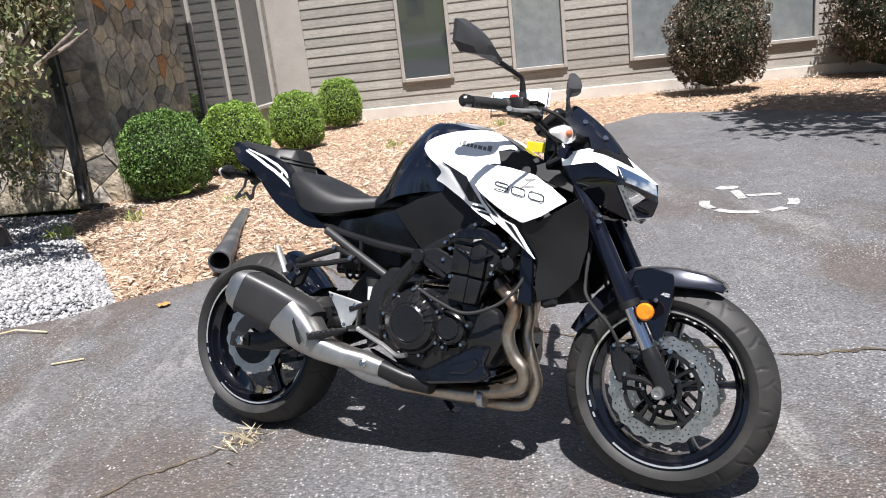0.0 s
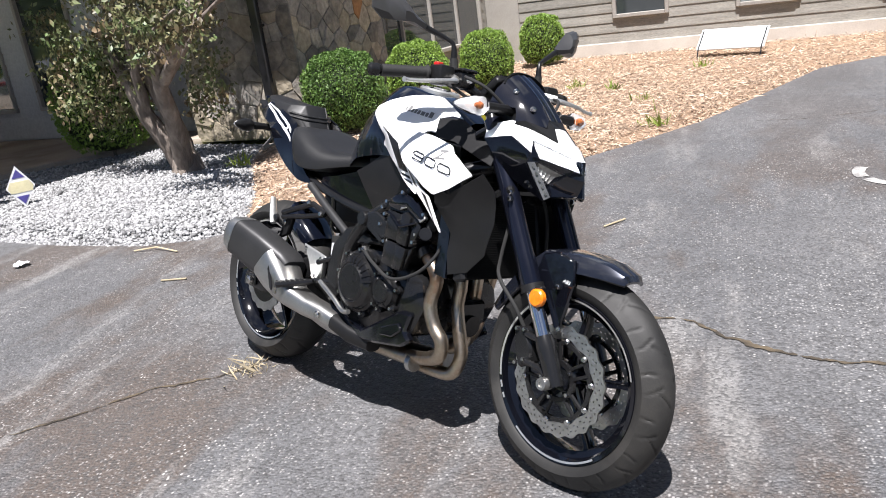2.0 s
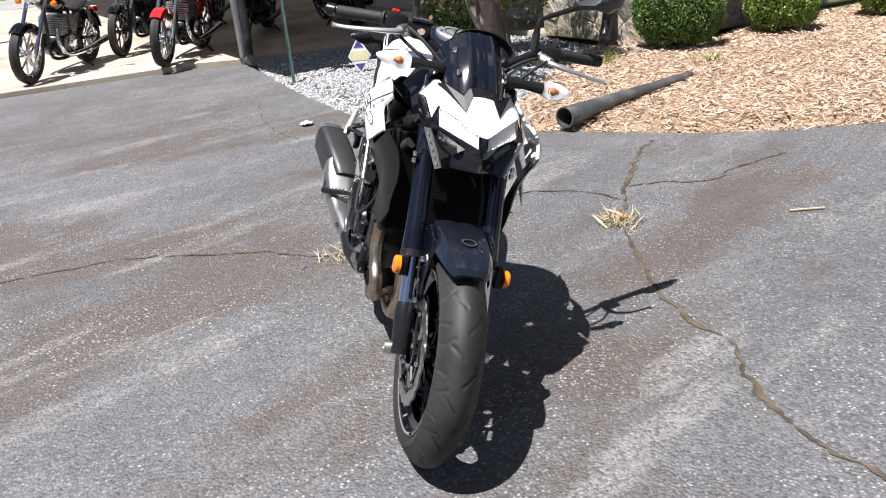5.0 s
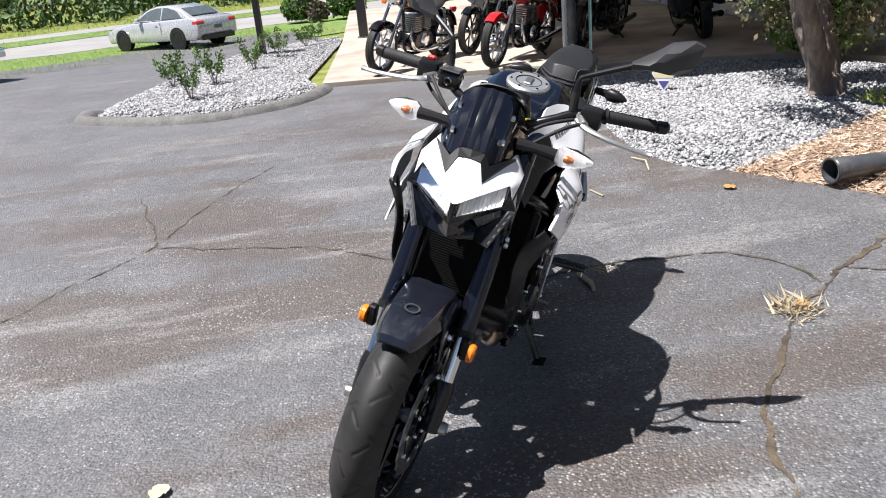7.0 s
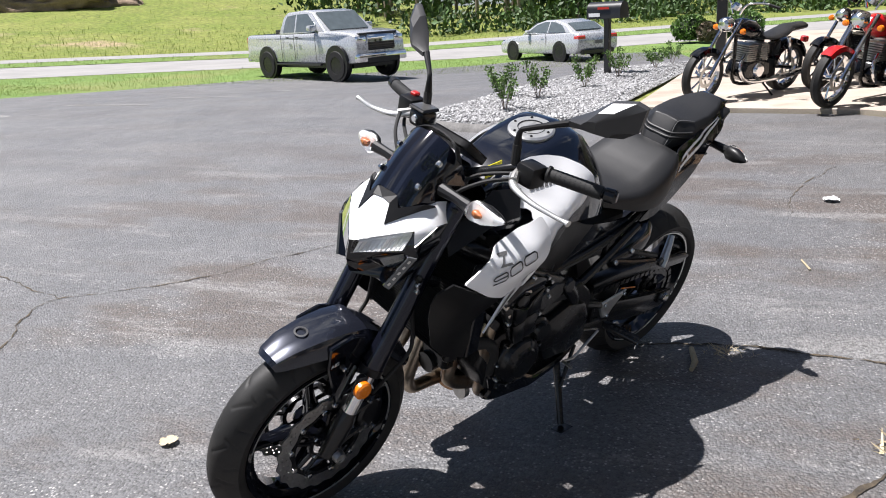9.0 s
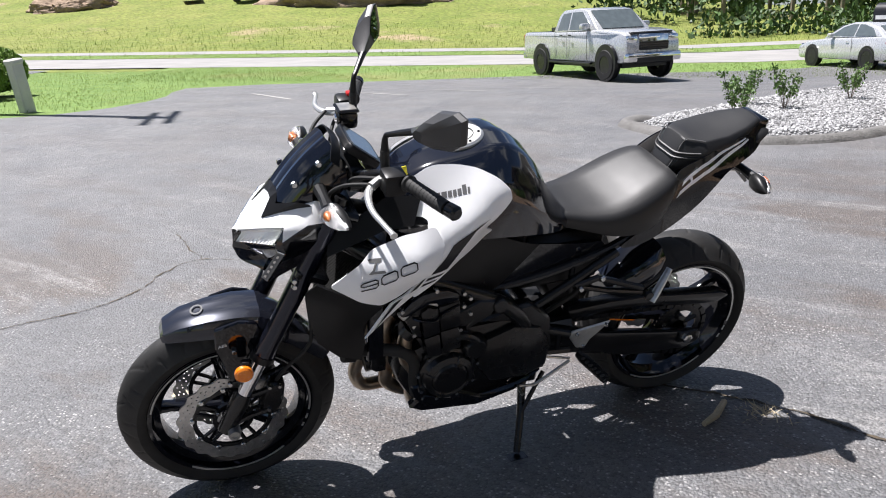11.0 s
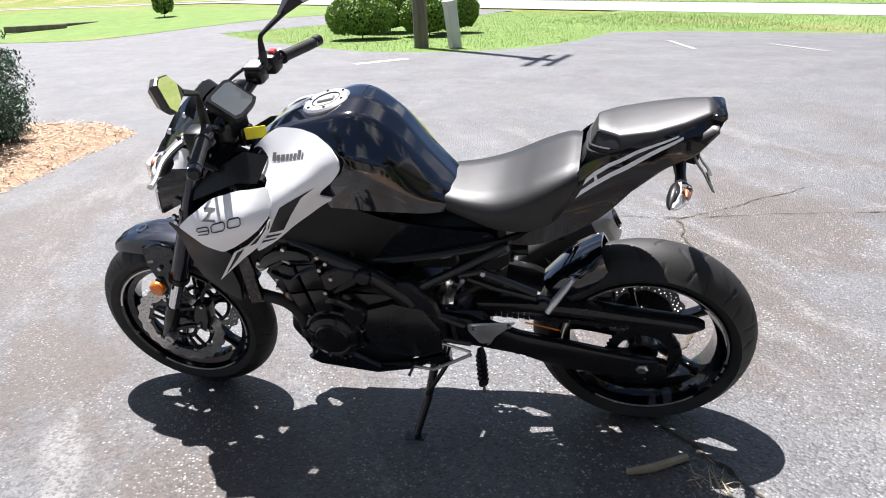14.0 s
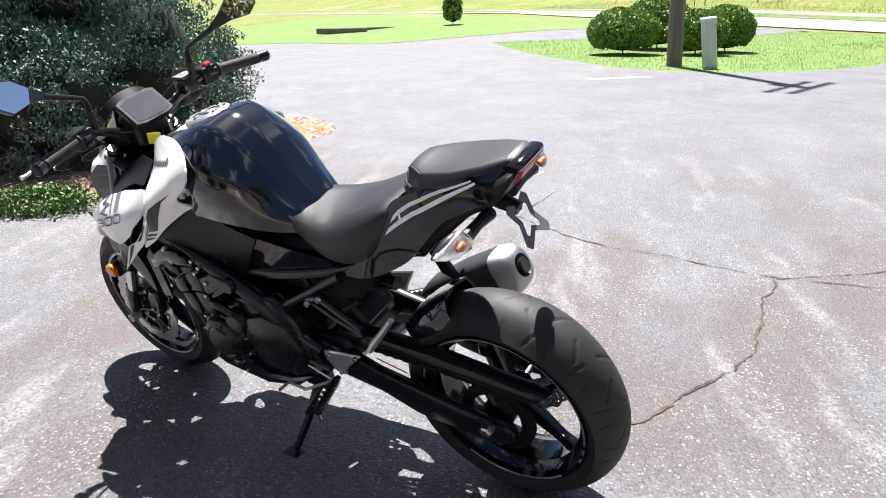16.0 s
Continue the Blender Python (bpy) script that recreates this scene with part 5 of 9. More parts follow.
F_shr = plate_field([(0.935, 0.94, 0.198), (1.02, 0.925, 0.202), (1.105, 0.902, 0.208), (1.213, 0.827, 0.228), (1.17, 0.8, 0.24), (1.088, 0.765, 0.25), (1.14, 0.832, 0.255), (0.992, 0.878, 0.262), (1.118, 0.88, 0.238), (1.003, 0.81, 0.252), (0.93, 0.88, 0.246), (1.06, 0.85, 0.264)])
F_spear = plate_field([(0.93, 0.868, 0.236), (1.017, 0.778, 0.24), (1.128, 0.662, 0.248), (0.99, 0.775, 0.234), (1.06, 0.757, 0.244)])
W_COVER = [(0.905, 1.058), (0.85, 1.06), (0.8, 1.054), (0.755, 1.037), (0.73, 1.015), (0.728, 0.99), (0.75, 0.962), (0.782, 0.938), (0.794, 0.92), (0.79, 0.912), (0.765, 0.896), (0.8, 0.882), (0.876, 0.835), (0.938, 0.787), (1.0, 0.753),
           (0.985, 0.79), (0.945, 0.83), (0.93, 0.87), (0.94, 0.9), (0.95, 0.928), (0.945, 0.944), (0.955, 0.948), (1.0, 0.936), (1.024, 0.942), (1.032, 0.958), (1.012, 0.985), (0.965, 1.028), (0.93, 1.05)]
W_SHROUD = [(0.935, 0.942), (1.015, 0.93), (1.105, 0.905), (1.165, 0.868), (1.213, 0.828), (1.181, 0.808), (1.143, 0.783), (1.088, 0.763), (1.045, 0.785), (1.003, 0.812), (0.955, 0.852), (0.93, 0.878), (0.918, 0.905)]
W_SPEAR = [(0.93, 0.868), (0.969, 0.82), (1.017, 0.778), (1.061, 0.757), (1.128, 0.662), (1.04, 0.735), (0.99, 0.772), (0.95, 0.825)]
for side in (1, -1):
    cov = part("tank_cover", shell(rounded(W_COVER, 2, 0.16), F_cover, 0.006, side, 0.014), M_white, bike, "white painted tank cover", smooth=50)
    shr = part("side_shroud", shell(rounded(W_SHROUD, 2, 0.1), F_shr, 0.008, side, 0.018), M_white, bike, "white painted radiator shroud", smooth=50)
    spr_ = part("shroud_spear", shell(W_SPEAR, F_spear, 0.005, side, 0.02), M_white, bike, "white pointed lower shroud blade", smooth=50)
    for poly in ([(0.794, 0.953), (0.852, 0.925), (0.897, 0.9), (0.915, 0.872), (0.95, 0.816), (0.905, 0.827), (0.873, 0.875), (0.835, 0.926)], [(0.957, 0.807), (0.912, 0.817), (0.922, 0.809), (0.966, 0.797)], [(0.973, 0.79), (0.93, 0.801), (0.938, 0.795), (0.981, 0.781)]):
        part("stripe", shell(poly, F_cover, 0.0, side, lift=0.0014), M_ink, cov, "black stripe graphic")
    for poly in ([(0.94, 0.858), (0.972, 0.815), (1.012, 0.778), (0.99, 0.787), (0.951, 0.834)], [(1.028, 0.77), (1.052, 0.758), (1.1, 0.69), (1.105, 0.682), (1.06, 0.732)]):
        part("stripe", shell(poly, F_spear, 0.0, side, lift=0.0014), M_ink, spr_, "black stripe graphic")

    # the maker's name, as plain grey bars
    x = 0.932
    for k, w in enumerate((0.0125, 0.0095, 0.013, 0.0095, 0.0085, 0.0095, 0.01, 0.005)):
        xa, xb = x - w, x
        za, zb = (0.985 + (0.932 - q) * 0.21 for q in (xa, xb))
        h = 0.018 if k in (0, 6) else 0.0125
        part("name_bar", shell([(xa, za), (xb, zb), (xb - 0.002, zb + h), (xa - 0.002, za + h)], F_cover, 0.0, side, lift=0.0014), M_grey, cov, "dark grey name lettering as bars")
        x -= w + 0.003
    # the badge: a slanted mark and three flat rings
    sx = -1 if side > 0 else 1
    cx, cz = 1.1, 0.878
    mk = [(-0.022, 0.016), (0.02, 0.016), (0.016, 0.009), (0.004, 0.006), (-0.008, -0.01), (0.022, -0.01), (0.026, -0.016), (-0.026, -0.016), (-0.012, -0.006), (-0.002, 0.008), (-0.018, 0.009)]
    part("badge_mark", shell([(cx + sx * p * 0.85, cz + q * 0.85) for p, q in mk], F_shr, 0.0, side, lift=0.0014), M_grey, shr, "grey slanted badge mark")
    nine = [(-1, -1), (0.7, -1), (1, -0.6), (1, 0.6), (0.7, 1), (-0.7, 1), (-1, 0.65), (-1, 0.35), (-0.7, 0.0), (1, 0.0)]
    zero = [(-0.7, -1), (0.7, -1), (1, -0.6), (1, 0.6), (0.7, 1), (-0.7, 1), (-1, 0.6), (-1, -0.6), (-0.7, -1)]
    for k in range(3):
        ox, oz = (1.024 + 0.053 * k, 0.867 - 0.0145 * k) if side < 0 else (1.122 - 0.05 * k, 0.838 + 0.0155 * k)
        path = [Vector((u * 0.0205, v * 0.0105, 0)) for u, v in (zero if k else nine)]
        rg = bmesh.new()
        rail = []
        for q in range(len(path)):
            d = (path[min(q + 1, len(path) - 1)] - path[max(q - 1, 0)]).normalized()
            if k and q in (0, len(path) - 1):
                d = (path[1] - path[-2]).normalized()
            nrm = Vector((-d.y, d.x, 0)) * 0.0017
            row = []
            for p in (path[q] + nrm, path[q] - nrm):
                X = ox - sx * -1 * p.x
                Z = oz + p.y - 0.29 * (X - ox)
                row.append(rg.verts.new((X, side * (F_shr(X, Z) + 0.0024), Z)))
            rail.append(row)
        for a, b in zip(rail, rail[1:]):
            rg.faces.new((a[0], a[1], b[1], b[0]))
        bmesh.ops.recalc_face_normals(rg, faces=rg.faces)
        part("badge_digit", rg, M_ink, shr, "black outlined model number digit")
    F_low = plate_field([(1.25, 0.83, 0.215), (1.28, 0.77, 0.165), (1.29, 0.62, 0.15), (1.25, 0.54, 0.15), (1.12, 0.52, 0.19), (1.12, 0.66, 0.195), (1.13, 0.77, 0.232), (1.2, 0.66, 0.19), (1.2, 0.8, 0.222)])
    part("radiator_shroud", shell([(1.245, 0.834), (1.262, 0.79), (1.258, 0.7), (1.235, 0.61), (1.18, 0.555), (1.12, 0.54), (1.112, 0.6), (1.12, 0.66), (1.08, 0.74), (1.09, 0.79), (1.13, 0.768)], F_low, 0.005, side), M_plastic, bike, "black radiator side cover", smooth=50)
    part("side_panel", shell([(0.6, 0.802), (0.66, 0.823), (0.77, 0.876), (0.8, 0.888), (0.86, 0.866), (0.92, 0.838), (0.97, 0.81), (1.0, 0.785), (0.96, 0.757), (0.9, 0.735), (0.83, 0.712), (0.72, 0.66), (0.69, 0.69)], plate_field([(0.6, 0.8, 0.15), (0.78, 0.87, 0.168), (0.94, 0.77, 0.195), (0.72, 0.66, 0.14), (0.8, 0.76, 0.175)]), 0.004, side), M_plastic, bike, "matt black side panel", smooth=50)
    part("seat_side_cover", shell([(0.603, 0.8), (0.69, 0.682), (0.712, 0.655), (0.66, 0.648), (0.55, 0.67), (0.45, 0.705), (0.36, 0.745), (0.38, 0.765), (0.47, 0.775), (0.55, 0.79)], plate_field([(0.6, 0.8, 0.145), (0.7, 0.66, 0.135), (0.36, 0.745, 0.125), (0.45, 0.77, 0.135), (0.52, 0.7, 0.13)]), 0.004, side), M_gloss, bike, "gloss black seat side cover", smooth=50)
    part("inner_cover", shell([(1.03, 0.99), (1.12, 0.94), (1.17, 0.95), (1.19, 0.9), (1.2, 0.86), (1.05, 0.92), (0.98, 0.93), (0.95, 0.99)], plate_field([(1.03, 0.99, 0.1), (1.19, 0.92, 0.1), (1.05, 0.92, 0.15), (0.95, 0.97, 0.14)]), 0.004, side), M_plastic, bike, "matt black inner cover")

# seats and tail
st_ = bmesh.new()
secs = []
for x, zt, zb, w in ((0.605, 0.836, 0.812, 0.05), (0.57, 0.848, 0.812, 0.078), (0.5, 0.855, 0.808, 0.098), (0.43, 0.853, 0.797, 0.124), (0.36, 0.862, 0.783, 0.148), (0.3, 0.884, 0.78, 0.157), (0.25, 0.908, 0.786, 0.156), (0.205, 0.928, 0.808, 0.148), (0.17, 0.94, 0.85, 0.134), (0.145, 0.942, 0.892, 0.116)):
    secs.append([(x, w * y, zb + (zt - zb) * k) for y, k in ((1, 0.08), (1.03, 0.42), (0.98, 0.74), (0.86, 0.93), (0.5, 1.0), (0, 0.98), (-0.5, 1.0), (-0.86, 0.93), (-0.98, 0.74), (-1.03, 0.42), (-1, 0.08), (-0.8, 0), (0, 0), (0.8, 0))])
cols = [spline([s[j] for s in secs], 4) for j in range(14)]
loft(st_, [[c[i] for c in cols] for i in range(len(cols[0]))])
part("rider_seat", st_, M_seat, bike, "black vinyl rider seat", smooth=60)
ps = bmesh.new()
secs = []
for x, wb, zb, wm, zm, wt, zt in ((0.149, 0.038, 0.9, 0.041, 0.908, 0.037, 0.917), (0.102, 0.078, 0.945, 0.07, 0.984, 0.045, 1.024), (0.07, 0.097, 0.965, 0.093, 0.988, 0.064, 1.025), (0.05, 0.1, 0.973, 0.097, 0.996, 0.077, 1.024),
                                  (-0.03, 0.096, 1.003, 0.094, 1.014, 0.08, 1.036), (-0.1, 0.08, 1.03, 0.078, 1.038, 0.066, 1.051), (-0.158, 0.052, 1.05, 0.05, 1.056, 0.042, 1.064), (-0.174, 0.04, 1.053, 0.04, 1.056, 0.034, 1.06)):
    half = [(wb, zb), (wm, zm), (wt, zt), (wt * 0.5, zt + 0.003)]
    secs.append([(x, y, z) for y, z in half] + [(x, 0, zt + 0.004)] + [(x, -y, z) for y, z in half[::-1]] + [(x, 0, zb)])
loft(ps, secs)
bmesh.ops.bevel(ps, geom=[e for e in ps.edges if len(e.link_faces) == 2 and e.calc_face_angle() > 0.3], offset=0.005, segments=2, profile=0.6, affect="EDGES")
pseat = part("passenger_seat", ps, M_seat, bike, "black vinyl passenger seat with a hard-edged flat top", smooth=35)
for k, zz in enumerate((0.968, 0.982)):
    xx = 0.149 - 0.44 * (zz - 0.914)
    part("strap_ridge", tubed([(0.07, 0.0945, zz + 0.012), (xx - 0.022, 0.072, zz + 0.005), (xx + 0.001, 0.044, zz), (xx + 0.003, 0, zz - 0.001), (xx + 0.001, -0.044, zz), (xx - 0.022, -0.072, zz + 0.005), (0.07, -0.0945, zz + 0.012)], 0.0042, 8, 5), M_seat, pseat, "black ridge of the passenger strap")
part("seam", tubed([(0.148, 0.043, 0.912), (0.124, 0.047, 0.968), (0.103, 0.047, 1.02), (0.07, 0.066, 1.0255), (0.05, 0.079, 1.0245)], 0.0011, 6, 3), M_grey, pseat, "pale stitched seam")
F_tail = plate_field([(0.14, 0.952, 0.1), (0.0, 1.01, 0.09), (-0.1, 1.038, 0.074), (-0.19, 1.055, 0.045), (0.1, 0.813, 0.134), (0.06, 0.853, 0.135), (0.025, 0.892, 0.132), (-0.02, 0.938, 0.122), (-0.08, 0.965, 0.112), (-0.14, 0.99, 0.092), (0.17, 0.77, 0.138), (0.3, 0.75, 0.14), (0.2, 0.85, 0.138), (0.15, 0.89, 0.128), (0.109, 0.943, 0.114), (0.04, 0.965, 0.116), (-0.094, 1.025, 0.087)])
T_OUT = [(0.33, 0.735), (0.27, 0.775), (0.2, 0.845), (0.16, 0.915), (0.14, 0.952), (0.1, 0.974), (0.0, 1.01), (-0.1, 1.038), (-0.16, 1.052), (-0.19, 1.056), (-0.186, 1.036), (-0.14, 0.99), (-0.08, 0.965), (-0.02, 0.938), (0.025, 0.892), (0.06, 0.853), (0.1, 0.813), (0.17, 0.77), (0.25, 0.737)]
for side in (1, -1):
    tl = part("tail_panel", shell(rounded(T_OUT), F_tail, 0.004, side), M_gloss, bike, "gloss black tail panel with white stripes", smooth=50)
    for poly in ([(0.152, 0.878), (0.108, 0.909), (0.065, 0.937), (0.0, 0.97), (-0.047, 0.995), (-0.098, 1.02), (-0.096, 1.025), (-0.045, 1.003), (0.002, 0.98), (0.066, 0.948), (0.107, 0.922), (0.14, 0.897)], [(0.134, 0.91), (0.107, 0.934), (0.07, 0.959), (0.01, 0.987), (-0.05, 1.01), (-0.088, 1.025), (-0.086, 1.028), (-0.048, 1.0145), (0.012, 0.994), (0.073, 0.967), (0.108, 0.944), (0.127, 0.926)], [(0.104, 0.916), (0.097, 0.921), (0.102, 0.938), (0.109, 0.934)]):
        part("stripe", shell(poly, F_tail, 0.0, side, lift=0.0012), M_white, tl, "white stripe graphic")
    part("subframe_tube", tubed([(0.72, side * 0.13, 0.66), (0.55, side * 0.135, 0.685), (0.34, side * 0.125, 0.735), (0.1, side * 0.09, 0.82)], 0.0135, 10, 4), M_satin, bike)
    part("subframe_tube", tubed([(0.58, side * 0.15, 0.585), (0.45, side * 0.15, 0.66), (0.33, side * 0.145, 0.73)], 0.0145, 12), M_can if side < 0 else M_satin, bike)
    part("subframe_tube", tubed([(0.47, side * 0.14, 0.7), (0.46, side * 0.13, 0.6)], 0.009, 8), M_satin, bike)
    # main frame
    part("main_frame", tubed([(1.17, side * 0.05, 0.87), (1.08, side * 0.13, 0.835), (0.98, side * 0.172, 0.785), (0.84, side * 0.18, 0.715), (0.73, side * 0.178, 0.655), (0.64, side * 0.165, 0.57), (0.58, side * 0.14, 0.46)], [0.026, 0.024, 0.021, 0.021, 0.022, 0.026, 0.03], 12, 5), M_satin, bike)
    part("main_frame", tubed([(0.73, side * 0.178, 0.66), (0.8, side * 0.17, 0.62), (0.86, side * 0.165, 0.6)], 0.014, 8), M_satin, bike)
    part("frame_plug", lathed([(0, side * 0.012), (0.02, side * 0.012), (0.024, side * 0.006), (0.024, -side * 0.01), (0, -side * 0.01)], 18, Matrix.Translation((0.725, side * 0.2, 0.655))), M_satin, bike)
    part("pivot_plate", prismed([(0.608, 0.616), (0.687, 0.611), (0.794, 0.583), (0.728, 0.572), (0.622, 0.555), (0.598, 0.53), (0.58, 0.495), (0.584, 0.373), (0.53, 0.345), (0.514, 0.447), (0.537, 0.549)], side * 0.135, side * 0.178, 0.008), M_satin, bike)
part("under_tail", prismed([(0.3, 0.75), (0.15, 0.82), (-0.05, 0.97), (-0.17, 1.045), (-0.185, 1.035), (-0.13, 0.965), (-0.06, 0.93), (0.02, 0.86), (0.1, 0.8), (0.2, 0.745)], -0.085, 0.085, 0.01), M_plastic, bike)
part("tail_cap", prismed([(-0.145, 1.042), (-0.165, 1.062), (-0.192, 1.062), (-0.2, 1.05), (-0.178, 1.03), (-0.15, 1.028)], -0.052, 0.052, 0.008, None, 2), M_gloss, bike, "gloss black tail end cap")
tl_ = part("tail_lamp", prismed([(-0.176, 1.04), (-0.188, 1.04), (-0.178, 1.015), (-0.152, 0.988), (-0.145, 0.992)], -0.035, 0.035, 0.006), M_red, bike, "red tail lamp")
pbm = bmesh.new()
star = [(-0.085, -0.046), (-0.066, -0.06), (0.0, -0.034), (0.066, -0.06), (0.085, -0.046), (0.054, 0.0), (0.074, 0.04), (0.056, 0.052), (0.0, 0.036), (-0.056, 0.052), (-0.074, 0.04), (-0.054, 0.0)]
rings_ = [[pbm.verts.new((d, y * k, z * k)) for y, z in star] for k, d in ((1, -0.0015), (0.6, -0.0015), (0.6, 0.0015), (1, 0.0015))]
for a, b in zip(rings_, rings_[1:] + rings_[:1]):
    for i in range(12):
        pbm.faces.new((a[i], a[(i + 1) % 12], b[(i + 1) % 12], b[i]))
bmesh.ops.recalc_face_normals(pbm, faces=pbm.faces)
part("plate_bracket", pbm, M_grey, bike, "bare grey open plate bracket", smooth=False, m=Matrix.Translation((-0.155, 0, 0.893)) @ Matrix.Rotation(radians(30), 4, "Y") @ Matrix.Diagonal((1, 0.62, 1.0, 1)))
part("bracket_arm", tubed([(-0.05, 0, 0.955), (-0.1, 0, 0.93), (-0.14, 0, 0.915)], [0.024, 0.02, 0.016], 8), M_plastic, bike)


def indicator(x, y0, y1, y2, z, m, back):
    side = 1 if y1 > 0 else -1
    ind = part("indicator_stalk", tubed([(x, y0, z), (x, (y0 + y1) / 2, z + 0.002), (x, y1, z)], [0.017, 0.013, 0.016], 10), M_plastic, bike, m=m)
    sx = -1 if back else 1
    sec = []
    for t, w, h in ((0, 0.019, 0.017), (0.14, 0.029, 0.026), (0.5, 0.029, 0.025), (0.82, 0.019, 0.014), (1, 0.006, 0.004)):
        yy = y1 + (y2 - y1) * t
        xo = x - sx * 0.02 * t
        sec.append([(xo + w * math.cos(a) * (1.0 if math.cos(a) * sx > 0 else 0.6), yy, z + h * math.sin(a)) for a in np.linspace(0, 2 * math.pi, 12, endpoint=False)])
    ln = part("lens", loft(bmesh.new(), sec), M_clear, ind, "clear faceted indicator lens", m=m)
    ln.visible_shadow = False
    part("bulb", tubed([(x + sx * 0.006, y1 + side * 0.02, z), (x + sx * 0.006, y1 + side * 0.03, z), (x + sx * 0.005, y1 + side * 0.045, z)], [0.006, 0.009, 0.004], 10), M_amber, ind, m=m)
    part("lens_housing", loft(bmesh.new(), [[(p[0] - sx * 0.008, p[1], z + (p[2] - z) * 0.97) if (p[0] - x) * sx < 0.002 else (x - sx * 0.005, p[1], z + (p[2] - z) * 0.97) for p in s] for s in sec]), M_plastic, ind, m=m)
    part("lens_back", loft(bmesh.new(), [[(p[0] - sx * 0.004, p[1], z + (p[2] - z) * 0.9) if (p[0] - x) * sx < 0.002 else (x - sx * 0.002, p[1], z + (p[2] - z) * 0.9) for p in s] for s in sec]), M_reflector, ind, m=m)


for side in (1, -1):
    indicator(1.2, side * 0.085, side * 0.188, side * 0.28, 1.02, ST, False)
    indicator(-0.095, side * 0.05, side * 0.158, side * 0.246, 0.928, None, True)

# head: cowl, lamps, screen; the unit sits slightly askew on the fork
HD = ST @ Matrix.Translation((1.308, 0, 0.003)) @ Matrix.Rotation(radians(6), 4, "Z") @ Matrix.Translation((-1.29, 0, 0))
def mirror_faces(pts, faces, thick=0.004, smooth=40, material=M_white, name="cowl", label="", parent=None, sides=(1, -1)):
    bm = bmesh.new()
    vs = {}
    for key, p in pts.items():
        for s in (1, -1):
            if abs(p[1]) < 1e-6:
                vs[key, 1] = vs[key, -1] = vs.get((key, 1)) or bm.verts.new(p)
            else:
                vs[key, s] = bm.verts.new((p[0], s * p[1], p[2]))
    for f in faces:
        for s in sides:
            loop = [vs[k, s] for k in f.split()]
            if len(set(loop)) == len(loop):
                try:
                    bm.faces.new(loop)
                except ValueError:
                    pass
    for v in [v for v in bm.verts if not v.link_faces]:
        bm.verts.remove(v)
    bmesh.ops.recalc_face_normals(bm, faces=bm.faces)
    if sum(f.normal.x * f.calc_area() for f in bm.faces) < 0:
        bmesh.ops.reverse_faces(bm, faces=bm.faces)
    bmesh.ops.subdivide_edges(bm, edges=bm.edges[:], cuts=2, use_grid_fill=True, smooth=0.25)
    if thick:
        bmesh.ops.solidify(bm, geom=bm.faces[:], thickness=thick)
    return part(name, bm, material, parent or bike, label, smooth=smooth, m=HD)


HP = dict(T=(1.392, 0, 0.892), N=(1.384, 0.008, 0.892), P0=(1.294, 0, 0.979), PB=(1.296, 0.03, 0.977), P1=(1.326, 0.047, 0.936), P2=(1.205, 0.1, 0.99), P3=(1.125, 0.108, 0.972), Q1=(1.289, 0.113, 0.938), Q2=(1.298, 0.127, 0.905), Q3=(1.235, 0.134, 0.945), Q4=(1.135, 0.128, 0.935),
          LB=(1.313, 0.113, 0.89), LI=(1.39, 0.007, 0.857), I0=(1.393, 0, 0.855), A=(1.36, 0.04, 0.85), B=(1.312, 0.108, 0.88), C=(1.304, 0.108, 0.86), D=(1.32, 0.058, 0.82), K0=(1.395, 0, 0.838), K1=(1.378, 0, 0.796), K2=(1.335, 0.06, 0.79),
          E1=(1.295, 0.138, 0.878), E2=(1.309, 0.124, 0.88), E3=(1.344, 0.084, 0.79), E4=(1.332, 0.096, 0.78), S0=(1.25, 0, 0.79), S1=(1.165, 0.125, 0.9), S2=(1.235, 0.11, 0.83))
mirror_faces(HP, ["P0 PB P1 N T", "P1 Q1 N", "P1 P2 Q3 Q1", "P2 P3 Q4 Q3", "Q1 Q3 Q2"], name="headlight_cowl", label="white pointed headlight cowl")
mirror_faces(HP, ["T N LI I0", "I0 LI A K0", "LI LB B A", "A D K0", "K0 D K1", "D C E2 E3 K2", "D K2 K1", "LB Q2 E1 E2 B", "Q1 Q2 LB", "K1 K2 E4 S2 S0", "B C E2"], 0.004, 30, M_gloss, "headlight_bezel", "black headlight surround")
for s in (1, -1):
    mirror_faces(HP, ["Q4 Q3 Q2 E1 S1", "E1 E4 S2 S1"], 0.004, 30, M_gloss, "cowl_side", "black lower cowl side", sides=(s,))


def quad_at(q, u, v):
    a, b, c, d = (Vector(HP[k]) for k in q)
    return a.lerp(b, u).lerp(d.lerp(c, u), v)


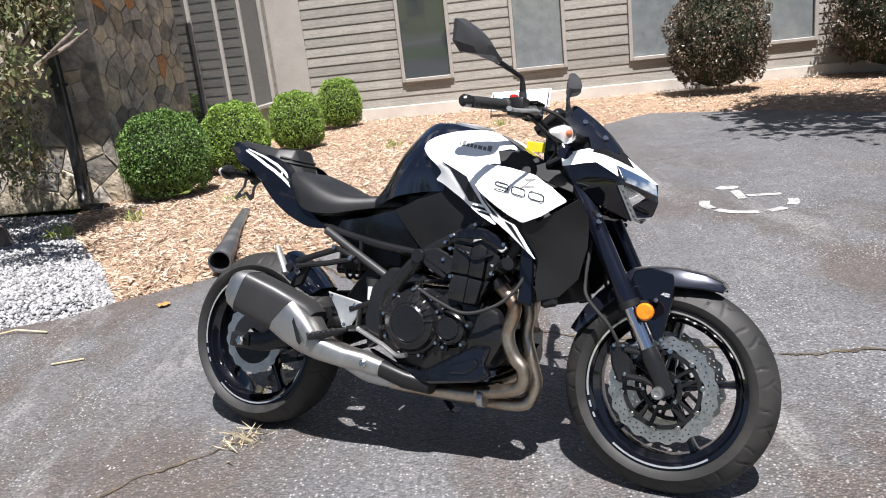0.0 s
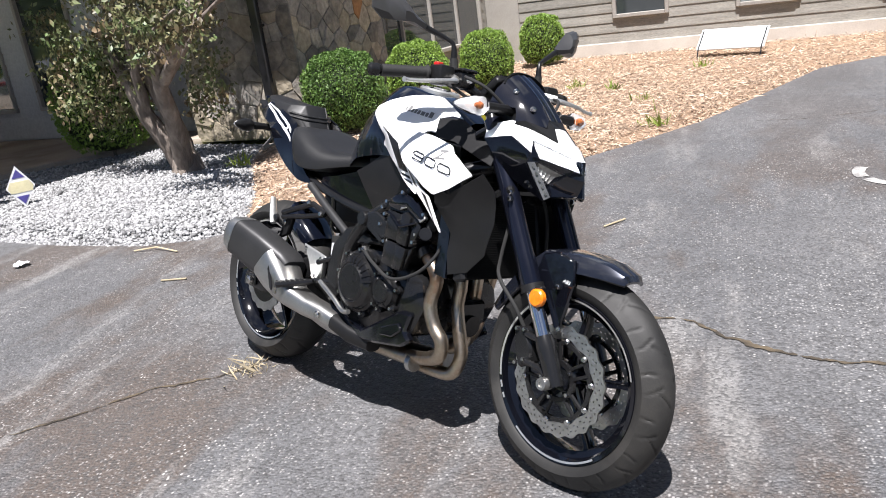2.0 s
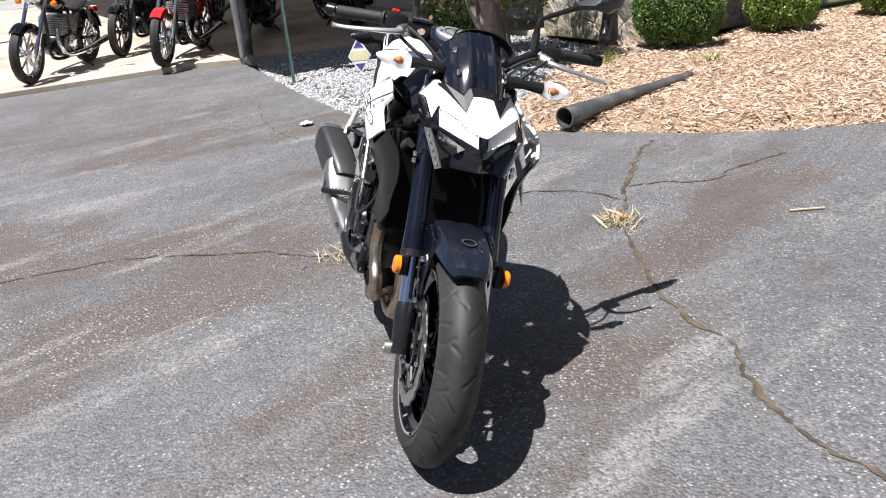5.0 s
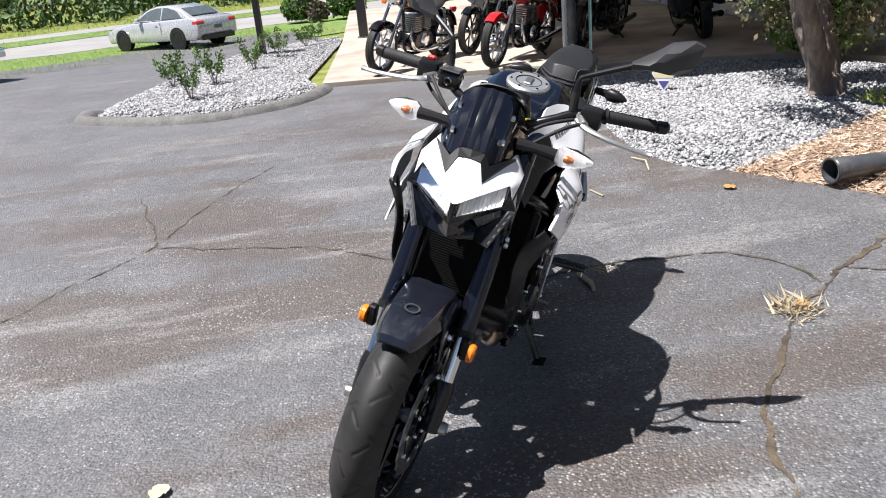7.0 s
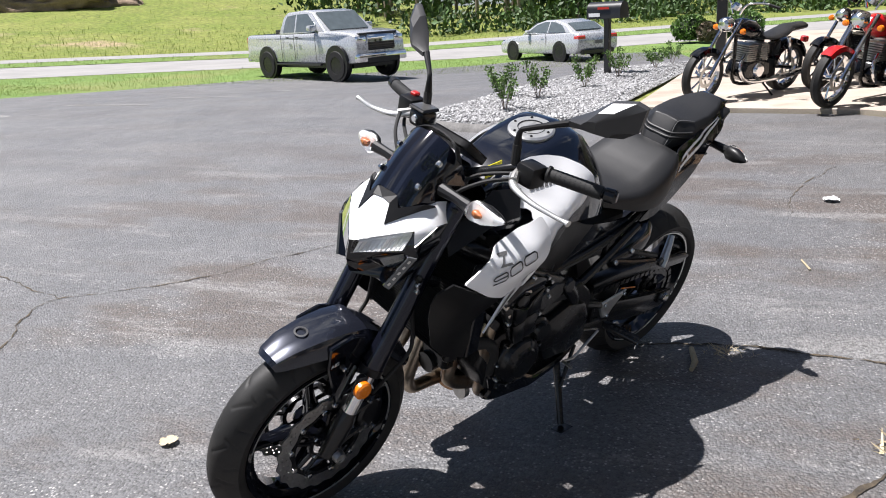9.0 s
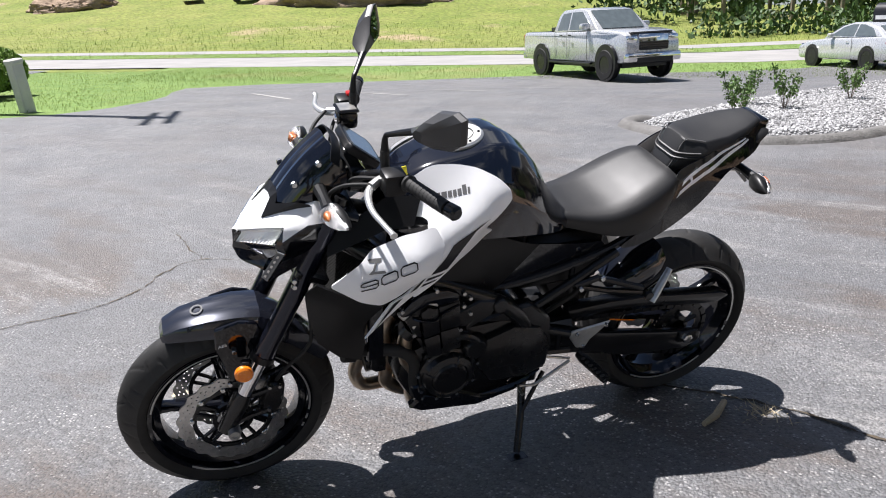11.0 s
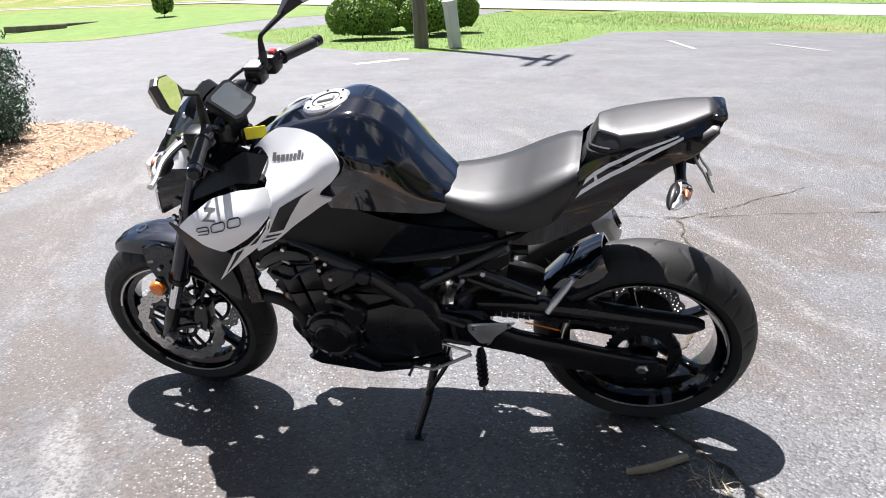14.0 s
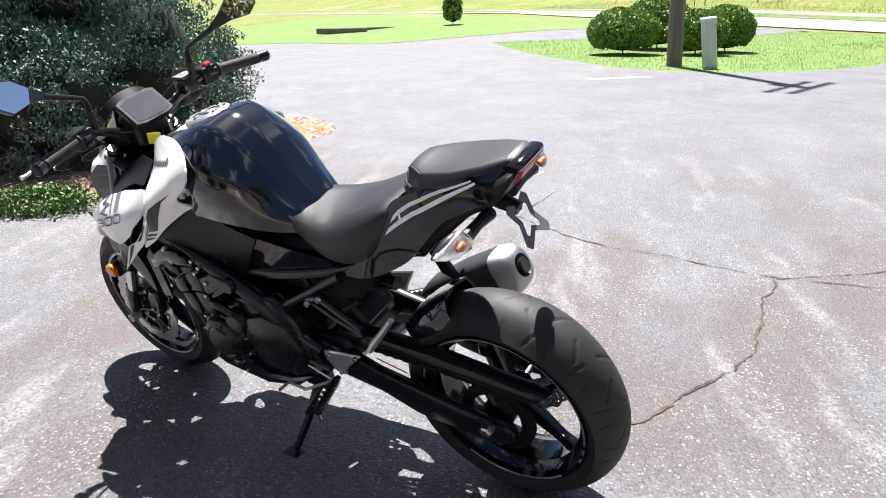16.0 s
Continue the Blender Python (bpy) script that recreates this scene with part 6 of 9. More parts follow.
for s in (1, -1):
    flip = Matrix.Diagonal((1, s, 1, 1))
    # the main lamp: two chambers of upright ribs behind a clear lens
    rb = bmesh.new()
    n = 22
    cols = []
    for i in range(n + 1):
        u = 0.05 + 0.9 * i / n
        deep = 0.012 + (0.006 if i % 2 else -0.004) + 0.006 * math.sin(math.pi * ((u * 2) % 1.0))
        cols.append([rb.verts.new(quad_at(("N", "Q1", "LB", "LI"), u, v) + Vector((-deep * w, 0, 0))) for v, w in ((0.03, 0.25), (0.1, 0.8), (0.3, 0.95), (0.97, -0.06))])
    for a, b in zip(cols, cols[1:]):
        for k in range(3):
            rb.faces.new((a[k], a[k + 1], b[k + 1], b[k]))
    bmesh.ops.recalc_face_normals(rb, faces=rb.faces)
    bmesh.ops.solidify(rb, geom=rb.faces[:], thickness=0.002)
    hl = part("headlight", rb, M_reflector, bike, "bright ribbed headlight reflector", smooth=20, m=HD @ flip)
    for q, nm, lb in ((("N", "Q1", "LB", "LI"), "headlight_lens", "clear headlight lens"), (("A", "B", "C", "D"), "lower_lens", "smoky clear lower lens")):
        lb_ = bmesh.new()
        lo = [[lb_.verts.new(quad_at(q, i / 6, j / 3) + Vector((0.003 + 0.004 * math.sin(math.pi * i / 6), 0, 0))) for j in range(4)] for i in range(7)]
        for a, b in zip(lo, lo[1:]):
            for k in range(3):
                lb_.faces.new((a[k], a[k + 1], b[k + 1], b[k]))
        bmesh.ops.recalc_face_normals(lb_, faces=lb_.faces)
        bmesh.ops.solidify(lb_, geom=lb_.faces[:], thickness=0.002)
        ln = part(nm, lb_, M_clear, hl, lb, smooth=40, m=HD @ flip)
        ln.visible_shadow = False
    lr = bmesh.new()
    cols = []
    for i in range(11):
        u = 0.06 + 0.088 * i
        cols.append([lr.verts.new(quad_at(("A", "B", "C", "D"), u, v) + Vector((-0.014 * w - (0.006 if i % 2 else 0.0), 0, 0))) for v, w in ((0.05, 0.1), (0.3, 1.0), (0.95, 0.0))])
    for a, b in zip(cols, cols[1:]):
        for k in range(2):
            lr.faces.new((a[k], a[k + 1], b[k + 1], b[k]))
    bmesh.ops.recalc_face_normals(lr, faces=lr.faces)
    part("lower_reflector", lr, M_alloy, hl, "grey ribbed lower reflector", smooth=False, m=HD @ flip)
    # the running light: a clear strip with five cells
    dq = ("E1", "E2", "E3", "E4")
    off = Vector((0.004, 0.004, 0))
    dr = bmesh.new()
    vv = [dr.verts.new(quad_at(dq, u, v) + off * w) for w in (0.0, 1.0) for u, v in ((0, 0), (1, 0), (1, 1), (0, 1))]
    for f in ((0, 1, 5, 4), (1, 2, 6, 5), (2, 3, 7, 6), (3, 0, 4, 7), (4, 5, 6, 7)):
        dr.faces.new([vv[i] for i in f])
    bmesh.ops.recalc_face_normals(dr, faces=dr.faces)
    run = part("running_light", dr, M_runner, bike, "clear grey running light strip", smooth=False, m=HD @ flip)
    for k in range(5):
        cb_ = bmesh.new()
        v0, v1 = 0.08 + 0.185 * k, 0.17 + 0.185 * k
        cb_.faces.new([cb_.verts.new(quad_at(dq, u, v) + off * 1.5) for u, v in ((0.4, v0), (0.7, v0), (0.7, v1), (0.4, v1))])
        part("light_cell", cb_, M_disc, run, "white light cell", smooth=False, m=HD @ flip)
    bolts([(1.184, s * 0.069, 1.072), (1.245, s * 0.065, 1.024)], 0.0085, bike, HD)
sg = bmesh.new()
rows = []
SC0, SCU, SCN = Vector((1.281, 0, 0.999)), Vector((-0.67, 0, 0.742)), Vector((0.742, 0, 0.67))
for v in np.linspace(0, 1, 19):
    row = []
    w = float(np.interp(-0.01 + 0.19 * v, (-0.01, 0.012, 0.045, 0.075, 0.105, 0.14, 0.165, 0.18), (0.095, 0.098, 0.09, 0.085, 0.1, 0.11, 0.102, 0.086)))
    ys = sorted(k * w for k in (-1, -0.85, 0.85, 1)) + [k * y for k in (-1, 1) for y in (0.066, 0.058, 0.05, 0.042, 0.034, 0.03, 0.016, 0.011)] + [0.0]
    for y in sorted(ys):
        q = abs(y)
        lo_ = float(np.interp(q, (0.0, 0.032, 0.05, 0.094), (0.0, 0.0, -0.02, 0.01)))
        hi_ = float(np.interp(q, (0.0, 0.05, 0.085, 0.11), (0.18, 0.175, 0.163, 0.148)))
        back = 0.62 * max(0.0, q - 0.032) + 0.9 * max(0.0, q - 0.06) * (q - 0.06) / 0.04
        back += 0.003 * math.exp(-((q - 0.016) / 0.007) ** 2) + 0.022 * v * v * 0.4 - 0.006 * math.sin(math.pi * v)
        p = SC0 + SCU * (lo_ + (hi_ - lo_) * v) - SCN * back
        row.append((p.x, y, p.z))
    rows.append(row)
loft(sg, rows, cap=False, close=False)
bmesh.ops.solidify(sg, geom=sg.faces[:], thickness=0.004)
scr = part("fly_screen", sg, M_smoke, bike, "dark smoked fly screen with a notched lower edge", smooth=24, m=HD)
for s in (1, -1):
    tr = bmesh.new()
    lo = [(1.296, 0, 0.981), (1.299, 0.029, 0.979), (1.328, 0.047, 0.938), (1.222, 0.106, 0.986)]
    hi = [(1.281, 0, 0.998), (1.279, 0.034, 0.997), (1.291, 0.051, 0.973), (1.245, 0.095, 0.99)]
    for k in range(3):
        loft(tr, [[lo[k + i], hi[k + i], tuple(Vector(hi[k + i]) - Vector((0.012, 0, 0.012))), tuple(Vector(lo[k + i]) - Vector((0.012, 0, 0.012)))] for i in (0, 1)])
    part("screen_trim", tr, M_plastic, scr, "dark grey notched trim below the screen", smooth=False, m=HD @ Matrix.Diagonal((1, s, 1, 1)))
part("screen_base", prismed([(1.27, 0.975), (1.2, 1.04), (1.14, 1.08), (1.1, 1.06), (1.12, 0.97), (1.2, 0.94)], -0.075, 0.075, 0.015, HD), M_plastic, bike)
DASH = ST @ Matrix.Translation((1.083, 0, 1.085)) @ Matrix.Rotation(radians(-38), 4, "Y") @ Matrix.Scale(0.82, 4)
dash = part("instrument_panel", prismed([(-0.055, -0.085), (0.055, -0.085), (0.065, -0.06), (0.065, 0.06), (0.055, 0.085), (-0.055, 0.085), (-0.065, 0.05), (-0.065, -0.05)], -0.014, 0.014, 0.005, DASH @ Matrix(((1, 0, 0, 0), (0, 0, 1, 0), (0, 1, 0, 0), (0, 0, 0, 1)))), M_plastic, bike, "black instrument panel housing")
hood = bmesh.new()
loft(hood, [[DASH @ Vector((0.058 + 0.034 * k + 0.02 * math.cos(a), 0.112 * math.sin(a), -0.008 + 0.002 * k - 0.05 * abs(math.sin(a)) ** 3)) for a in np.linspace(-1.45, 1.45, 15)] for k in (0, 0.5, 1.0)], cap=False, close=False)
bmesh.ops.solidify(hood, geom=hood.faces[:], thickness=0.003)
part("hood", hood, M_plastic, dash, "dark visor over the display", smooth=60)
part("bezel", prismed([(-0.054, -0.083), (0.054, -0.083), (0.064, -0.059), (0.064, 0.059), (0.054, 0.083), (-0.054, 0.083), (-0.064, 0.05), (-0.064, -0.05)], 0.0125, 0.0155, 0.001, DASH @ Matrix(((1, 0, 0, 0), (0, 0, 1, 0), (0, 1, 0, 0), (0, 0, 0, 1)))), M_satin, dash, "dark bezel")
part("display", prismed([(-0.044, -0.07), (0.044, -0.07), (0.053, -0.05), (0.053, 0.05), (0.044, 0.07), (-0.044, 0.07), (-0.053, 0.042), (-0.053, -0.042)], 0.0142, 0.0166, 0, DASH @ Matrix(((1, 0, 0, 0), (0, 0, 1, 0), (0, 1, 0, 0), (0, 0, 0, 1)))), M_screen, dash, "blank grey display")

# bars, grips, levers, mirrors
bar = part("handlebar", tubed([(0.978, -0.405, 1.095), (1.045, -0.22, 1.104), (1.085, -0.13, 1.07), (1.1, -0.05, 1.035), (1.1, 0.05, 1.035), (1.085, 0.13, 1.07), (1.045, 0.22, 1.108), (0.978, 0.405, 1.11)], 0.0125, 12, 5), M_satin, bike, "black tapered handlebar", m=ST)
part("bar_clamp", boxed(1.075, 1.125, -0.06, 0.06, 0.985, 1.055, 0.01), M_satin, bike, m=ST)
for side in (1, -1):
    dz = -0.008 if side < 0 else 0.0
    g0, g1 = Vector((1.031, side * 0.258, 1.108 + dz * 0.5)), Vector((0.985, side * 0.388, 1.109 + dz * 2))
    gp = part("grip", tubed([g0, g0.lerp(g1, 0.04), g0.lerp(g1, 0.07), g1], [0.021, 0.021, 0.0165, 0.0165], 16), M_grip, bar, "black ribbed rubber grip", m=ST)
    for k in range(9):
        p = g0.lerp(g1, 0.14 + 0.09 * k)
        d = (g1 - g0).normalized()
        part("rib", tubed([p - d * 0.0035, p + d * 0.0035], 0.0171, 14), M_grip, gp, m=ST)
    e0, e1 = Vector((0.984, side * 0.39, 1.109 + dz * 2)), Vector((0.971, side * 0.422, 1.11 + dz * 2.2))
    part("bar_end", tubed([e0, e0.lerp(e1, 0.15), e0.lerp(e1, 0.8), e1], [0.012, 0.017, 0.0175, 0.012], 14), M_satin, bar, m=ST)
    sw = part("switch_housing", boxed(1.03, 1.085, side * 0.2, side * 0.258, 1.072, 1.128, 0.01, None, 2), M_plastic, bar, "black switch housing", m=ST)
    if side < 0:
        part("kill_switch", boxed(1.035, 1.055, -0.245, -0.222, 1.126, 1.137, 0.003), M_red, sw, "red kill switch", m=ST)
        mc = part("brake_reservoir", boxed(1.045, 1.1, -0.19, -0.13, 1.07, 1.118, 0.012, None, 2), M_satin, bar, "black brake fluid reservoir", m=ST)
        part("reservoir_label", boxed(1.05, 1.095, -0.185, -0.135, 1.1262, 1.1268), M_disc, mc, "grey label on the reservoir lid", smooth=False, m=ST)
        part("reservoir_lid", boxed(1.043, 1.102, -0.192, -0.128, 1.116, 1.126, 0.004), M_satin, mc, m=ST)
        part("sight_glass", lathed([(0, 0.004), (0.009, 0.004), (0.012, 0.0), (0.0, -0.002)], 14, ST @ Matrix.Translation((1.101, -0.16, 1.095)) @ Matrix.Rotation(radians(-90), 4, "Z")), M_chrome, mc)
        part("throttle_tube", tubed([(1.05, -0.245, 1.09), (1.1, -0.2, 1.06), (1.13, -0.1, 1.0), (1.08, -0.06, 0.95)], 0.005, 8, 5), M_grip, bar, m=ST)
    else:
        for zz in (1.105, 1.085):
            part("switch_button", boxed(1.022, 1.034, 0.215, 0.24, zz - 0.006, zz + 0.006, 0.003), M_satin, sw, m=ST)
    lv = part("lever", tubed([(1.085, side * 0.2, 1.092), (1.118, side * 0.235, 1.083), (1.128, side * 0.3, 1.075), (1.115, side * 0.36, 1.067), (1.108, side * 0.39, 1.065), (1.107, side * 0.404, 1.065)], [0.01, 0.01, 0.0075, 0.0065, 0.0065, 0.009], 10, 4, 0.8), M_silver, bar, "bright alloy lever", m=ST)
    part("lever_perch", tubed([(1.06, side * 0.2, 1.098), (1.088, side * 0.208, 1.094), (1.108, side * 0.222, 1.088)], [0.013, 0.011, 0.012], 10), M_alloy, bar, m=ST)
    stem = part("mirror_stalk", tubed([(1.05, -0.175, 1.112), (1.048, -0.18, 1.158), (1.046, -0.185, 1.192), (1.036, -0.2, 1.205), (0.998, -0.265, 1.234)] if side < 0 else [(1.062, 0.178, 1.11), (1.063, 0.174, 1.155), (1.062, 0.174, 1.188), (1.054, 0.192, 1.202), (1.024, 0.295, 1.253)], [0.011, 0.01, 0.0065, 0.0065, 0.0095], 10, 4), M_plastic, bar, "black mirror stalk", m=ST)
    part("stalk_nut", tubed([(1.062, 0.178, 1.106), (1.063, 0.174, 1.155)] if side > 0 else [(1.05, -0.175, 1.108), (1.048, -0.18, 1.155)], 0.0115, 10), M_grip, stem, m=ST)
    p0 = Vector((1.0, -0.262, 1.232) if side < 0 else (1.026, 0.29, 1.251))
    u = Vector((-0.389, -0.85, 0.373) if side < 0 else (-0.24, 0.9, 0.32)).normalized()
    v = (Vector((0, 0, 1)) - u * u.z).normalized()
    nb = (u.cross(v) * (1 if side < 0 else -1) + Vector((0, 0, 0.24 if side < 0 else 0.16))).normalized()
    v = (v - nb * v.dot(nb)).normalized()
    rim_ = [(-0.004, 0.007), (0.05, 0.021), (0.1, 0.043), (0.155, 0.041), (0.178, 0.026), (0.152, -0.028), (0.115, -0.042), (0.06, -0.02), (-0.004, -0.008)]
    secs = []
    for k, d, c0 in ((0.97, 0.017, 0.1), (1.0, 0.012, 0.1), (0.97, 0.0, 0.1), (0.66, -0.024, 0.075), (0.3, -0.034, 0.05)):
        secs.append([p0 + u * (c0 + (a - 0.1) * k if a > 0 else a) + v * (0.002 + b * k * (1.0 if a > 0 else 1 / k)) + nb * d * (1 if a > 0 else 0.35) for a, b in rim_])
    mh = part("mirror", loft(bmesh.new(), secs), M_case, bike, "black angular mirror housing", smooth=22, m=ST)
    mg = bmesh.new()
    mg.faces.new([mg.verts.new(p0 + u * (0.108 + (a - 0.108) * 0.93) + v * (0.002 + b * 0.92) + nb * 0.0185) for a, b in rim_[1:-1]])
    mg.normal_update()
    if sum(f.normal.x for f in mg.faces) > 0:
        bmesh.ops.reverse_faces(mg, faces=mg.faces)
    part("mirror_glass", mg, M_mirror, mh, "mirror glass", smooth=False, m=ST)
for pts in ([(1.12, -0.2, 1.1), (1.17, -0.15, 1.07), (1.2, -0.08, 1.0), (1.21, -0.06, 0.9)], [(1.09, 0.22, 1.09), (1.16, 0.17, 1.07), (1.18, 0.1, 1.0), (1.12, 0.1, 0.93), (1.05, 0.12, 0.86)], [(1.06, 0.2, 1.09), (1.12, 0.12, 1.06), (1.13, 0.06, 1.0)]):
    part("cable", tubed(pts, 0.005, 8, 6), M_grip, bike, m=ST)
part("key_tag", boxed(-0.033, 0.033, -0.0015, 0.0015, -0.016, 0.016, 0.001, Matrix.Translation((1.0, 0.06, 1.025)) @ Matrix.Rotation(radians(8), 4, "Y") @ Matrix.Rotation(radians(15), 4, "X")), M_yellow, bike, "yellow card tag on the key")
part("ignition", lathed([(0, 0.02), (0.016, 0.02), (0.018, 0.0), (0.018, -0.03), (0, -0.03)], 16, ST @ Matrix.Translation((1.07, 0, 0.99)) @ Matrix.Rotation(radians(90), 4, "X")), M_satin, bike)

# engine
crank = part("crankcase", prismed([(0.55, 0.5), (0.62, 0.565), (0.85, 0.56), (0.99, 0.5), (1.01, 0.41), (0.96, 0.32), (0.82, 0.275), (0.64, 0.3), (0.55, 0.38)], -0.165, 0.165, 0.022, None, 2), M_engine, bike, "black engine crankcase")
cyl = part("cylinder_block", prismed([(0.819, 0.533), (0.887, 0.518), (0.946, 0.556), (0.975, 0.605), (1.0, 0.66), (0.92, 0.69), (0.84, 0.685)], -0.187, 0.187, 0.014, None, 2), M_engine, bike, "black cylinder block")
head_ = part("cylinder_head", prismed([(0.838, 0.68), (0.92, 0.682), (1.005, 0.662), (1.014, 0.691), (0.978, 0.724), (0.915, 0.752), (0.838, 0.732)], -0.196, 0.196, 0.018, None, 2), M_engine, bike, "black cam cover")
for s in (1, -1):
    part("cam_end_cover", prismed([(0.85, 0.694), (0.915, 0.69), (0.957, 0.652), (0.997, 0.67), (1.002, 0.69), (0.97, 0.715), (0.913, 0.738), (0.85, 0.722)], s * 0.196, s * 0.206, 0.006), M_engine, head_)
    part("cam_cover_arch", prismed([(0.858, 0.708), (0.86, 0.732), (0.89, 0.747), (0.93, 0.752), (0.965, 0.745), (0.995, 0.728), (1.03, 0.687), (1.012, 0.67), (0.98, 0.692), (0.945, 0.71), (0.916, 0.699)], s * 0.2, s * 0.218, 0.008, None, 2), M_gloss, head_, "polished black cam cover edge")
    for poly, y in (([(0.852, 0.7), (0.913, 0.69), (0.902, 0.605), (0.842, 0.612)], 0.21), ([(0.916, 0.69), (0.945, 0.7), (0.966, 0.685), (0.952, 0.595), (0.905, 0.604)], 0.216), ([(0.969, 0.684), (1.008, 0.665), (0.975, 0.6), (0.955, 0.594)], 0.208),
                    ([(0.842, 0.606), (0.901, 0.599), (0.888, 0.52), (0.834, 0.529)], 0.206), ([(0.905, 0.598), (0.951, 0.589), (0.931, 0.518), (0.891, 0.52)], 0.212), ([(0.954, 0.588), (0.972, 0.592), (0.95, 0.55), (0.935, 0.522)], 0.203)):
        part("cylinder_facet", prismed(poly, s * 0.18, s * y, 0.005, None, 2), M_engine, cyl)
    for poly in ([(0.924, 0.725), (0.948, 0.713), (0.92, 0.703)], [(0.966, 0.708), (1.004, 0.712), (1.03, 0.689), (1.016, 0.675), (0.985, 0.692)], [(0.985, 0.664), (1.0, 0.662), (0.982, 0.63), (0.972, 0.64)]):
        fm = prismed(poly, s * 0.2, s * (0.223 if poly[0][1] > 0.67 else 0.213), 0.002)
        for vt in fm.verts:
            vt.co.y -= s * 0.5 * (vt.co.z - min(q for _, q in poly)) * (abs(vt.co.y) > 0.205)
        part("machined_facet", fm, M_alloy, head_, "bare machined metal facet", smooth=False)
    part("collar_strap", tubed([(0.855, s * 0.207, 0.69), (0.9, s * 0.214, 0.672), (0.925, s * 0.219, 0.655), (0.955, s * 0.219, 0.66), (0.985, s * 0.211, 0.67)], 0.007, 8, 4, 0.6), M_gloss, cyl)
    part("engine_mount", prismed([(0.83, 0.6), (0.88, 0.625), (0.86, 0.655), (0.79, 0.685), (0.74, 0.675), (0.75, 0.645)], s * 0.192, s * 0.206, 0.005), M_satin, bike)
    bolts([(0.842, s * 0.2, 0.722), (0.822, s * 0.2, 0.702), (0.842, s * 0.205, 0.683), (0.817, s * 0.2, 0.649), (0.843, s * 0.2, 0.598), (0.981, s * 0.205, 0.613), (1.018, s * 0.205, 0.7), (0.928, s * 0.214, 0.757)], 0.0075, cyl, None, 0.012)
for s, cx, cz, r, d in ((-1, 0.7, 0.445, 0.1, 0.05), (-1, 0.835, 0.438, 0.06, 0.035), (1, 0.86, 0.42, 0.088, 0.05)):
    y0 = s * 0.165
    cv = part("clutch_cover" if r > 0.09 else ("starter_cover" if s < 0 else "alternator_cover"), lathed([(0, s * d), (r * 0.55, s * d), (r * 0.62, s * (d - 0.006)), (r * 0.66, s * (d - 0.004)), (r * 0.84, s * (d - 0.012)), (r * 0.92, s * (d - 0.028)), (r, s * (d - 0.032)), (r * 1.04, s * 0.01), (r * 1.04, -s * 0.01), (0, -s * 0.01)], 48, Matrix.Translation((cx, y0, cz))), M_engine, bike, "round black engine cover")
    n = 9 if r > 0.08 else 6
    bolts([(cx + r * 1.06 * math.cos(2 * math.pi * (k + 0.2) / n), y0 + s * 0.014, cz + r * 1.06 * math.sin(2 * math.pi * (k + 0.2) / n)) for k in range(n)], 0.007, cv, None, 0.012)
    for k in range(n):
        a = 2 * math.pi * (k + 0.2) / n
        part("bolt_boss", lathed([(0, s * 0.013), (0.012, s * 0.013), (0.014, s * 0.005), (0.014, -s * 0.01), (0, -s * 0.01)], 12, Matrix.Translation((cx + r * 1.06 * math.cos(a), y0, cz + r * 1.06 * math.sin(a)))), M_engine, cv)
    for k in range(7 if r > 0.09 else 4):
        a = radians((8 + 15 * k) if r > 0.09 else (20 + 90 * k))
        part("cover_ridge", tubed([(cx + q * r * math.cos(a), y0 + s * (d - e), cz + q * r * math.sin(a)) for q, e in ((0.6, 0.004), (0.75, 0.006), (0.88, 0.017))], 0.0035, 6), M_engine, cv)
part("sprocket_cover", prismed([(0.53, 0.37), (0.6, 0.34), (0.72, 0.35), (0.77, 0.43), (0.75, 0.52), (0.66, 0.55), (0.57, 0.53), (0.53, 0.46)], 0.15, 0.19, 0.014, None, 2), M_engine, bike, "black sprocket cover")
part("oil_filler", tubed([(0.715, -0.165, 0.548), (0.715, -0.178, 0.57)], [0.014, 0.012], 10), M_steel, bike)
part("engine_cable", tubed([(0.73, -0.19, 0.55), (0.8, -0.205, 0.52), (0.9, -0.215, 0.49), (1.0, -0.21, 0.52), (1.06, -0.19, 0.58), (1.09, -0.17, 0.66)], 0.0055, 8, 6), M_grip, bike)
part("water_pump", lathed([(0, 0.03), (0.03, 0.03), (0.04, 0.015), (0.042, -0.01), (0, -0.01)], 24, Matrix.Translation((0.78, 0.17, 0.5))), M_engine, bike)
part("coolant_pipe", tubed([(0.78, 0.19, 0.53), (0.82, 0.2, 0.565), (0.86, 0.19, 0.55), (0.87, 0.18, 0.5)], 0.013, 10, 6), M_satin, bike)
part("thermostat_pipe", tubed([(1.01, -0.19, 0.64), (1.032, -0.21, 0.645)], [0.021, 0.019], 14), M_satin, bike)
part("oil_cooler", boxed(1.0, 1.05, -0.07, 0.07, 0.36, 0.44, 0.012), M_engine, bike)
part("oil_filter", tubed([(0.98, 0.0, 0.37), (1.06, 0.0, 0.36)], 0.034, 18), M_satin, bike)
part("air_box", boxed(0.62, 0.98, -0.13, 0.13, 0.74, 0.87, 0.02), M_plastic, bike)
part("throttle_bodies", boxed(0.74, 0.87, -0.16, 0.16, 0.66, 0.74, 0.02), M_satin, bike)
part("battery_box", boxed(0.34, 0.62, -0.1, 0.1, 0.6, 0.78, 0.02), M_plastic, bike)
part("inner_fender", prismed([(0.36, 0.5), (0.44, 0.6), (0.36, 0.72), (0.2, 0.76), (0.1, 0.78), (0.2, 0.8), (0.4, 0.78), (0.52, 0.6), (0.46, 0.48)], -0.07, 0.07, 0.01), M_plastic, bike)
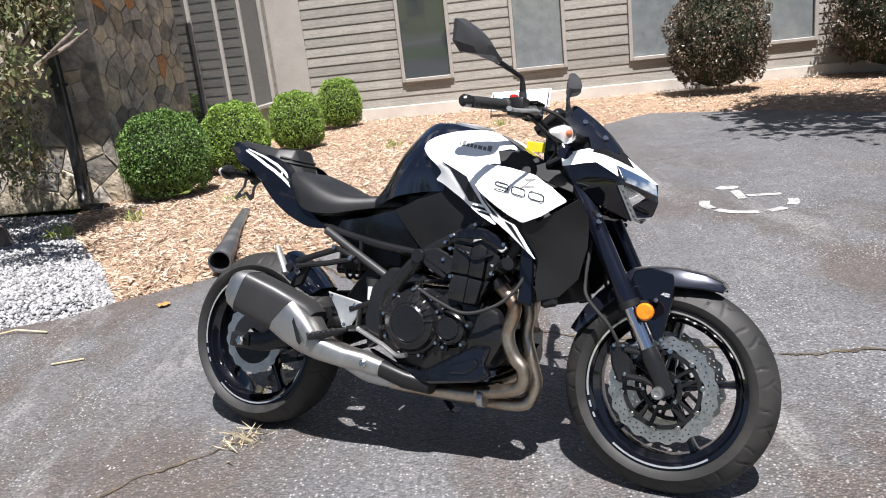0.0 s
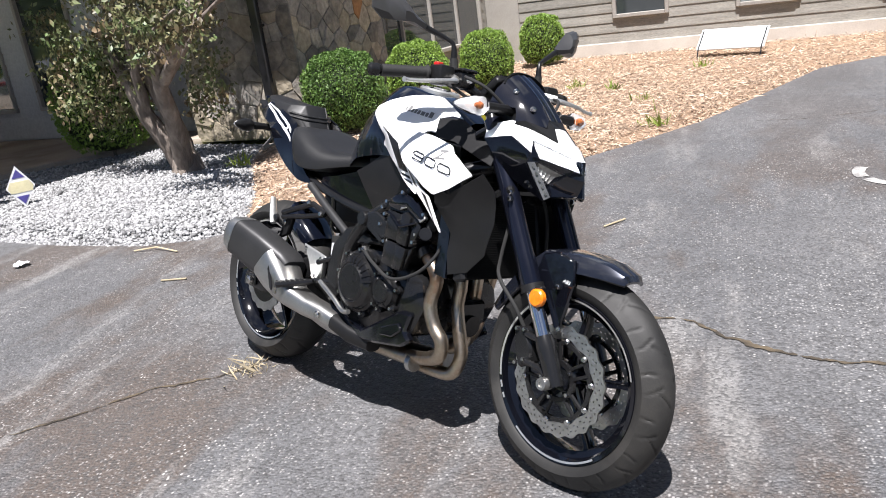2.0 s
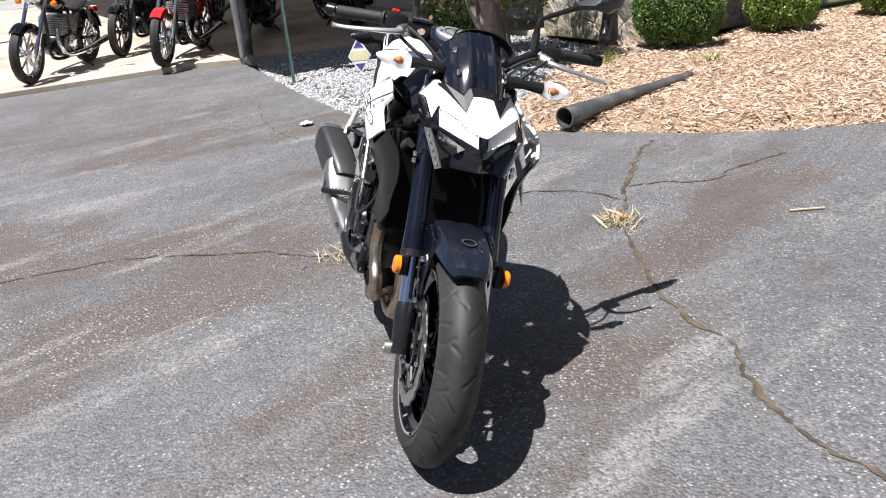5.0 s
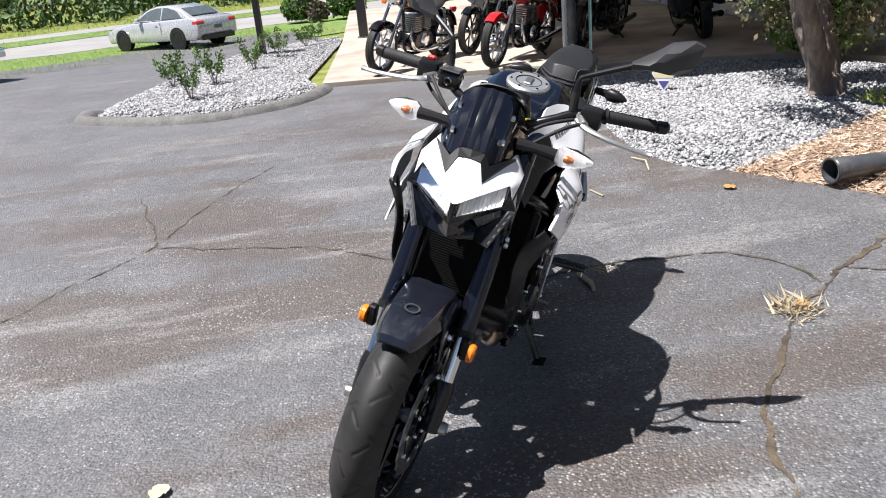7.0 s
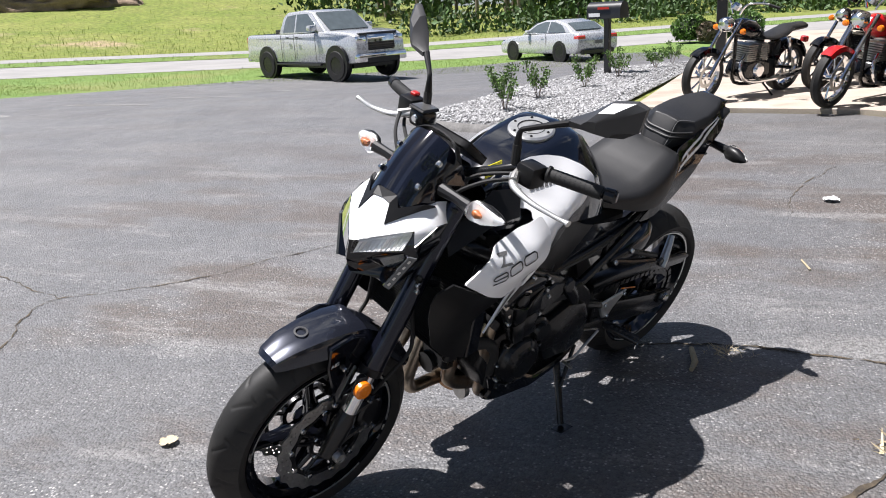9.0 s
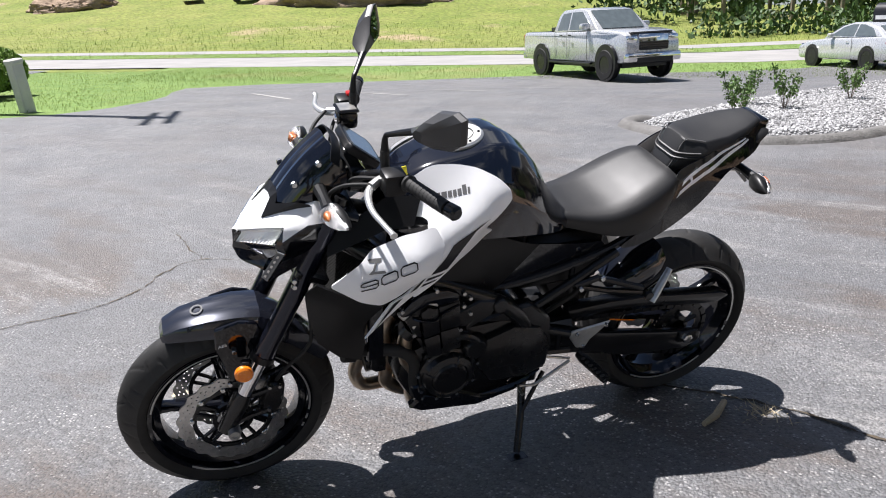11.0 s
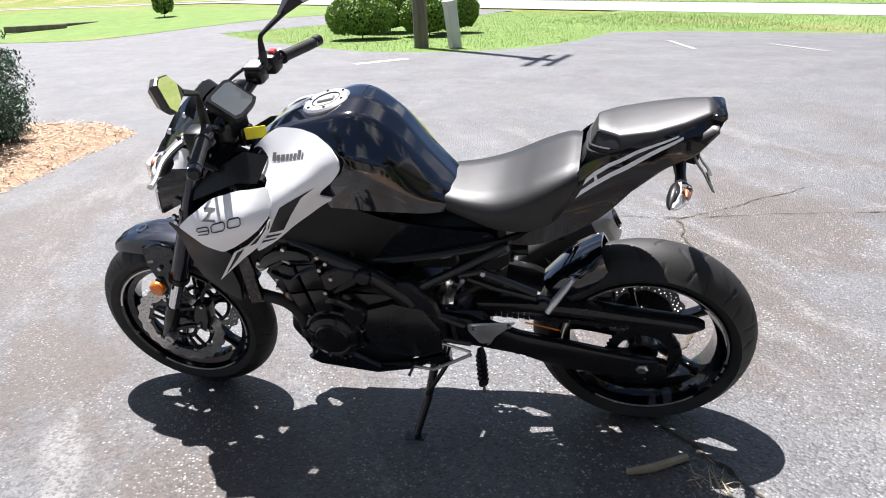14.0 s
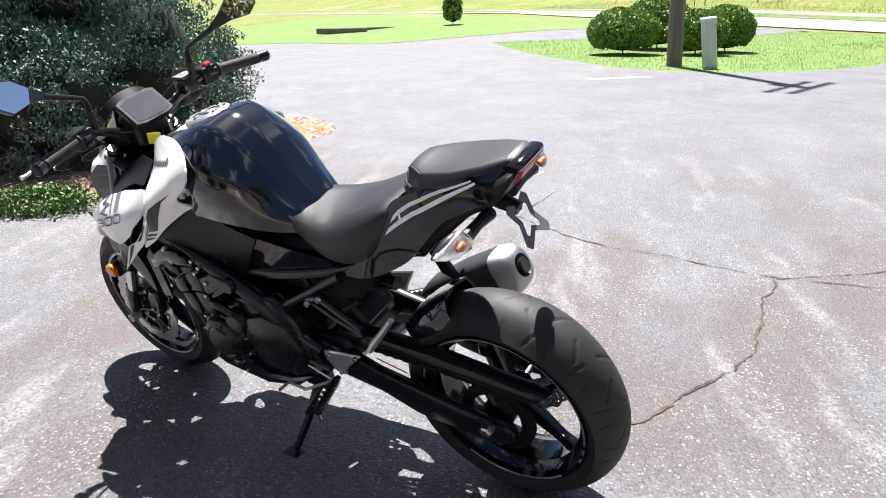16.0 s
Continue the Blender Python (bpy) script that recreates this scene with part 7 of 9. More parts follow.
for s in (1, -1):
    pan = part("belly_cover", prismed([(0.535, 0.349), (0.575, 0.335), (0.635, 0.31), (0.739, 0.294), (0.811, 0.334), (0.915, 0.391), (0.972, 0.391), (0.948, 0.331), (0.974, 0.305), (0.932, 0.28), (0.751, 0.256), (0.622, 0.285)], s * 0.15, s * 0.182, 0.008), M_gloss, bike, "gloss black lower engine cover")
    part("cover_wing", prismed([(0.84, 0.325), (0.925, 0.355), (0.94, 0.335), (0.9, 0.305), (0.84, 0.3)], s * 0.178, s * 0.19, 0.004), M_gloss, pan)

# exhaust: four headers into one can
for y, k in ((-0.15, 1), (-0.05, 2), (0.05, 2), (0.15, 1)):
    sy = 1 if y > 0 else -1
    if k == 1:
        run_ = [(0.985, y, 0.575), (1.02, y, 0.54), (1.034, sy * 0.147, 0.504), (1.012, sy * 0.143, 0.433), (1.03, sy * 0.138, 0.368), (1.064, sy * 0.132, 0.325), (1.052, sy * 0.126, 0.274), (0.978, sy * 0.115, 0.25), (0.9, sy * 0.1, 0.238)]
    else:
        run_ = [(0.99, y, 0.58), (1.03, y, 0.54), (1.042, y, 0.49), (1.036, y, 0.421), (1.06, y, 0.332), (1.073, y, 0.272), (1.045, sy * 0.055, 0.214), (0.968, sy * 0.058, 0.204), (0.88, sy * 0.05, 0.205)]
    if sy > 0:
        run_ = [(0.975, 0.15, 0.575), (0.985, 0.15, 0.53), (0.975, 0.148, 0.47), (0.955, 0.145, 0.4), (0.952, 0.138, 0.33), (0.93, 0.125, 0.285), (0.88, 0.1, 0.255)] if k == 1 else [(0.985, 0.05, 0.58), (1.01, 0.05, 0.53), (1.01, 0.05, 0.46), (0.998, 0.05, 0.39), (1.005, 0.05, 0.33), (0.995, 0.05, 0.3), (0.95, 0.052, 0.268), (0.88, 0.05, 0.24)]
    part("header_pipe", tubed(run_, 0.0215, 14, 5), M_header, bike, "heat-tinted steel header pipe")
    part("header_flange", tubed([(0.975, y, 0.59), (0.992, y, 0.572)], 0.031, 12), M_satin, bike)
for y in (-0.105, 0.045):
    part("header_clamp", tubed([(0.93, y, 0.222), (0.91, y, 0.222)], 0.03, 14), M_alloy, bike)
part("collector", tubed([(0.93, -0.03, 0.222), (0.82, -0.035, 0.222), (0.7, -0.05, 0.225), (0.58, -0.09, 0.235)], [0.06, 0.06, 0.055, 0.042], 18, 4, 0.62), M_header, bike, "heat-tinted exhaust collector")
part("link_pipe", tubed([(0.62, -0.075, 0.235), (0.52, -0.13, 0.255), (0.46, -0.18, 0.3), (0.38, -0.205, 0.34)], 0.028, 14, 5), M_alloy, bike, "bare steel link pipe")


def oval(p, d, w, h, n=20, sq=0.75):
    d = Vector(d).normalized()
    side = Vector((0, 1, 0))
    up = d.cross(side).normalized()
    out = []
    for j in range(n):
        a = 2 * math.pi * j / n
        c, s = math.cos(a), math.sin(a)
        out.append(Vector(p) + side * w * math.copysign(abs(c) ** sq, c) + up * h * math.copysign(abs(s) ** sq, s))
    return out


CAN_D = (-0.27, -0.085, 0.125)
can = bmesh.new()
loft(can, [oval((0.33, -0.196, 0.402), CAN_D, 0.05, 0.058, 28, 0.5), oval((0.3, -0.205, 0.418), CAN_D, 0.057, 0.072, 28, 0.5), oval((0.2, -0.236, 0.466), CAN_D, 0.06, 0.077, 28, 0.5), oval((0.1, -0.267, 0.512), CAN_D, 0.058, 0.073, 28, 0.5)])
muf = part("muffler", can, M_can, bike, "matt black muffler can", smooth=30)
ec = bmesh.new()
loft(ec, [oval((0.104, -0.266, 0.51), CAN_D, 0.0595, 0.075, 28, 0.5), oval((0.075, -0.275, 0.524), CAN_D, 0.055, 0.066, 28, 0.55), oval((0.058, -0.28, 0.532), CAN_D, 0.044, 0.05, 28, 0.7), oval((0.054, -0.281, 0.534), CAN_D, 0.033, 0.036, 28, 1.0), oval((0.08, -0.273, 0.522), CAN_D, 0.028, 0.03, 28, 1.0)])
part("end_cap", ec, M_alloy, muf, "bare metal end cap", smooth=40)
part("outlet", tubed([(0.09, -0.27, 0.517), (0.048, -0.283, 0.537)], 0.025, 18), M_satin, muf)
hs = bmesh.new()
loft(hs, [oval((0.243, -0.222, 0.44), (-0.2, -0.08, 0.2), 0.062, 0.076, 28, 0.5), oval((0.3, -0.22, 0.396), (-0.2, -0.03, 0.2), 0.06, 0.066, 28, 0.45), oval((0.34, -0.214, 0.36), (-0.2, 0, 0.17), 0.054, 0.052, 28, 0.5), oval((0.385, -0.208, 0.335), (-0.2, 0, 0.09), 0.048, 0.038, 28, 0.5), oval((0.47, -0.198, 0.315), (-0.25, 0, 0.04), 0.042, 0.034, 28, 0.55), oval((0.54, -0.188, 0.305), (-0.25, 0, 0.05), 0.038, 0.032, 28, 0.6), oval((0.605, -0.175, 0.288), (-0.25, 0, 0.06), 0.034, 0.028, 28, 0.7)])
hsh = part("heat_shield", hs, M_alloy, muf, "brushed bare metal heat shield", smooth=30)
part("shield_slot", prismed([(0.3, 0.43), (0.31, 0.435), (0.34, 0.36), (0.335, 0.35), (0.325, 0.36)], -0.2805, -0.2765, 0.0), M_ink, hsh)
bolts([(0.55, -0.227, 0.305)], 0.013, hsh)
hs = bmesh.new()
loft(hs, [oval((0.6, -0.175, 0.289), (-0.25, 0, 0.06), 0.036, 0.03), oval((0.68, -0.162, 0.262), (-0.25, 0, 0.06), 0.037, 0.031), oval((0.76, -0.14, 0.245), (-0.25, 0, 0.03), 0.03, 0.026)])
part("link_cover", hs, M_plastic, bike, "black link pipe cover", smooth=50)
part("can_hanger", prismed([(0.2, 0.52), (0.24, 0.6), (0.29, 0.61), (0.26, 0.54)], -0.185, -0.165, 0.004), M_plastic, bike)
bolts([(0.245, -0.188, 0.585)], 0.012, bike)

for s in (1, -1):
    part("radiator_side_plate", prismed([(1.06, 0.72), (1.102, 0.72), (1.102, 0.522), (1.055, 0.531)], s * 0.172, s * 0.186, 0.004), M_gloss, bike, "gloss black radiator side plate")
    part("mount_arm", prismed([(0.73, 0.655), (0.75, 0.625), (0.818, 0.588), (0.826, 0.6), (0.76, 0.66)], s * 0.19, s * 0.204, 0.004), M_satin, bike)

# swingarm, chain, shock, hugger
SWL = [(0.54, 0.48), (0.43, 0.455), (0.316, 0.41), (0.203, 0.386), (0.041, 0.352), (-0.06, 0.335), (-0.1, 0.325), (-0.1, 0.285), (-0.05, 0.262), (0.036, 0.27), (0.201, 0.285), (0.317, 0.331), (0.54, 0.37)]
SWR = [(0.54, 0.48), (0.42, 0.485), (0.3, 0.46), (0.15, 0.385), (0.05, 0.352), (-0.09, 0.35), (-0.1, 0.295), (0.05, 0.285), (0.2, 0.32), (0.36, 0.4), (0.54, 0.39)]
sw = part("swingarm", prismed(SWL, 0.108, 0.14, 0.01, None, 2), M_satin, bike, "black alloy swingarm")
part("swingarm_side", prismed(SWR, -0.14, -0.108, 0.01, None, 2), M_satin, sw)
part("cross_brace", boxed(0.4, 0.52, -0.13, 0.13, 0.39, 0.47, 0.02), M_satin, sw)
part("warning_label", boxed(0.2, 0.3, 0.1402, 0.1412, 0.4, 0.405, 0, Matrix.Translation((0, 0, 0.325)) @ Matrix.Rotation(radians(-14), 4, "Y") @ Matrix.Translation((0.02, 0, -0.34))), M_orange, sw, "thin orange label")
part("axle", tubed([(-0.03, -0.155, 0.322), (-0.03, 0.155, 0.322)], 0.011, 12), M_steel, bike)
for s in (1, -1):
    part("axle_block", boxed(-0.075, 0.0, s * 0.138, s * 0.148, 0.3, 0.345, 0.004), M_satin, sw)
    part("axle_nut", lathed([(0, s * 0.016), (0.012, s * 0.016), (0.018, s * 0.012), (0.02, 0), (0, 0)], 6, Matrix.Translation((-0.03, s * 0.148, 0.322))), M_steel, sw)
cg = part("chain_guard", prismed([(0.442, 0.512), (0.283, 0.516), (0.126, 0.506), (-0.032, 0.482), (-0.157, 0.465), (-0.198, 0.448), (-0.146, 0.423), (-0.036, 0.433), (0.124, 0.464), (0.283, 0.478), (0.43, 0.475)], 0.07, 0.122, 0.012, None, 2), M_satin, bike, "black chain guard")
links = bmesh.new()
fs, rs_ = Vector((0.6, 0, 0.435)), Vector((RA.x, 0, RA.z))
for top in (1, -1):
    p0 = fs + Vector((0.01, 0.098, top * 0.036))
    p1 = rs_ + Vector((-0.005, 0.093, top * 0.103))
    n = 40
    for k in range(n):
        a, b = p0.lerp(p1, k / n), p0.lerp(p1, (k + 1) / n)
        if top < 0:
            a.z -= 0.012 * math.sin(math.pi * k / n)
            b.z -= 0.012 * math.sin(math.pi * (k + 1) / n)
        w = 0.009 if k % 2 else 0.0065
        d = (b - a).normalized()
        u = Vector((-d.z, 0, d.x)) * 0.008
        loft(links, [[q + u + Vector((0, w, 0)), q + u - Vector((0, w, 0)), q - u - Vector((0, w, 0)), q - u + Vector((0, w, 0))] for q in (a.lerp(b, 0.03), b.lerp(a, 0.03))])
for k in range(14):
    a0 = radians(100 + 160 * k / 14)
    a1 = radians(100 + 160 * (k + 0.9) / 14)
    w = 0.009 if k % 2 else 0.0065
    q = [rs_ + Vector((r * math.cos(a), 0.093, r * math.sin(a))) for a in (a0, a1) for r in (0.096, 0.111)]
    loft(links, [[q[i] + Vector((0, w, 0)), q[i] - Vector((0, w, 0)), q[i + 1] - Vector((0, w, 0)), q[i + 1] + Vector((0, w, 0))] for i in (0, 2)])
part("chain", links, M_satin, bike, "oily dark drive chain", smooth=False)
shk = part("shock_absorber", tubed([(0.56, -0.02, 0.6), (0.3, -0.02, 0.6)], 0.02, 12), M_satin, bike)
spr = [(0.54 - 0.2 * t, -0.02 + 0.035 * math.cos(14 * math.pi * t), 0.6 + 0.035 * math.sin(14 * math.pi * t)) for t in np.linspace(0, 1, 120)]
part("spring", tubed(spr, 0.006, 6), M_grip, shk, "black coil spring")
hg = bmesh.new()
secs = []
for a, r, w in ((36, 0.348, 0.07), (46, 0.345, 0.085), (56, 0.345, 0.09), (64, 0.347, 0.086), (70, 0.352, 0.07)):
    ca, sa = math.cos(radians(a)), math.sin(radians(a))
    outer = [(RA.x + (r - d) * ca, y * w, RA.z + (r - d) * sa) for y, d in ((1, 0.075), (0.97, 0.035), (0.75, 0.008), (0.35, 0), (0, 0.0), (-0.35, 0), (-0.75, 0.008), (-0.97, 0.035), (-1, 0.075))]
    inner = [(RA.x + (r - d - 0.004) * ca, y * w * 0.97, RA.z + (r - d - 0.004) * sa) for y, d in ((-1, 0.075), (-0.72, 0.01), (0, 0.0), (0.72, 0.01), (1, 0.075))]
    secs.append(outer + inner)
loft(hg, secs)
part("rear_hugger", hg, M_flake, bike, "gloss black rear hugger", smooth=45)
part("rear_caliper", boxed(0.05, 0.115, -0.11, -0.062, 0.35, 0.41, 0.012), M_satin, bike)

# foot gear
for s in (1, -1):
    hp = part("heel_plate", prismed([(0.365, 0.525), (0.46, 0.505), (0.505, 0.495), (0.485, 0.445), (0.455, 0.405), (0.43, 0.405), (0.405, 0.46)] if s < 0 else [(0.315, 0.49), (0.4, 0.482), (0.455, 0.475), (0.455, 0.45), (0.425, 0.405), (0.395, 0.4), (0.38, 0.43)], s * 0.168, s * 0.178, 0.004), M_silver, bike, "bare alloy heel plate")
    bolts([(0.385, s * 0.179, 0.51), (0.48, s * 0.179, 0.485), (0.44, s * 0.179, 0.42)] if s < 0 else [(0.335, s * 0.179, 0.48), (0.435, s * 0.179, 0.465), (0.405, s * 0.179, 0.412)], 0.007, hp)
    br = bmesh.new()
    tube(br, [(0.6, s * 0.16, 0.52), (0.52, s * 0.17, 0.49), (0.46, s * 0.175, 0.47)], 0.011, 8)
    tube(br, [(0.59, s * 0.16, 0.42), (0.52, s * 0.17, 0.41), (0.45, s * 0.175, 0.405)], 0.011, 8)
    tube(br, [(0.5, s * 0.172, 0.49), (0.49, s * 0.172, 0.41)], 0.009, 8)
    part("peg_bracket", br, M_satin, bike)
    pg = bmesh.new()
    p0, p1 = Vector((0.422, 0.185, 0.39) if s > 0 else (0.45, -0.185, 0.4)), Vector((0.393, 0.312, 0.386)) if s > 0 else Vector((0.37, -0.282, 0.378))
    tube(pg, [p0, p0.lerp(p1, 0.2), p1], [0.012, 0.017, 0.016], 10, 0, 0.75)
    pegm = part("foot_peg", pg, M_satin, bike, "black ribbed foot peg")
    for k in range(6):
        q = p0.lerp(p1, 0.28 + 0.13 * k)
        part("peg_tooth", boxed(q.x - 0.016, q.x + 0.016, q.y - 0.004, q.y + 0.004, q.z + 0.006, q.z + 0.0125, 0.0015), M_grip, pegm)
    part("peg_feeler", tubed([p1 + Vector((0, 0, -0.008)), p1 + Vector((0, 0, -0.032))], 0.004, 6), M_steel, pegm)
    pb = bmesh.new()
    tube(pb, [(0.46, s * 0.16, 0.64), (0.4, s * 0.175, 0.668), (0.25, s * 0.2, 0.62)], 0.0105, 8)
    tube(pb, [(0.45, s * 0.16, 0.635), (0.36, s * 0.18, 0.618), (0.25, s * 0.2, 0.605)], 0.0095, 8)
    part("passenger_bracket", pb, M_satin, bike)
    pp = part("passenger_peg", tubed([(0.222, s * 0.222, 0.578), (0.208, s * 0.214, 0.6), (0.175, s * 0.198, 0.64), (0.156, s * 0.188, 0.666)], [0.012, 0.015, 0.013, 0.011], 10, 0, 0.7), M_silver, bike, "folded alloy passenger peg")
    part("peg_tip", lathed([(0, s * 0.012), (0.014, s * 0.01), (0.016, 0), (0, -s * 0.008)], 12, Matrix.Translation((0.232, s * 0.212, 0.598))), M_satin, pp)
    bolts([(0.452, s * 0.178, 0.638), (0.392, s * 0.188, 0.672)], 0.009, bike)
part("brake_pedal", tubed([(0.5, -0.19, 0.41), (0.6, -0.2, 0.37), (0.66, -0.205, 0.34), (0.7, -0.21, 0.345)], 0.008, 8, 4), M_alloy, bike)
part("shift_lever", tubed([(0.45, 0.19, 0.372), (0.51, 0.193, 0.338), (0.567, 0.197, 0.308), (0.626, 0.2, 0.32), (0.63, 0.24, 0.322)], 0.005, 8), M_alloy, bike)
part("shift_rod", tubed([(0.45, 0.186, 0.378), (0.61, 0.175, 0.42)], 0.004, 8), M_steel, bike)
rsv = part("rear_reservoir", tubed([(0.535, -0.155, 0.505), (0.535, -0.155, 0.55)], 0.02, 14), M_signw, bike, "translucent brake fluid bottle")
part("bottle_cap", tubed([(0.535, -0.155, 0.55), (0.535, -0.155, 0.572)], 0.021, 14), M_grip, rsv)
stand = part("side_stand", tubed([(0.575, 0.13, 0.29), (0.6, 0.2, 0.18), (0.63, 0.262, 0.095)], [0.014, 0.012, 0.011], 10), M_satin, bike, "black side stand resting on the asphalt")
part("stand_foot", boxed(-0.03, 0.035, -0.02, 0.028, -0.004, 0.004, 0.003, Matrix.Translation((0.632, 0.27, 0.086)) @ Matrix.Rotation(radians(LEAN), 4, "X")), M_satin, stand)
part("stand_spring", tubed([(0.52, 0.16, 0.32), (0.6, 0.2, 0.2)], 0.007, 8), M_satin, stand)
part("stand_mount", boxed(0.53, 0.62, 0.1, 0.15, 0.27, 0.33, 0.01), M_satin, stand)
part("rear_loom", tubed([(0.5, 0.09, 0.5), (0.42, 0.1, 0.56), (0.36, 0.08, 0.6)], 0.008, 8, 4), M_grip, bike)

# ---- plants ----
LEAF_V = [(-1, 0, 0), (0, -0.5, 0.12), (1, 0, 0), (0, 0.5, 0.12)]
LEAF_F = [(0, 1, 2), (0, 2, 3)]
PR = np.random.default_rng(17)


def leaf_cloud(center, radii, n, size, shell_in=0.82, bump_=0.06, flat_base=True, squash=2.6, freq=3.0):
    """Leaves near the skin of a rounded mass: places and turns."""
    d = PR.normal(0, 1, (n, 3))
    d /= np.linalg.norm(d, axis=1)[:, None]
    if flat_base:
        d[:, 2] = np.where(d[:, 2] < -0.75, -d[:, 2], d[:, 2])
    p = np.abs(d) ** squash
    k = 1.0 / (p.sum(1) ** (1 / squash))
    r = PR.uniform(shell_in, 1.0, n) ** 0.7
    lump = np.array([noise.noise((float(a[0]) * freq, float(a[1]) * freq, float(a[2]) * freq + center[0])) for a in d])
    pos = d * (k * r * (1 + bump_ * lump * 2))[:, None] * np.array(radii) + np.array(center)
    ax = turned(n, PR, 0.0)
    s = size * PR.lognormal(0, 0.25, n)
    return np.concatenate([ax * s[:, None, None], pos[:, None]], 1)


def core(center, radii, squash=2.6):
    bm = bmesh.new()
    bmesh.ops.create_icosphere(bm, subdivisions=3, radius=1)
    for v in bm.verts:
        q = sum(abs(c) ** squash for c in v.co) ** (1 / squash)
        v.co = Vector((v.co.x / q * radii[0], v.co.y / q * radii[1], v.co.z / q * radii[2])) + Vector(center)
    return bm


def bush(name, x, y, r, h, n, size, leaf_m, label, group="", z=0.0, bump_=0.05, squash=2.25, category="bush"):
    b = thing(name, label, category, Matrix.Translation((x, y, z)), group)
    c = (0, 0, h * 0.52)
    rad_ = (r, r * 0.97, h * 0.52)
    # solid dark body that stands in for the shade between the leaves
    part("inner_growth", core(c, [v * 0.84 for v in rad_], squash), M_shade_core, b)
    bits("foliage", LEAF_V, LEAF_F, leaf_cloud(c, rad_, n, size, bump_=bump_, squash=squash), leaf_m, b)
    part("stem", tubed([(0, 0, -0.05), (0.01, 0, h * 0.4)], 0.02, 8), M_bark, b)
    return b


bush("boxwood", -2.66, 7.55, 0.43, 0.85, 24000, 0.0115, M_boxdark, "round clipped dark green boxwood against the stone wall", "boxwoods along the wall")
bush("boxwood", -2.26, 8.7, 0.37, 0.79, 19000, 0.0112, M_box, "round clipped light green boxwood before the glazing", "boxwoods along the wall")
bush("boxwood", -1.82, 10.05, 0.35, 0.75, 15000, 0.0117, M_box, "round clipped light green boxwood before the glazing", "boxwoods along the wall")
bush("boxwood", -1.5, 12.0, 0.34, 0.76, 13000, 0.0122, M_box, "round clipped light green boxwood by the corner panel", "boxwoods along the wall")
bush("boxwood", -5.45, 7.2, 0.52, 1.15, 13000, 0.016, M_box, "upright green boxwood beside the porch slab")
bush("loropetalum", 3.97, 11.28, 0.66, 1.5, 15000, 0.02, M_plum, "dense plum-brown shrub before the siding", bump_=0.12, squash=2.2)
bush("loropetalum", 6.55, 11.35, 0.9, 1.75, 12000, 0.022, M_plum, "dense plum-brown shrub before the siding", bump_=0.12, squash=2.2)
for x, y, r, h in ((-3.3, -17.9, 1.0, 1.2), (-5.25, -17.9, 0.84, 1.15), (-6.3, -19.1, 0.8, 1.25), (-4.6, -20.4, 1.05, 1.5)):
    bush("hedge_dome", x, y, r, h, 11000, 0.035, M_box, "clipped domed dark green hedge on the lawn", "hedges on the lawn island", land(x, y), 0.025, 2.05)
for x, y, r, h in ((-34.3, 1.2, 0.8, 1.1), (-33.6, 2.0, 0.5, 0.8), (-34.0, 3.3, 0.9, 1.2)):
    bush("hedge_dome", x, y, r, h, 1500, 0.07, M_plum if x > -33.8 else M_boxdark, "small dark shrub by the road", "shrubs by the road", land(x, y), 0.1, 2.2)

# junipers: drooping sprays in lumps
jn = thing("juniper", "large dark blue-green juniper with drooping sprays", "shrub", Matrix.Translation((3.6, -2.6, 0)))
SPR_V = [(-1, 0, 0), (-0.2, -0.45, 0.05), (1, 0, 0.1), (-0.2, 0.45, 0.05), (0.2, 0, -0.4)]
SPR_F = [(0, 1, 2, 3), (0, 4, 2)]
clouds = []
for x, y, z, r, rz, n in ((-0.35, 1.1, 0.6, 0.7, 0.7, 8000), (-0.4, -0.3, 0.9, 0.85, 1.05, 11000), (0.9, 0.7, 1.2, 1.3, 1.35, 14000), (0.7, -1.5, 1.2, 1.25, 1.3, 13000), (-0.55, -1.6, 0.6, 0.55, 0.6, 6000), (2.3, 0.6, 1.1, 1.3, 1.2, 9000), (2.2, -1.8, 1.3, 1.4, 1.4, 9000), (-0.1, 0.5, 1.7, 0.7, 0.7, 6000), (-0.8, -0.9, 0.35, 0.4, 0.35, 3000)):
    # dark solid in each lump, coloured as the shade behind the sprays
    part("inner_growth", core((x, y, z), (r * 0.66, r * 0.66, rz * 0.66), 2.0), M_shade_core, jn)
    for _ in range(int(115 * r * (r + rz) ** 0.5)):
        d = Vector(PR.normal(size=3)).normalized()
        cr = PR.uniform(0.11, 0.21)
        k = PR.uniform(0.72, 1.02)
        c = (x + d.x * r * k, y + d.y * r * k, max(0.08, z + d.z * rz * k))
        clouds.append(leaf_cloud(c, (cr, cr, cr * 0.62), int(7000 * cr * cr), 0.0165, 0.4, 0.3, False, 2.0, 7.0))
bits("foliage", SPR_V, SPR_F, np.concatenate(clouds), M_jun, jn)
gc = leaf_cloud((2.7, -0.3, 0.05), (0.42, 0.3, 0.09), 3200, 0.018, 0.4, 0.3)
tagged(bits("ground_cover", LEAF_V, LEAF_F, gc, M_boxdark), "low bright green creeping ground cover", "ground cover", kind="stuff")


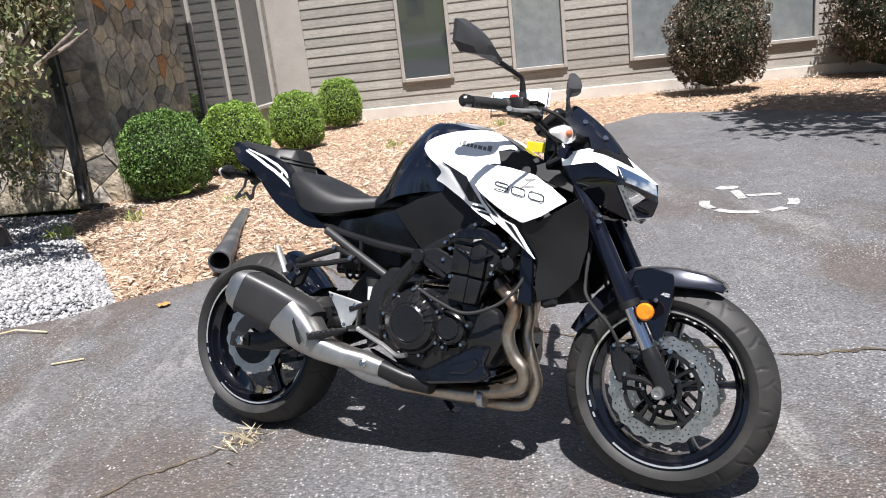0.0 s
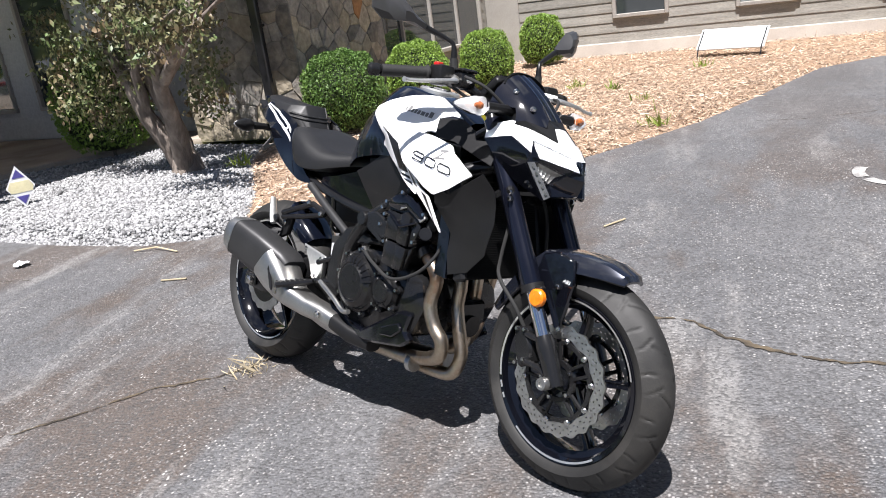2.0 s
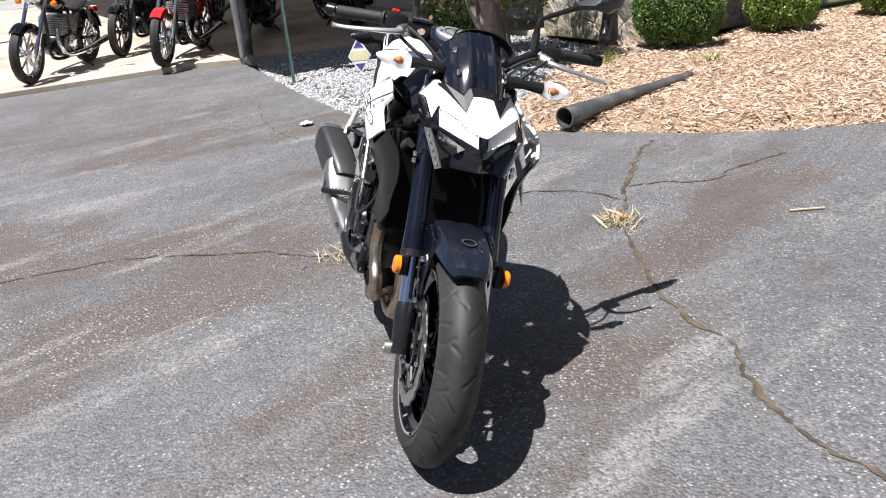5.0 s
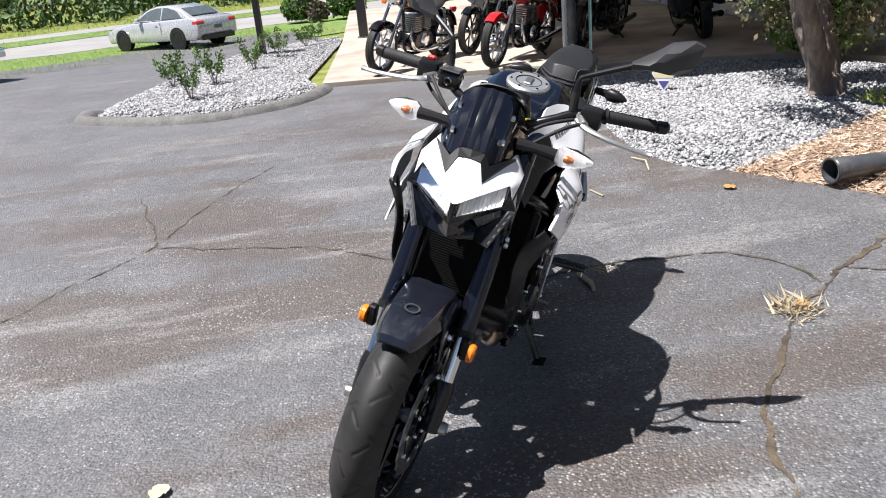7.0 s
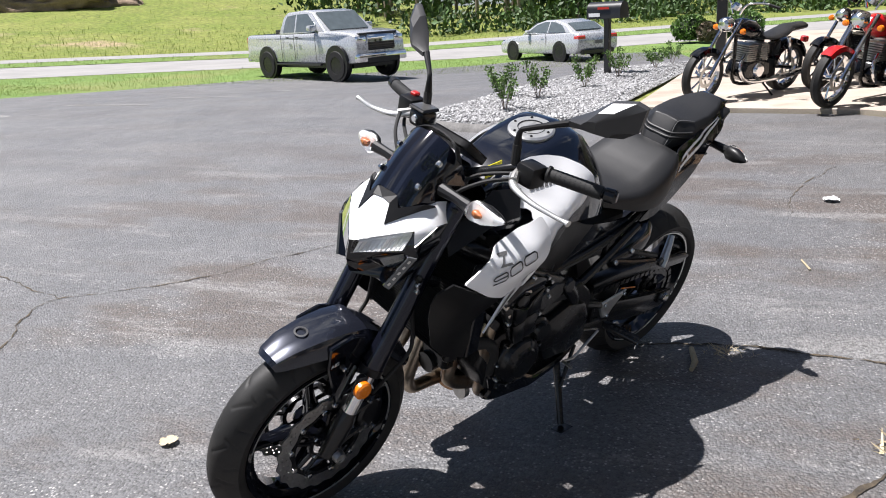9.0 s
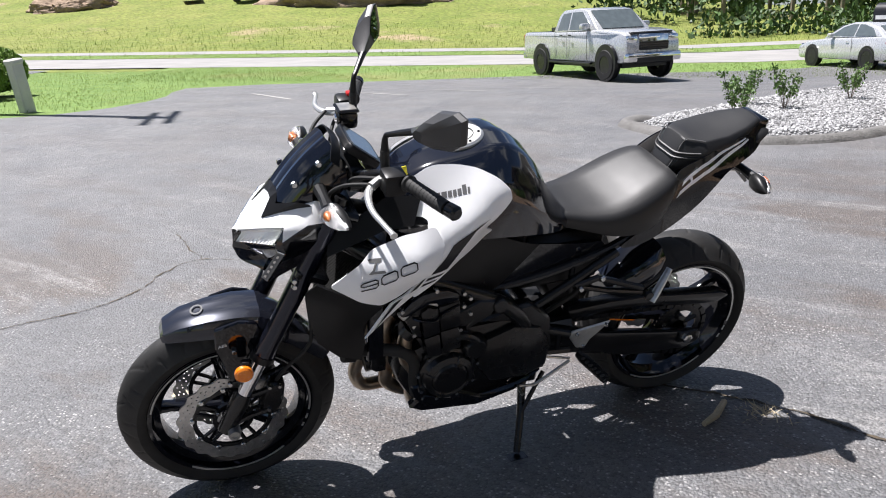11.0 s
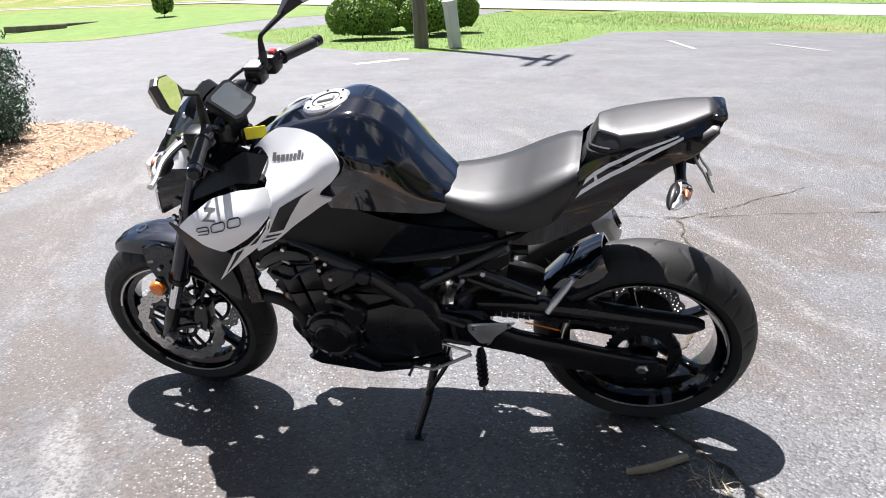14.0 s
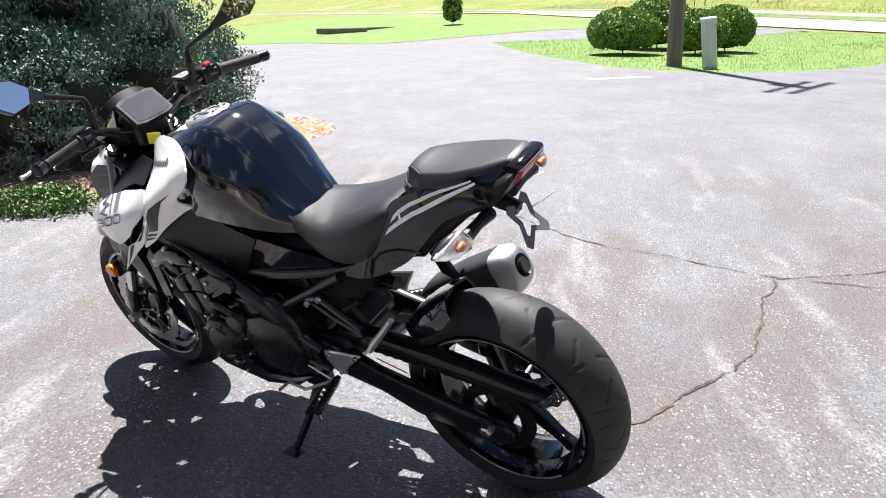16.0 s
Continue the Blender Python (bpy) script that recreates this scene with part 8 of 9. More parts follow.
def grow(bm, p, d, r, length, depth, tips, rnd, spread=0.55):
    """A limb with its twigs."""
    pts, rs = [p.copy()], [r]
    q, dd = p.copy(), d.copy()
    for i in range(4):
        dd = (dd + Vector((rnd.uniform(-1, 1), rnd.uniform(-1, 1), rnd.uniform(-0.4, 0.6))) * 0.16).normalized()
        q = q + dd * length / 4
        pts.append(q.copy())
        rs.append(r * (1 - 0.12 * (i + 1)))
    tube(bm, pts, rs, 8 if depth > 1 else 6)
    if depth == 0:
        tips.append(q.copy())
        return
    for k in range(rnd.choice((2, 3))):
        nd = (dd + Vector((rnd.uniform(-1, 1), rnd.uniform(-1, 1), rnd.uniform(-0.35, 0.5))) * spread * 1.5).normalized()
        grow(bm, pts[rnd.choice((2, 3, 4))], nd, r * 0.55, length * 0.62, depth - 1, tips, rnd, spread)
    tips.append(q.copy())


def tree(x, y, stems, leaf_m, nleaf, size, cloud_r, label, seed, extra=(), z=0.0, bark=M_bark, r0=0.09, length=1.1, depth=3, keep=None):
    t = thing("tree", label, "tree", Matrix.Translation((x, y, z)))
    rnd = random.Random(seed)
    bm = bmesh.new()
    tips = []
    for d in stems:
        grow(bm, Vector((d[0] * 0.12, d[1] * 0.12, -0.05)), Vector(d).normalized(), r0, length, depth, tips, rnd)
    lathe(bm, [(r0 * 1.9, 0.0), (r0 * 1.5, 0.05), (r0 * 1.3, 0.16), (0, 0.3)], 14, Matrix.Rotation(radians(90), 4, "X"))
    part("trunk", bm, bark, t, smooth=60)
    cl = [leaf_cloud(p, (cloud_r, cloud_r, cloud_r * 0.7), nleaf, size, 0.2, 0.4, False, 2.0) for p in [*tips, *[Vector(e) for e in extra]] if keep is None or keep(p)]
    bits("crown", LEAF_V, LEAF_F, np.concatenate(cl), leaf_m, t)
    return t


tree(-3.72, 6.2, [(-0.2, 0.03, 1), (0.03, 0.05, 1), (0.0, -0.12, 1)], M_maple, 250, 0.025, 0.27, "small multi-stemmed maple with pale bark and dusty leaves in the gravel", 4,
     [(-0.9, 0.0, 1.05), (-0.7, -0.25, 0.85), (-1.1, 0.1, 1.3), (-0.5, -0.1, 1.2), (-0.6, 0.1, 0.7), (0.36, 0.1, 1.0), (0.4, 0.0, 0.75), (0.3, -0.1, 1.2), (0.38, 0.1, 1.35), (0.3, 0.1, 0.6), (-0.3, 0.1, 1.3), (-0.35, -0.15, 0.95), (-1.0, -0.1, 0.75), (-1.2, 0, 1.05), (-1.4, 0.15, 1.5), (-0.85, 0.1, 0.55)], r0=0.1, length=1.35, keep=lambda p: 0.85 * p.x + 0.5 * p.y < (0.48 if p.z < 1.7 else 0.85))
tree(6.9, 6.2, [(0, 0, 1), (-0.15, 0.1, 1)], M_wood, 260, 0.09, 0.75, "broad shade tree beside the lot", 9, [(-2.6, 1.2, 4.6), (-3.0, 0.2, 4.4), (-2.2, -0.6, 4.9)], r0=0.16, length=3.0)

# small sparse shrubs in the gravel island
for k, (x, y, h) in enumerate(((-7.55, 0.35, 0.55), (-8.75, 0.5, 0.55), (-9.0, -0.1, 0.5), (-10.0, 0.95, 0.5), (-11.5, 1.25, 0.5), (-13.3, 1.7, 0.45), (-14.8, 1.9, 0.45))):
    s = thing("young_shrub", "young sparse green shrub planted in the gravel", "shrub", Matrix.Translation((x, y, h_bed(x, y))), "young shrubs in the gravel island")
    rnd = random.Random(k + 40)
    bm = bmesh.new()
    tips = []
    for q in range(5):
        a = q * 1.3 + k
        p1 = Vector((0.17 * math.cos(a), 0.17 * math.sin(a), h * rnd.uniform(0.55, 1)))
        tube(bm, [(0, 0, -0.03), p1 * 0.5 + Vector((0, 0, 0.03)), p1], [0.006, 0.005, 0.003], 5)
        tips += [p1, p1 * 0.75, p1 * 0.55]
    part("stem", bm, M_bark, s)
    bits("foliage", LEAF_V, LEAF_F, np.concatenate([leaf_cloud(p, (0.075, 0.075, 0.07), 40, 0.02, 0.1, 0.3, False, 2.0) for p in tips]), M_boxdark, s)

# grass on the islands and verge, weeds in the cracks
BLADE_V = [(-0.06, 0, 0), (0.06, 0, 0), (0.02, 0, 0.6), (0.0, 0.12, 1.0)]
BLADE_F = [(0, 1, 2), (0, 2, 3)]


def blades(name, pos, size, material, label, spread=0.5):
    n = len(pos)
    a = PR.uniform(0, 2 * math.pi, n)
    x = np.stack([np.cos(a), np.sin(a), np.zeros(n)], 1)
    z = np.stack([PR.normal(0, spread, n), PR.normal(0, spread, n), np.ones(n)], 1)
    z /= np.linalg.norm(z, axis=1)[:, None]
    y = np.cross(z, x)
    s = size * PR.lognormal(0, 0.35, n)
    ax = np.stack([x, y, z], 1) * s[:, None, None]
    return tagged(bits(name, BLADE_V, BLADE_F, np.concatenate([ax, pos[:, None]], 1), material), label, "grass", kind="stuff")


blades("lawn_grass", scatter(ISLAND_R, land, 26000, PR), 0.045, M_blade, "mown lawn grass in sun")
vp = PR.uniform((20.8, -18), (28.3, 13), (26000, 2))
vxy = np.array([road_point(s, a) for s, a in vp])
blades("verge_grass", np.column_stack([vxy, [land(x, y) for x, y in vxy]]), 0.05, M_blade, "mown verge grass in sun")
vp = PR.uniform((37.2, -40), (41.8, 45), (16000, 2))
vxy = np.array([road_point(s, a) for s, a in vp])
blades("far_verge_grass", np.column_stack([vxy, [land(x, y) for x, y in vxy]]), 0.08, M_blade, "longer grass beside the road")
vp = np.concatenate([PR.uniform((48.5, -40), (70, 75), (16000, 2)), PR.uniform((70, -30), (140, 120), (14000, 2))])
vxy = np.array([road_point(s, a) for s, a in vp])
blades("field_grass", np.column_stack([vxy, [hill(x, y) - 0.03 for x, y in vxy]]), 0.17, M_blade, "rough tussocky field grass", 0.35)
for wx, wy, n, sz in ((-0.1, 3.69, 260, 0.05), (-0.79, 2.56, 110, 0.04), (-0.72, 3.15, 60, 0.035)):
    p = np.column_stack([PR.normal(wx, 0.045, n), PR.normal(wy, 0.045, n), np.full(n, 0.002)])
    blades("dry_weed", p, sz, M_strawdry, "dry straw-coloured weed in a crack", 1.6)
gp = np.concatenate([np.column_stack([PR.normal(x, 0.05, 40), PR.normal(y, 0.05, 40), np.full(40, 0.03)]) for x, y in ((-3.2, 6.3), (-1.9, 7.0), (-0.6, 9.4), (0.3, 8.1), (0.5, 6.9), (-0.1, 9.0), (-2.7, 6.6), (0.8, 10.3))])
blades("green_weed", gp, 0.09, M_blade, "small green weeds in the mulch", 0.7)

# woods and bank beyond the road
wl, wd = [], []
wr = random.Random(8)
for k in range(150):
    a = wr.uniform(-150, -8)
    s = 66 + wr.uniform(0, 26) + 0.25 * max(0, a + 30)
    x, y = road_point(s, a)
    r = wr.uniform(2.2, 4.2)
    wl.append(leaf_cloud((x, y, hill(x, y) + r * wr.uniform(0.7, 2.2)), (r, r, r * 1.1), 420, 0.34, 0.5, 0.35, False, 2.0))
for k in range(120):
    a = wr.uniform(-30, 170)
    s = 152 + wr.uniform(0, 22)
    x, y = road_point(s, a)
    r = wr.uniform(3.5, 6)
    wl.append(leaf_cloud((x, y, hill(x, y) + r * wr.uniform(0.3, 1.3)), (r, r, r * 1.2), 260, 0.6, 0.5, 0.35, False, 2.0))
tagged(bits("woods", LEAF_V, LEAF_F, np.concatenate(wl), M_wood), "dense green woods beyond the road", "woods", kind="stuff")
tr = bmesh.new()
for k in range(70):
    a = wr.uniform(-120, -12)
    x, y = road_point(69 + wr.uniform(0, 20), a)
    z = hill(x, y)
    tube(tr, [(x, y, z - 0.5), (x + wr.uniform(-0.5, 0.5), y, z + 7)], [0.22, 0.1], 6)
tagged(part("far_trunks", tr, M_timber), "tree trunks in the woods", "woods", kind="stuff")
cl = [leaf_cloud((*road_point(55 + wr.uniform(0, 6), a), hill(*road_point(57, a)) + 0.6), (2.0, 2.0, 1.4), 220, 0.22, 0.3, 0.4, False, 2.0) for a in np.linspace(-90, -14, 42)]
tagged(bits("bank_brush", LEAF_V, LEAF_F, np.concatenate(cl), M_wood), "green brush on the roadside bank", "brush", kind="stuff")

# ---- fixtures ----
YZ = Matrix(((0, 1, 0, 0), (1, 0, 0, 0), (0, 0, 1, 0), (0, 0, 0, 1)))  # plates across x instead of y

sp_ = thing("downspout", "glossy black downspout on the stone wall with curved outlet", "downspout", Matrix.Translation((-3.52, 7.54, 0)))
part("spout_pipe", boxed(-0.05, 0.05, -0.04, 0.04, 0.28, 3.1, 0.012), M_spout, sp_)
part("spout_elbow", tubed([(0, 0, 0.45), (0, -0.02, 0.25), (0.03, -0.1, 0.1), (0.12, -0.2, 0.06), (0.3, -0.26, 0.05)], 0.055, 12, 5), M_spout, sp_)
for z in (1.2, 2.4):
    part("spout_strap", boxed(-0.065, 0.065, -0.035, 0.05, z, z + 0.03, 0.003), M_spout, sp_)
part("splash_flag", boxed(0.3, 0.75, -0.36, -0.12, 0.02, 0.055, 0.01), M_stone, sp_, "dark flat splash stone")

# loose corrugated pipe
cp = thing("corrugated_pipe", "loose grey-black corrugated drain pipe on the mulch", "pipe", Matrix.Translation((0, 0, 0)))
bm = bmesh.new()
line = spline([(-1.44, 4.72, 0.1), (-1.48, 5.1, 0.1), (-1.55, 5.5, 0.09), (-1.68, 6.4, 0.06)], 30)
secs = []
for i, p in enumerate(line):
    k = i / (len(line) - 1)
    r = (0.068 - 0.03 * k) * (1 + (0.07 if i % 2 == 0 else 0))
    d = (line[min(i + 1, len(line) - 1)] - line[max(i - 1, 0)]).normalized()
    s = d.cross(Vector((0, 0, 1))).normalized()
    u = s.cross(d)
    secs.append([p + s * r * math.cos(a) + u * r * math.sin(a) * (1 - 0.35 * k) for a in np.linspace(0, 2 * math.pi, 20, endpoint=False)])
inner = [[line[i] + (Vector(q) - line[i]) * 0.86 for q in secs[i]] for i in (30, 12, 0)]
loft(bm, inner + secs, cap=False)
part("pipe_wall", bm, M_pipe, cp, smooth=60)

# real estate style ground signs
gs = thing("ground_sign", "low white board sign with pale blue lettering on short legs", "sign", pose(1.1, 11.0, 0, 0, 0, -20))
bm = boxed(-0.43, 0.43, -0.012, 0.012, 0.0, 0.34, 0.004, Matrix.Translation((0, 0, 0.14)) @ Matrix.Rotation(radians(-48), 4, "X"))
part("board", bm, M_signw, gs)
for row, ws in enumerate(((0.1, 0.08, 0.12, 0.09, 0.1, 0.08), (0.09, 0.11, 0.08, 0.1))):
    x = -0.36 + 0.07 * row
    for w in ws:
        part("text_bar", boxed(x, x + w, -0.0145, -0.0125, 0.2 - 0.12 * row, 0.275 - 0.12 * row, 0, Matrix.Translation((0, 0, 0.14)) @ Matrix.Rotation(radians(-48), 4, "X")), M_signb, gs, smooth=False)
        x += w + 0.025
for s in (-1, 1):
    part("leg", tubed([(s * 0.4, -0.08, -0.03), (s * 0.4, 0.0, 0.16), (s * 0.4, 0.22, 0.36)], 0.009, 6), M_spout, gs)
dm = thing("diamond_sign", "small white and violet diamond yard sign on a stake", "sign", pose(-4.66, 5.16, 0, 0, 0, 52))
part("board", prismed([(0, 0.02), (0.115, 0.2), (0, 0.385), (-0.115, 0.2)], -0.004, 0.004, 0), M_signw, dm, smooth=False)
for y in (-0.0055, 0.0055):
    part("panel", prismed([(-0.085, 0.155), (0.085, 0.155), (0.1, 0.2), (0.075, 0.25), (-0.075, 0.25), (-0.1, 0.2)], y - 0.001, y + 0.001), M_cream, dm, smooth=False)
    part("panel", prismed([(-0.05, 0.28), (0.05, 0.28), (0, 0.355)], y - 0.001, y + 0.001), M_purple, dm, smooth=False)
    part("panel", prismed([(-0.05, 0.125), (0.05, 0.125), (0, 0.05)], y - 0.001, y + 0.001), M_purple, dm, smooth=False)
part("stake", boxed(-0.006, 0.006, 0.004, 0.01, -0.05, 0.39), M_spout, dm)
gp_ = thing("sign_post", "thin green steel channel post in the gravel", "post", pose(-4.93, 4.54, 0, 0, 0, 30))
part("post", prismed([(-0.019, 0.0), (-0.008, 0.014), (0.008, 0.014), (0.019, 0.0), (0.016, -0.003), (0.006, 0.01), (-0.006, 0.01), (-0.016, -0.003)], -0.1, 2.5, 0, Matrix(((1, 0, 0, 0), (0, 0, 1, 0), (0, 1, 0, 0), (0, 0, 0, 1)))), M_green, gp_, smooth=False)
part("plate", boxed(-0.15, 0.15, -0.01, -0.005, 1.72, 2.2, 0.003), M_signw, gp_, "small white sign plate")
wp = thing("porch_post", "white square porch post with black corrugated drain", "post", pose(-6.88, 4.93, 0, 0, 0, -6.6))
part("post", boxed(-0.06, 0.06, -0.06, 0.06, -0.03, 2.75, 0.008), M_postw, wp)
part("drain", tubed([(0.11, 0.02, 2.7), (0.11, 0.02, 0.9)], 0.045, 12), M_spout, wp)
bm = bmesh.new()
ln = spline([(0.11, 0.02, 0.9), (0.11, 0.02, 0.35), (0.13, 0.0, 0.16), (0.24, -0.04, 0.09), (0.42, -0.08, 0.08)], 12)
tube(bm, ln, [0.05 if i % 2 else 0.057 for i in range(len(ln))], 14)
part("drain_elbow", bm, M_pipe, wp, "black corrugated elbow")
bp = thing("porch_column", "slim black steel porch column", "post", pose(-13.6, 2.85, 0, 0, 0, -6.6))
part("post", boxed(-0.09, 0.09, -0.09, 0.09, -0.05, 2.8, 0.01), M_spout, bp)
part("foot", boxed(-0.13, 0.13, -0.13, 0.13, -0.05, 0.08, 0.01), M_spout, bp)

mbx = thing("mailbox", "black mailbox on a dark post in the gravel", "mailbox", pose(-12.3, 0.95, 0, 0, 0, 70))
part("post", boxed(-0.05, 0.05, -0.05, 0.05, -0.05, 1.0, 0.006), M_spout, mbx)
bm = bmesh.new()
loft(bm, [[(x, 0.16 * math.cos(a), 1.12 + max(0.0, math.sin(a)) * 0.17 - (0.12 if math.sin(a) < 0 else 0)) for a in np.linspace(-0.4, math.pi + 0.4, 14)] for x in (-0.33, 0.33)])
box_ = part("box", bm, M_spout, mbx)
part("number_panel", boxed(-0.28, -0.06, -0.175, -0.162, 1.04, 1.1), M_signw, mbx, "white number panel as a plain bar", smooth=False)
part("flag", boxed(-0.1, 0.12, -0.178, -0.168, 1.16, 1.2), M_red, mbx, "red flag", smooth=False)

up = thing("utility_pole", "tall weathered timber utility pole on the lawn", "pole", Matrix.Translation((-3.9, -13.3, land(-3.9, -13.3))))
part("pole", tubed([(0, 0, -0.3), (0.02, 0, 7), (0, 0, 14.3)], [0.165, 0.14, 0.11], 18), M_timber, up)
for y, w in ((-0.18, 1.05), (0.18, 1.05)):
    ARM = Matrix.Translation((0, 0, 13.75)) @ Matrix.Rotation(radians(55.4), 4, "Z")
    part("crossarm", boxed(-w, w, y - 0.06, y + 0.06, 0, 0.13, 0.01, ARM), M_timber, up)
    for x in (-0.9 * w, -0.45 * w, 0.45 * w, 0.9 * w):
        part("insulator", lathed([(0, 0.12), (0.035, 0.1), (0.05, 0.03), (0.03, 0.0), (0, 0)], 10, ARM @ Matrix.Translation((x, y, 0.13)) @ Matrix.Rotation(radians(90), 4, "X")), M_grey, up)
part("transformer", lathed([(0, -0.4), (0.19, -0.38), (0.2, 0.36), (0.16, 0.4), (0, 0.42)], 20, Matrix.Translation((-0.02, 0.34, 11.9)) @ Matrix.Rotation(radians(90), 4, "X")), M_grey, up, "grey cylindrical transformer can")
part("cable_guard", boxed(0.12, 0.17, -0.04, 0.04, 0, 2.6, 0.006), M_grey, up, "grey cable guard")
pd = thing("utility_pedestal", "pale grey leaning utility pedestal beside the pole", "pedestal", pose(-4.52, -12.65, land(-4.5, -12.6), 0, 7, 20))
part("body", boxed(-0.13, 0.13, -0.1, 0.1, -0.05, 0.98, 0.02), M_postw, pd)
part("lid", boxed(-0.145, 0.145, -0.115, 0.115, 0.94, 1.04, 0.02), M_postw, pd)

# ---- far field ----
shed = thing("storage_building", "long low pale storage building with teal roller doors", "building", Matrix.Identity(4))
A, B = Vector((-13.0, -165.0, 11.1)), Vector((-54.5, -103.5, 8.8))
d = (B - A)
ln_ = d.length
M_sh = Matrix.Translation(A) @ Matrix(((d.x / ln_, -d.y / ln_, 0, 0), (d.y / ln_, d.x / ln_, 0, 0), (d.z / ln_, 0, 1, 0), (0, 0, 0, 1)))
shed.matrix_basis = M_sh
YP = Matrix(((0, 1, 0, 0), (1, 0, 0, 0), (0, 0, 1, 0), (0, 0, 0, 1)))
part("wall", boxed(0, ln_, 0, 6, -2.5, 1.85), M_shed, shed, smooth=False)
part("roof", prismed([(-0.4, 1.86), (-0.4, 2.0), (5.5, 3.3), (6.3, 3.3), (6.3, 1.86)], -0.3, ln_ - 7.5, 0, YP), M_shed, shed, "pale metal roof", smooth=False)
x = 1.0
while x < ln_ - 7:
    part("roller_door", boxed(x, x + 2.25, -0.06, 0.02, 0.05, 1.55), M_sheddoor, shed, smooth=False)
    x += 2.78
part("chimney", boxed(ln_ * 0.42, ln_ * 0.42 + 0.9, 3, 4, 3.0, 4.6), M_shed, shed, smooth=False)


def heap(name, x, y, rx, ry, h, material, label, seed):
    bm = bmesh.new()
    bmesh.ops.create_icosphere(bm, subdivisions=5, radius=1)
    for v in bm.verts:
        n = noise.noise(v.co * 2.3 + Vector((seed, 0, 0))) * 0.5 + noise.noise(v.co * 6 + Vector((seed, 3, 0))) * 0.3 + noise.noise(v.co * 16 + Vector((seed, 3, 5))) * 0.2
        v.co = Vector((v.co.x * rx * (1 + n * 0.4), v.co.y * ry * (1 + n * 0.4), max(-0.2, v.co.z) * h * (1 + n)))
    ob = part(name, bm, material, smooth=80)
    ob.matrix_basis = pose(x, y, hill(x, y) - 0.35, 0, 0, -50)
    return tagged(ob, label, "heap")


heap("dirt_mound", -20.4, -123.6, 6.2, 4, 2.9, M_dirt, "mound of red-brown dirt in the field", 1)
heap("brush_mound", -41.3, -90.8, 5.4, 3.5, 1.6, M_brush, "low mound of cleared brush in the field", 5)
heap("brush_mound", -60.5, -63.5, 10, 5, 3.3, M_brush, "large mound of cleared brush in the field", 9)
for x, y, w, h, z0, lb, tx in ((-16.8, -75.0, 1.3, 1.3, 1.0, "blank grey road sign by the far pavement", M_grey), (-22.6, -73.5, 2.6, 2.2, 1.6, "white land sale sign in the field", M_signw)):
    sg_ = thing("field_sign", lb, "sign", pose(x, y, hill(x, y), 0, 0, 15))
    part("board", boxed(-w / 2, w / 2, -0.03, 0.03, z0, z0 + h, 0.01), tx, sg_, smooth=False)
    for s in (-0.4, 0.4):
        part("post", boxed(s * w - 0.05, s * w + 0.05, -0.05, -0.032, -0.3, z0 + h, 0.01), M_timber, sg_, smooth=False)
    if tx is M_signw:
        part("text_bar", boxed(-1.25, 1.25, 0.031, 0.036, z0 + 1.75, z0 + 2.15), M_ink, sg_, smooth=False)
        part("text_bar", boxed(-1.25, 1.25, 0.031, 0.036, z0 + 0.05, z0 + 0.5), M_redpaint, sg_, smooth=False)
        part("text_bar", boxed(-0.6, 0.6, 0.031, 0.036, z0 + 0.9, z0 + 1.2), M_grey, sg_, smooth=False)
tk = thing("white_lorry", "distant white lorry cab in the field", "truck", pose(-53.5, -74.0, hill(-53.5, -74.0), 0, 0, 150))
part("cab", prismed([(-1.6, 0.6), (-1.6, 2.9), (0.2, 2.9), (0.7, 1.9), (2.2, 1.7), (2.3, 0.6)], -1.1, 1.1, 0.08), M_signw, tk)
part("window", boxed(-0.9, 0.0, -1.12, 1.12, 1.9, 2.6), M_carglass, tk)
for x in (-1.2, 1.5):
    for y in (-1.0, 1.0):
        part("wheel", lathed([(0, 0.15), (0.45, 0.15), (0.5, 0.08), (0.5, -0.08), (0.45, -0.15), (0, -0.15)], 16, Matrix.Translation((x, y, 0.5))), M_rubber, tk)
rm = thing("red_machine", "distant red farm machine in the field", "machine", pose(-50.0, -80.0, hill(-50, -80), 0, 0, 60))
part("frame", boxed(-1.5, 1.5, -1.0, 1.0, 0.3, 1.3, 0.1), M_redpaint, rm)
part("mast", boxed(-1.2, -0.8, -0.8, 0.8, 1.3, 2.4, 0.05), M_redpaint, rm)
part("mast", boxed(0.6, 1.0, -0.8, 0.8, 1.3, 2.1, 0.05), M_redpaint, rm)
tmb = thing("landscape_timber", "dark landscape timbers stacked on the lawn", "timber", pose(7.5, -37.0, land(7.5, -37.0) - 0.14, 0, 0, 20))
for x, y, a in ((0, 0, 10), (1.6, 0.7, -20), (-6.0, -1.0, 5)):
    part("beam", boxed(-1.3, 1.3, -0.15, 0.15, 0, 0.28, 0.02, pose(x, y, 0, 0, 0, a)), M_timber, tmb)
bush("young_shrub", 3.2, -37.0, 0.5, 1.6, 1200, 0.07, M_box, "young upright shrub on the lawn", z=land(3.2, -37.0))

